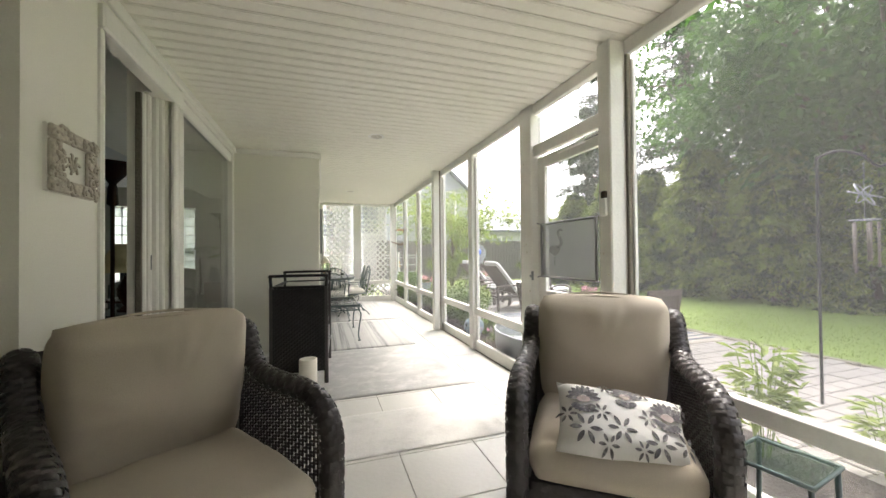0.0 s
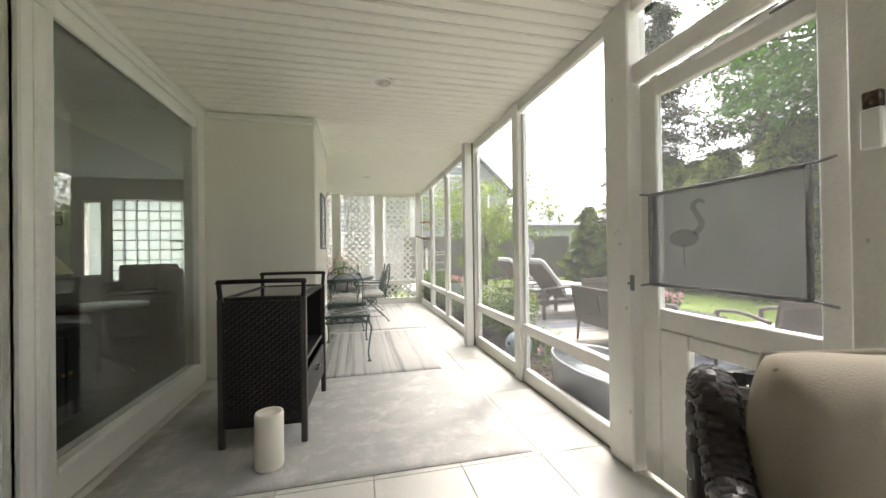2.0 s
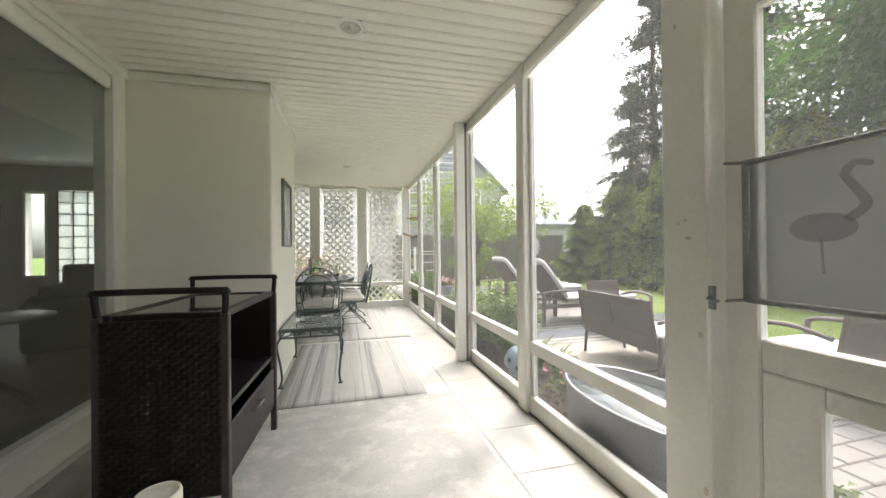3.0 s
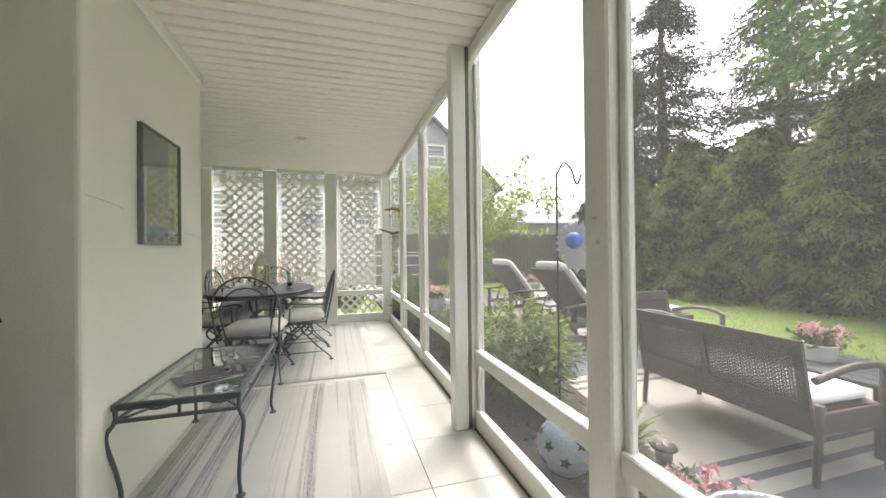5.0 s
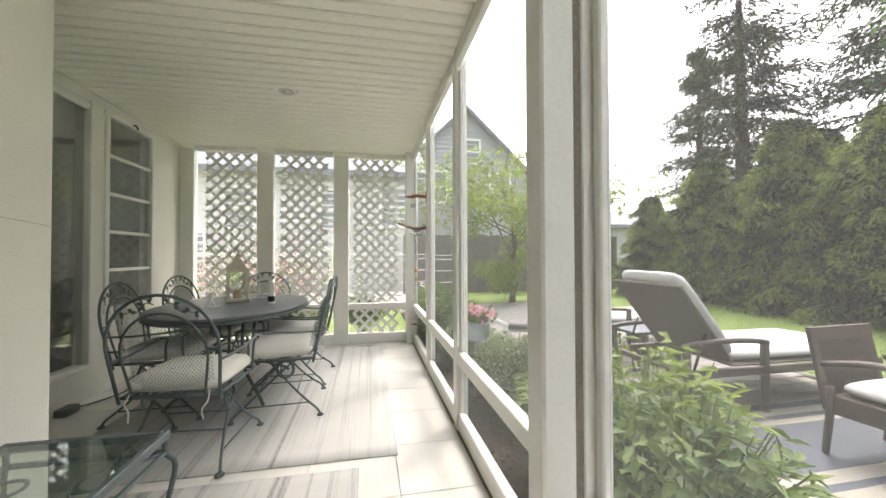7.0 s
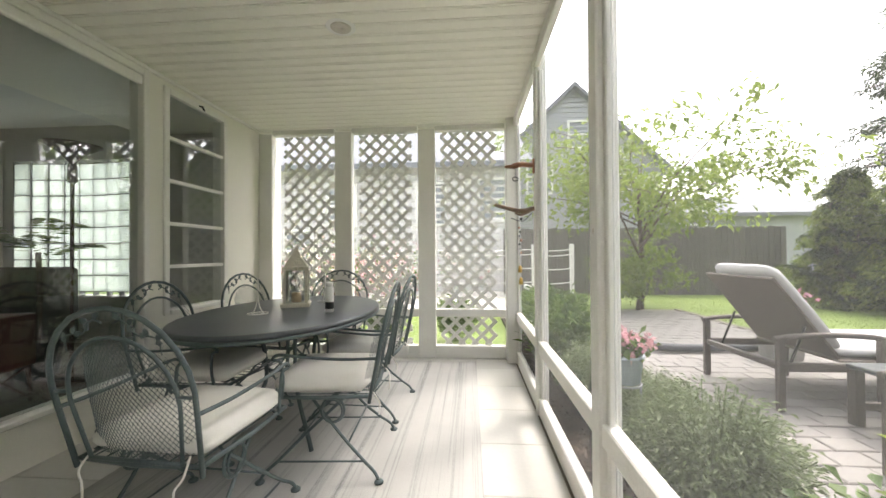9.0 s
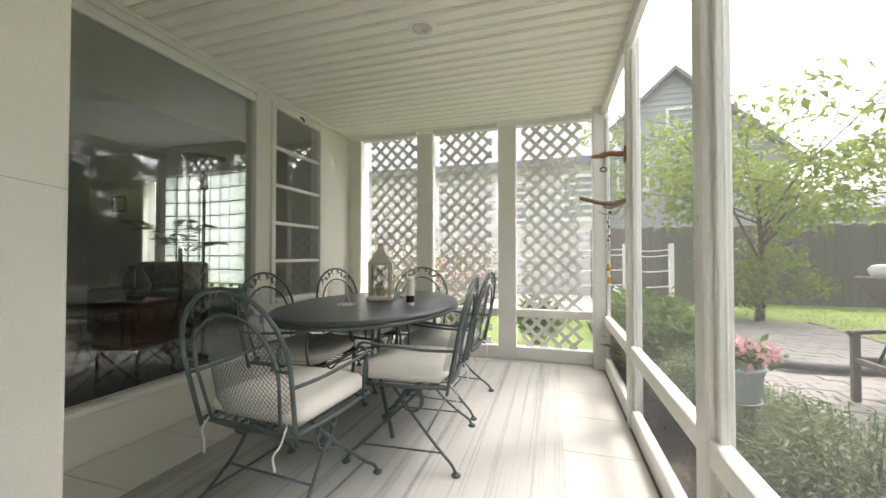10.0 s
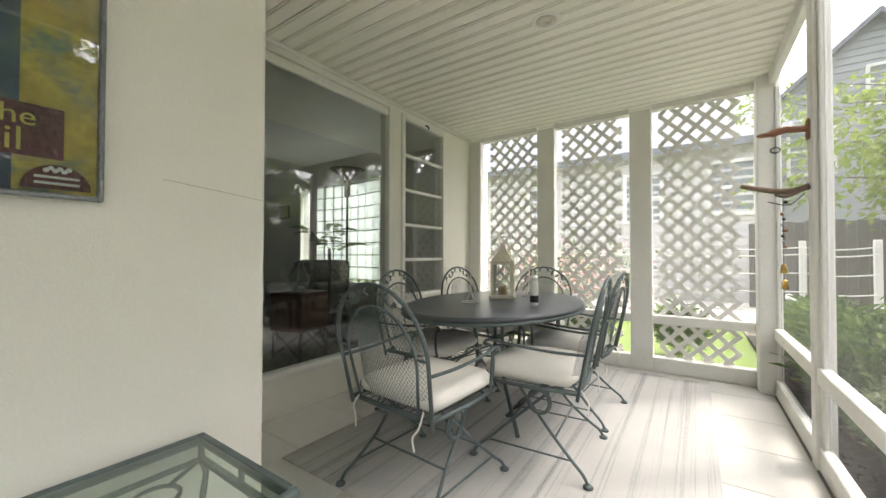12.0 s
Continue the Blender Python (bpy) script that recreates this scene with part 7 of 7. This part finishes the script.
def bush_mesh(seed, r, h, n, size, material, aspect=0.5, upright=0.2, stemstep=3):
    rng = np.random.default_rng(seed)
    C, O = [], []
    bm = bmnew()
    for k in range(n):
        a = rng.uniform(0, 6.283)
        q = math.sqrt(rng.uniform(0.02, 1))
        tip = np.array([math.cos(a) * r * q, math.sin(a) * r * q, h * (0.45 + 0.6 * math.sqrt(max(0, 1 - q * q)) * rng.uniform(0.6, 1.05))])
        base = np.array([tip[0] * 0.2, tip[1] * 0.2, 0])
        pts = [tuple(base), tuple(base * 0.4 + tip * 0.6 + np.array([0, 0, 0.06])), tuple(tip)]
        if k % stemstep == 0:
            tube(bm, pts, 0.0028, 4, False)
        for j in range(9):
            t = rng.uniform(0.35, 1.0)
            C.append(base + (tip - base) * t)
            O.append(np.array([math.cos(a) + rng.normal() * 0.8, math.sin(a) + rng.normal() * 0.8, upright + rng.normal() * 0.4]))
    lv = leaves("foliage", np.array(C) + rng.normal(size=(len(C), 3)) * 0.02, np.array(O), size, size * aspect, material, rng, 0.2, 0.15, flat=0.8)
    return lv, meshof("stems", bm, material)


b1, s1 = bush_mesh(31, 0.42, 0.68, 210, 0.072, M_bush)
plant("leafy_bush", "leafy green bush growing in the flower bed", (2.36, 6.02, GZ), b1, s1, "bushes along the porch")
plant("leafy_bush", "leafy green bush growing in the flower bed", (2.36, 6.70, GZ), b1, s1, "bushes along the porch").scale = (0.9, 0.9, 0.85)
b1b, s1b = bush_mesh(35, 0.50, 0.80, 150, 0.078, M_lime, 0.4, 0.4)
plant("lime_bush", "airy lime tipped shrub in the flower bed", (2.48, 6.40, GZ), b1b, s1b)
b2, s2 = bush_mesh(32, 0.42, 0.62, 1300, 0.04, M_sage, 0.34, 0.3, 9)
plant("sage_bush", "feathery silver green bush by the screen", (2.36, 7.50, GZ), b2, s2, "feathery bushes").scale = (0.78, 0.9, 0.95)
plant("sage_bush", "feathery silver green bush by the screen", (2.42, 8.10, GZ), b2, s2, "feathery bushes").scale = (0.6, 0.7, 0.75)
plant("sage_bush", "feathery silver green bush by the screen", (2.28, 8.55, GZ), b2, s2, "feathery bushes").scale = (0.75, 0.75, 0.85)
b3, s3 = bush_mesh(33, 0.25, 0.28, 200, 0.045, M_sage, 0.45, 0.4)
plant("low_shrub", "low grey green mound plant beside the door path", (2.32, 3.17, GZ), b3, s3)
b4, s4 = bush_mesh(34, 0.42, 0.75, 230, 0.13, M_bush, 0.22, 1.2)
for x, y, s in ((2.25, 9.25, 0.9), (2.30, 9.95, 1.0), (2.25, 10.6, 0.9), (1.2, 10.75, 0.75), (0.2, 10.9, 0.6), (-0.5, 10.8, 0.55)):
    plant("garden_perennial", "upright green perennial with narrow leaves", (x, y, GZ), b4, s4, "perennials outside the lattice").scale = (s, s, s)


def blades(seed, n, h, w, material, spread):
    rng = np.random.default_rng(seed)
    V, F = [], []
    for k in range(n):
        a = rng.uniform(0, 6.283)
        out = np.array([math.cos(a), math.sin(a), 0])
        side = np.array([-out[1], out[0], 0])
        hh = h * rng.uniform(0.55, 1.1)
        arch = rng.uniform(0.25, 0.9) * hh
        b = out * rng.uniform(0, spread)
        n0 = len(V)
        for s in range(6):
            t = s / 5
            p = b + out * arch * t * t + np.array([0, 0, hh * (t - 0.32 * t ** 3)])
            ww = w * (math.sin(math.pi * min(1, 0.12 + t * 0.88)) + 0.05)
            V += [tuple(p - side * ww), tuple(p + np.array([0, 0, -ww * 0.4])), tuple(p + side * ww)]
        for s in range(5):
            q = n0 + 3 * s
            F += [(q, q + 1, q + 4, q + 3), (q + 1, q + 2, q + 5, q + 4)]
    me = bpy.data.meshes.new("foliage")
    me.from_pydata(V, [], F)
    me.polygons.foreach_set("use_smooth", [True] * len(F))
    me.materials.append(material)
    return me


bl = blades(5, 34, 0.46, 0.016, M_bush, 0.06)
for x, y, s in ((2.36, 5.30, 1.0), (2.52, 5.20, 0.8), (2.25, 7.15, 0.8), (2.2, 9.5, 1.1)):
    plant("strap_leaf_plant", "clump of long green strap leaves", (x, y, GZ), bl, None, "strap leaf plants").scale = (s, s, s)
b5, s5 = bush_mesh(36, 0.16, 0.74, 28, 0.11, M_lime, 0.30, 0.25)
plant("lime_perennial", "tall lime green leafy perennial on thin stems", (2.48, 1.72, GZ), b5, s5, "lime perennials")
plant("lime_perennial", "tall lime green leafy perennial on thin stems", (2.85, 1.35, GZ), b5, s5, "lime perennials").scale = (0.9, 0.9, 0.62)
plant("lime_perennial", "tall lime green leafy perennial on thin stems", (2.60, 0.95, GZ), b5, s5, "lime perennials").scale = (1, 1, 0.75)


def flowers(seed, r, h, n, z0):
    rng = np.random.default_rng(seed)
    P = rng.normal(size=(n, 3)) * np.array([r, r, h]) * 0.5 + np.array([0, 0, z0])
    P = np.repeat(P, 7, axis=0) + rng.normal(size=(n * 7, 3)) * 0.006
    D = rng.normal(size=P.shape) + np.array([0, 0, 0.6])
    return leaves("flowers", P, D, 0.03, 0.026, M_pink, rng)


def flower_pot(label, loc, r, h, material, seed, scale=1.0):
    t = thing("flower_pot", label, "plant pot", loc)
    bm = bmnew()
    lathe(bm, [(r * 0.78, 0.0), (r * 0.82, 0.004), (r, h * 0.9), (r * 1.06, h * 0.91), (r * 1.06, h), (r * 0.95, h), (r * 0.93, h * 0.88), (0.01, h * 0.87)], 26)
    part("pot", bm, material, t)
    rng = np.random.default_rng(seed)
    n = 260
    P = rng.normal(size=(n, 3)) * np.array([r * 0.5, r * 0.5, 0.03]) + np.array([0, 0, h + 0.03])
    D = rng.normal(size=(n, 3)) + np.array([0, 0, 0.8])
    child("foliage", leaves("foliage", P, D, 0.05, 0.03, M_bush, rng), t)
    child("flowers", flowers(seed + 1, r * 1.25, 0.07, 60, h + 0.07), t)
    return t


flower_pot("white oval pot of pink flowers on the garden table", (4.14, 5.20, GZ + 0.418), 0.10, 0.11, M_plasticw, 41)
flower_pot("large grey pot of pink geraniums near the lounger", (4.73, 10.15, GZ), 0.22, 0.55, mat("grey_stone_pot", (0.45, 0.44, 0.42), 0.8), 43)
pst = thing("plant_stand", "thin metal plant stand in the bed", "stand", (2.20, 7.95, GZ))
bm = bmnew()
tube(bm, [(0.09 * math.cos(t), 0.09 * math.sin(t), 0.45) for t in (2 * math.pi * q / 18 for q in range(18))], 0.006, 6, False, None, True)
part("ring", bm, M_galv, pst)
for k in range(3):
    a = k * 2.094
    bm = bmnew()
    tube(bm, [(0.09 * math.cos(a), 0.09 * math.sin(a), 0.45), (0.11 * math.cos(a), 0.11 * math.sin(a), 0.0)], 0.006, 6)
    part("leg", bm, M_galv, pst)
flower_pot("pale blue planter of pink flowers on a stand", (2.20, 7.95, GZ + 0.456), 0.10, 0.15, mat("pale_blue_enamel", (0.42, 0.50, 0.54), 0.4), 45)
t = thing("flower_clump", "low clump of pink flowers in the bed", "plant", (2.42, 4.70, GZ + 0.02))
rng_ = np.random.default_rng(7)
P = rng_.normal(size=(240, 3)) * np.array([0.12, 0.16, 0.03]) + np.array([0, 0, 0.07])
child("foliage", leaves("foliage", P, rng_.normal(size=(240, 3)) + np.array([0, 0, 0.8]), 0.06, 0.03, M_bush, rng_), t)
child("flowers", flowers(48, 0.26, 0.05, 40, 0.12), t)

# white rope fence, pipe and soft hose in the far bed
rf = thing("rope_fence", "low white post and rope fence behind the lattice", "fence", (0, 11.9, GZ))
for x in (-3.0, -1.2, 0.6, 2.4, 3.0):
    bm = bmnew()
    box(bm, x - 0.03, -0.03, 0, x + 0.03, 0.03, 1.28, bev=0.006)
    part("post", bm, M_trim, rf)
for z in (0.45, 0.68, 0.9, 1.12, 1.2):
    bm = bmnew()
    pts = []
    for a, b in ((-3.0, -1.2), (-1.2, 0.6), (0.6, 2.4), (2.4, 3.0)):
        for k in range(6):
            q = k / 6
            pts.append((a + (b - a) * q, -0.035, z - 0.03 * math.sin(math.pi * q)))
    pts.append((3.0, -0.035, z))
    tube(bm, pts, 0.008, 5)
    part("rope", bm, M_trim, rf)
bm = bmnew()
tube(bm, [(2.2, 11.5, 0.62), (2.8, 10.95, 0.33), (3.42, 10.36, 0.03)], 0.035, 10)
solid("drain_pipe", bm, M_plasticw, "white sloping drain pipe ending on the patio", "pipe")
bm = bmnew()
tube(bm, smooth([(3.42, 10.36, 0.03), (3.6, 10.28, 0.03), (3.9, 10.3, 0.02), (4.4, 10.36, 0.02), (5.1, 10.40, 0.02)], 6), 0.05, 8, True, 0.04)
solid("drain_hose", bm, mat("dark_grey_hose", (0.08, 0.085, 0.095), 0.6, var=0.2), "flat dark drain hose lying on the pavers", "hose")

# ---------- living room furniture behind the glass ----------
M_grey = mat("grey_upholstery", (0.11, 0.115, 0.105), 0.9, var=0.12, scale=6)
M_dwood = mat("dark_mahogany", (0.05, 0.022, 0.016), 0.25, var=0.25, scale=5, stretch=(1, 6, 1))


def torchiere(label, loc, h):
    t = thing("floor_lamp", label, "floor lamp", loc, 0, "torchiere lamps")
    bm = bmnew()
    lathe(bm, [(0.13, 0), (0.13, 0.015), (0.03, 0.03), (0.014, 0.06), (0.013, h - 0.32), (0.035, h - 0.30), (0.03, h - 0.18), (0.02, h - 0.14)], 20)
    part("stem", bm, M_dwood, t)
    bm = bmnew()
    lathe(bm, [(0.02, h - 0.15), (0.05, h - 0.11), (0.10, h - 0.05), (0.195, h), (0.185, h - 0.004), (0.05, h - 0.09), (0.01, h - 0.12)], 28)
    part("bowl", bm, M_dwood, t, "dark uplight bowl")
    return t


torchiere("dark bronze torchiere floor lamp by the sliding door", (-1.45, 3.68, IF), 1.79)
torchiere("dark bronze torchiere floor lamp behind the window", (-1.87, 8.69, IF), 1.93)


def lounge_chair(label, loc, rz, w):
    c = thing("upholstered_armchair", label, "armchair", loc, rz, "grey living room seats")
    for nm, b in (("seat", (-w / 2 + 0.12, -0.36, 0.12, w / 2 - 0.12, 0.24, 0.44)), ("backrest", (-w / 2 + 0.05, 0.2, 0.12, w / 2 - 0.05, 0.42, 0.90)), ("arm", (-w / 2, -0.36, 0.08, -w / 2 + 0.14, 0.36, 0.60)), ("arm", (w / 2 - 0.14, -0.36, 0.08, w / 2, 0.36, 0.60))):
        bm = bmnew()
        box(bm, *b, bev=0.06, seg=3)
        part(nm, bm, M_grey, c)
    for sx in (-1, 1):
        for sy in (-1, 1):
            bm = bmnew()
            tube(bm, [(sx * (w / 2 - 0.08), sy * 0.3, 0), (sx * (w / 2 - 0.08), sy * 0.3, 0.1)], 0.02, 6)
            part("leg", bm, M_dwood, c)
    return c


lounge_chair("grey upholstered armchair in the living room", (-2.35, 7.1, IF), -60, 0.85)
lounge_chair("grey upholstered sofa in front of the glass blocks", (-3.35, 9.25, IF), 10, 1.0)
lounge_chair("grey upholstered armchair near the sliding door", (-2.1, 3.6, IF), 140, 0.8)
rt = thing("round_table", "round polished dark wood table with pedestal", "table", (-1.85, 5.35, IF))
bm = bmnew()
lathe(bm, [(0.36, 0.60), (0.38, 0.605), (0.38, 0.625), (0.01, 0.63)], 36)
part("tabletop", bm, M_dwood, rt)
bm = bmnew()
lathe(bm, [(0.05, 0.04), (0.035, 0.15), (0.05, 0.3), (0.03, 0.5), (0.08, 0.6)], 16)
part("pedestal", bm, M_dwood, rt)
for k in range(3):
    a = k * 2.094
    bm = bmnew()
    tube(bm, [(0.03 * math.cos(a), 0.03 * math.sin(a), 0.2), (0.2 * math.cos(a), 0.2 * math.sin(a), 0.1), (0.3 * math.cos(a), 0.3 * math.sin(a), 0.015)], 0.022, 6)
    part("foot", bm, M_dwood, rt)
cb = thing("lamp_cabinet", "black lacquered low cabinet under the lamp", "cabinet", (-1.55, 4.15, IF))
bm = bmnew()
box(bm, -0.22, -0.28, 0.05, 0.22, 0.28, 0.62, bev=0.01)
part("body", bm, M_black, cb)
for sy in (-1, 1):
    bm = bmnew()
    box(bm, 0.22, sy * 0.14 - 0.13, 0.08, 0.235, sy * 0.14 + 0.13, 0.58, bev=0.005)
    dd = part("door", bm, M_black, cb)
    bm = bmnew()
    lathe(bm, [(0.008, 0), (0.012, 0.008), (0.004, 0.014)], 10)
    bmesh.ops.transform(bm, matrix=Matrix.Translation((0.235, sy * 0.03, 0.35)) @ pose(0, 0, 0, 0, 90, 0), verts=bm.verts)
    part("knob", bm, M_brass, dd)
tl = thing("table_lamp", "table lamp with a cream pleated shade on the cabinet", "lamp", (-1.55, 4.15, IF + 0.62))
bm = bmnew()
lathe(bm, [(0.07, 0), (0.075, 0.02), (0.03, 0.05), (0.07, 0.14), (0.075, 0.2), (0.03, 0.28), (0.012, 0.33), (0.012, 0.40)], 20)
part("base", bm, M_dwood, tl)
bm = bmnew()
lathe(bm, [(0.24, 0.34), (0.15, 0.47), (0.09, 0.58), (0.088, 0.575), (0.148, 0.467), (0.236, 0.342)], 32)
part("shade", bm, mat("cream_lampshade", (0.66, 0.58, 0.36), 0.85, var=0.06), tl, "cream pleated fabric shade")
mc = thing("mahogany_cabinet", "small dark mahogany cabinet in the living room", "cabinet", (-1.82, 8.07, IF), 15)
bm = bmnew()
box(bm, -0.18, -0.2, 0.26, 0.18, 0.2, 0.62, bev=0.008)
part("body", bm, mat("red_mahogany", (0.13, 0.045, 0.028), 0.3, var=0.3, scale=5, stretch=(1, 6, 1)), mc)
for sy in (-1, 1):
    bm = bmnew()
    tube(bm, [(-0.15, sy * 0.17, 0.25), (0.16, sy * 0.18, 0.02)], 0.010, 6)
    tube(bm, [(0.15, sy * 0.17, 0.25), (-0.16, sy * 0.18, 0.02)], 0.010, 6)
    part("cross_brace", bm, M_dwood, mc)
for sx in (-1, 1):
    for sy in (-1, 1):
        bm = bmnew()
        tube(bm, [(sx * 0.15, sy * 0.17, 0.26), (sx * 0.16, sy * 0.18, 0)], 0.018, 6, True, 0.01)
        part("leg", bm, M_dwood, mc)
vz = thing("vase", "dark round ceramic vase on the mahogany cabinet", "vase", (-1.83, 8.06, IF + 0.62))
bm = bmnew()
lathe(bm, [(0.05, 0), (0.09, 0.06), (0.10, 0.13), (0.06, 0.22), (0.04, 0.25), (0.05, 0.28), (0.03, 0.27)], 20)
part("body", bm, M_black, vz)
pp = thing("potted_palm", "potted palm with arching leaves by the glass blocks", "plant", (-2.25, 8.75, IF))
bm = bmnew()
lathe(bm, [(0.10, 0), (0.13, 0.02), (0.16, 0.3), (0.17, 0.31), (0.15, 0.30), (0.01, 0.28)], 20)
part("pot", bm, M_black, pp)
bm = bmnew()
tube(bm, [(0, 0, 0.28), (0.02, 0, 0.7), (0, 0, 1.05)], 0.02, 6)
part("stem", bm, M_bark, pp)
rng_ = np.random.default_rng(12)
C, D = [], []
for k in range(8):
    a = k * 0.785 + rng_.uniform(-0.25, 0.25)
    reach_, rise_ = rng_.uniform(0.28, 0.52), rng_.uniform(0.15, 0.55)
    for j in range(11):
        q = 0.25 + 0.75 * j / 10
        p = np.array([math.cos(a) * reach_ * q, math.sin(a) * reach_ * q, 0.95 + rise_ * (1.7 * q - q * q)])
        for s in (-1, 1):
            C.append(p)
            D.append(np.array([math.cos(a) * 0.9 - math.sin(a) * s, math.sin(a) * 0.9 + math.cos(a) * s, 0.25 - 0.6 * q]))
child("fronds", leaves("fronds", np.array(C), np.array(D), 0.13, 0.026, M_bush, rng_), pp)
pf = thing("small_picture", "small dark framed picture on the living room wall", "picture", (-5.25, 10.08, 1.90))
bm = bmnew()
for a in ((-0.16, -0.13, -0.13, 0.13), (0.13, -0.13, 0.16, 0.13), (-0.13, -0.13, 0.13, -0.10), (-0.13, 0.10, 0.13, 0.13)):
    box(bm, a[0], -0.02, a[1], a[2], 0.018, a[3])
part("frame", bm, M_black, pf)
bm = bmnew()
box(bm, -0.13, -0.004, -0.10, 0.13, 0.0, 0.10)
part("print", bm, pmat2("brown_landscape_print", (0.30, 0.24, 0.15), (0.10, 0.12, 0.09), 9), pf)

# ---------- patio pavers ----------
bm = bmnew()
box(bm, -0.112, -0.075, -0.05, 0.112, 0.075, 0.0, bev=0.008)
me_pav = meshof("paver", bm, M_paver)
pb = bpy.data.objects["patio_bed"]
rp = random.Random(5)
restV, restF = [], []
bed = [(1.93, 4.3), (2.62, 4.3), (2.72, 5.2), (2.95, 6.4), (3.05, 7.3), (2.85, 8.3), (2.55, 9.0), (2.35, 12.4), (1.93, 12.4)]
cube = [(-0.112, -0.075), (0.112, -0.075), (0.112, 0.075), (-0.112, 0.075)]
count = 0
ny = int((13.55 + 1.0) / 0.157)
for j in range(ny):
    yy = -1.0 + j * 0.157
    for i in range(16):
        xx = 1.98 + 0.112 + i * 0.231 + (0.115 if j % 2 else 0)
        if xx > 5.36 or (yy > 4.2 and yy < 12.4 and xx < 2.3) or (0.2 < yy < 2.0 and xx < 2.65):
            continue
        if 2.75 < xx < 5.25 and 3.9 < yy < 7.25:
            continue
        rz = rp.uniform(-0.02, 0.02)
        dz = rp.uniform(-0.004, 0.003)
        if 1.0 < yy < 3.85 and xx < 4.9 and count < 298:
            o = child("paver", me_pav, pb, (xx, yy, GZ + dz), (0, 0, rz))
            count += 1
        else:
            n0 = len(restV)
            for z, s in ((GZ - 0.03, 1.0), (GZ + dz - 0.006, 1.0), (GZ + dz, 0.93)):
                for cx, cy in cube:
                    restV.append((xx + cx * s - cy * rz, yy + cy * s + cx * rz, z))
            for k in range(2):
                for q in range(4):
                    a, b = n0 + 4 * k + q, n0 + 4 * k + (q + 1) % 4
                    restF.append((a, b, b + 4, a + 4))
            restF.append((n0 + 8, n0 + 9, n0 + 10, n0 + 11))
me = bpy.data.meshes.new("pavers")
me.from_pydata(restV, [], restF)
me.materials.append(M_paver)
pv = new("pavers", me)
pv.parent = pb
tagged(pv, "tumbled beige concrete pavers", kind="stuff")

# lawn blades near the patio
rg = np.random.default_rng(3)
n = 40000
gx = 5.45 + rg.beta(1.0, 1.8, n) * 5.0
gy = rg.uniform(-3, 16, n)
P = np.stack([gx, gy, np.full(n, GZ - 0.04)], 1)
D = rg.normal(size=(n, 3)) * 0.7 + np.array([0, 0, 0.55])
gr = new("lawn_grass", leaves("lawn_grass", P, D, 0.036, 0.009, M_grassb, rg, 0.0, 0.1, 0.8))
tagged(gr, "short mown grass blades of the lawn", "grass", kind="stuff")

# ---------- floor tiles last ----------
for yy in ys:
    for xx in xs:
        if xx + 0.472 < LW - 0.05 and yy > 1.8:
            continue
        t = child("tile", me_tile, fl, (xx + 0.236, yy + 0.236, 0.0))
        if xx + 0.47 > RW:
            t.scale.x = (RW - xx) / 0.472
            t.location.x = (xx + RW) / 2
        if yy + 0.47 > EY:
            t.scale.y = (EY - yy) / 0.4725
            t.location.y = (yy + EY) / 2
        if xx < LW and yy > 1.8:
            t.scale.x = (xx + 0.472 - LW) / 0.472
            t.location.x = (xx + 0.472 + LW) / 2
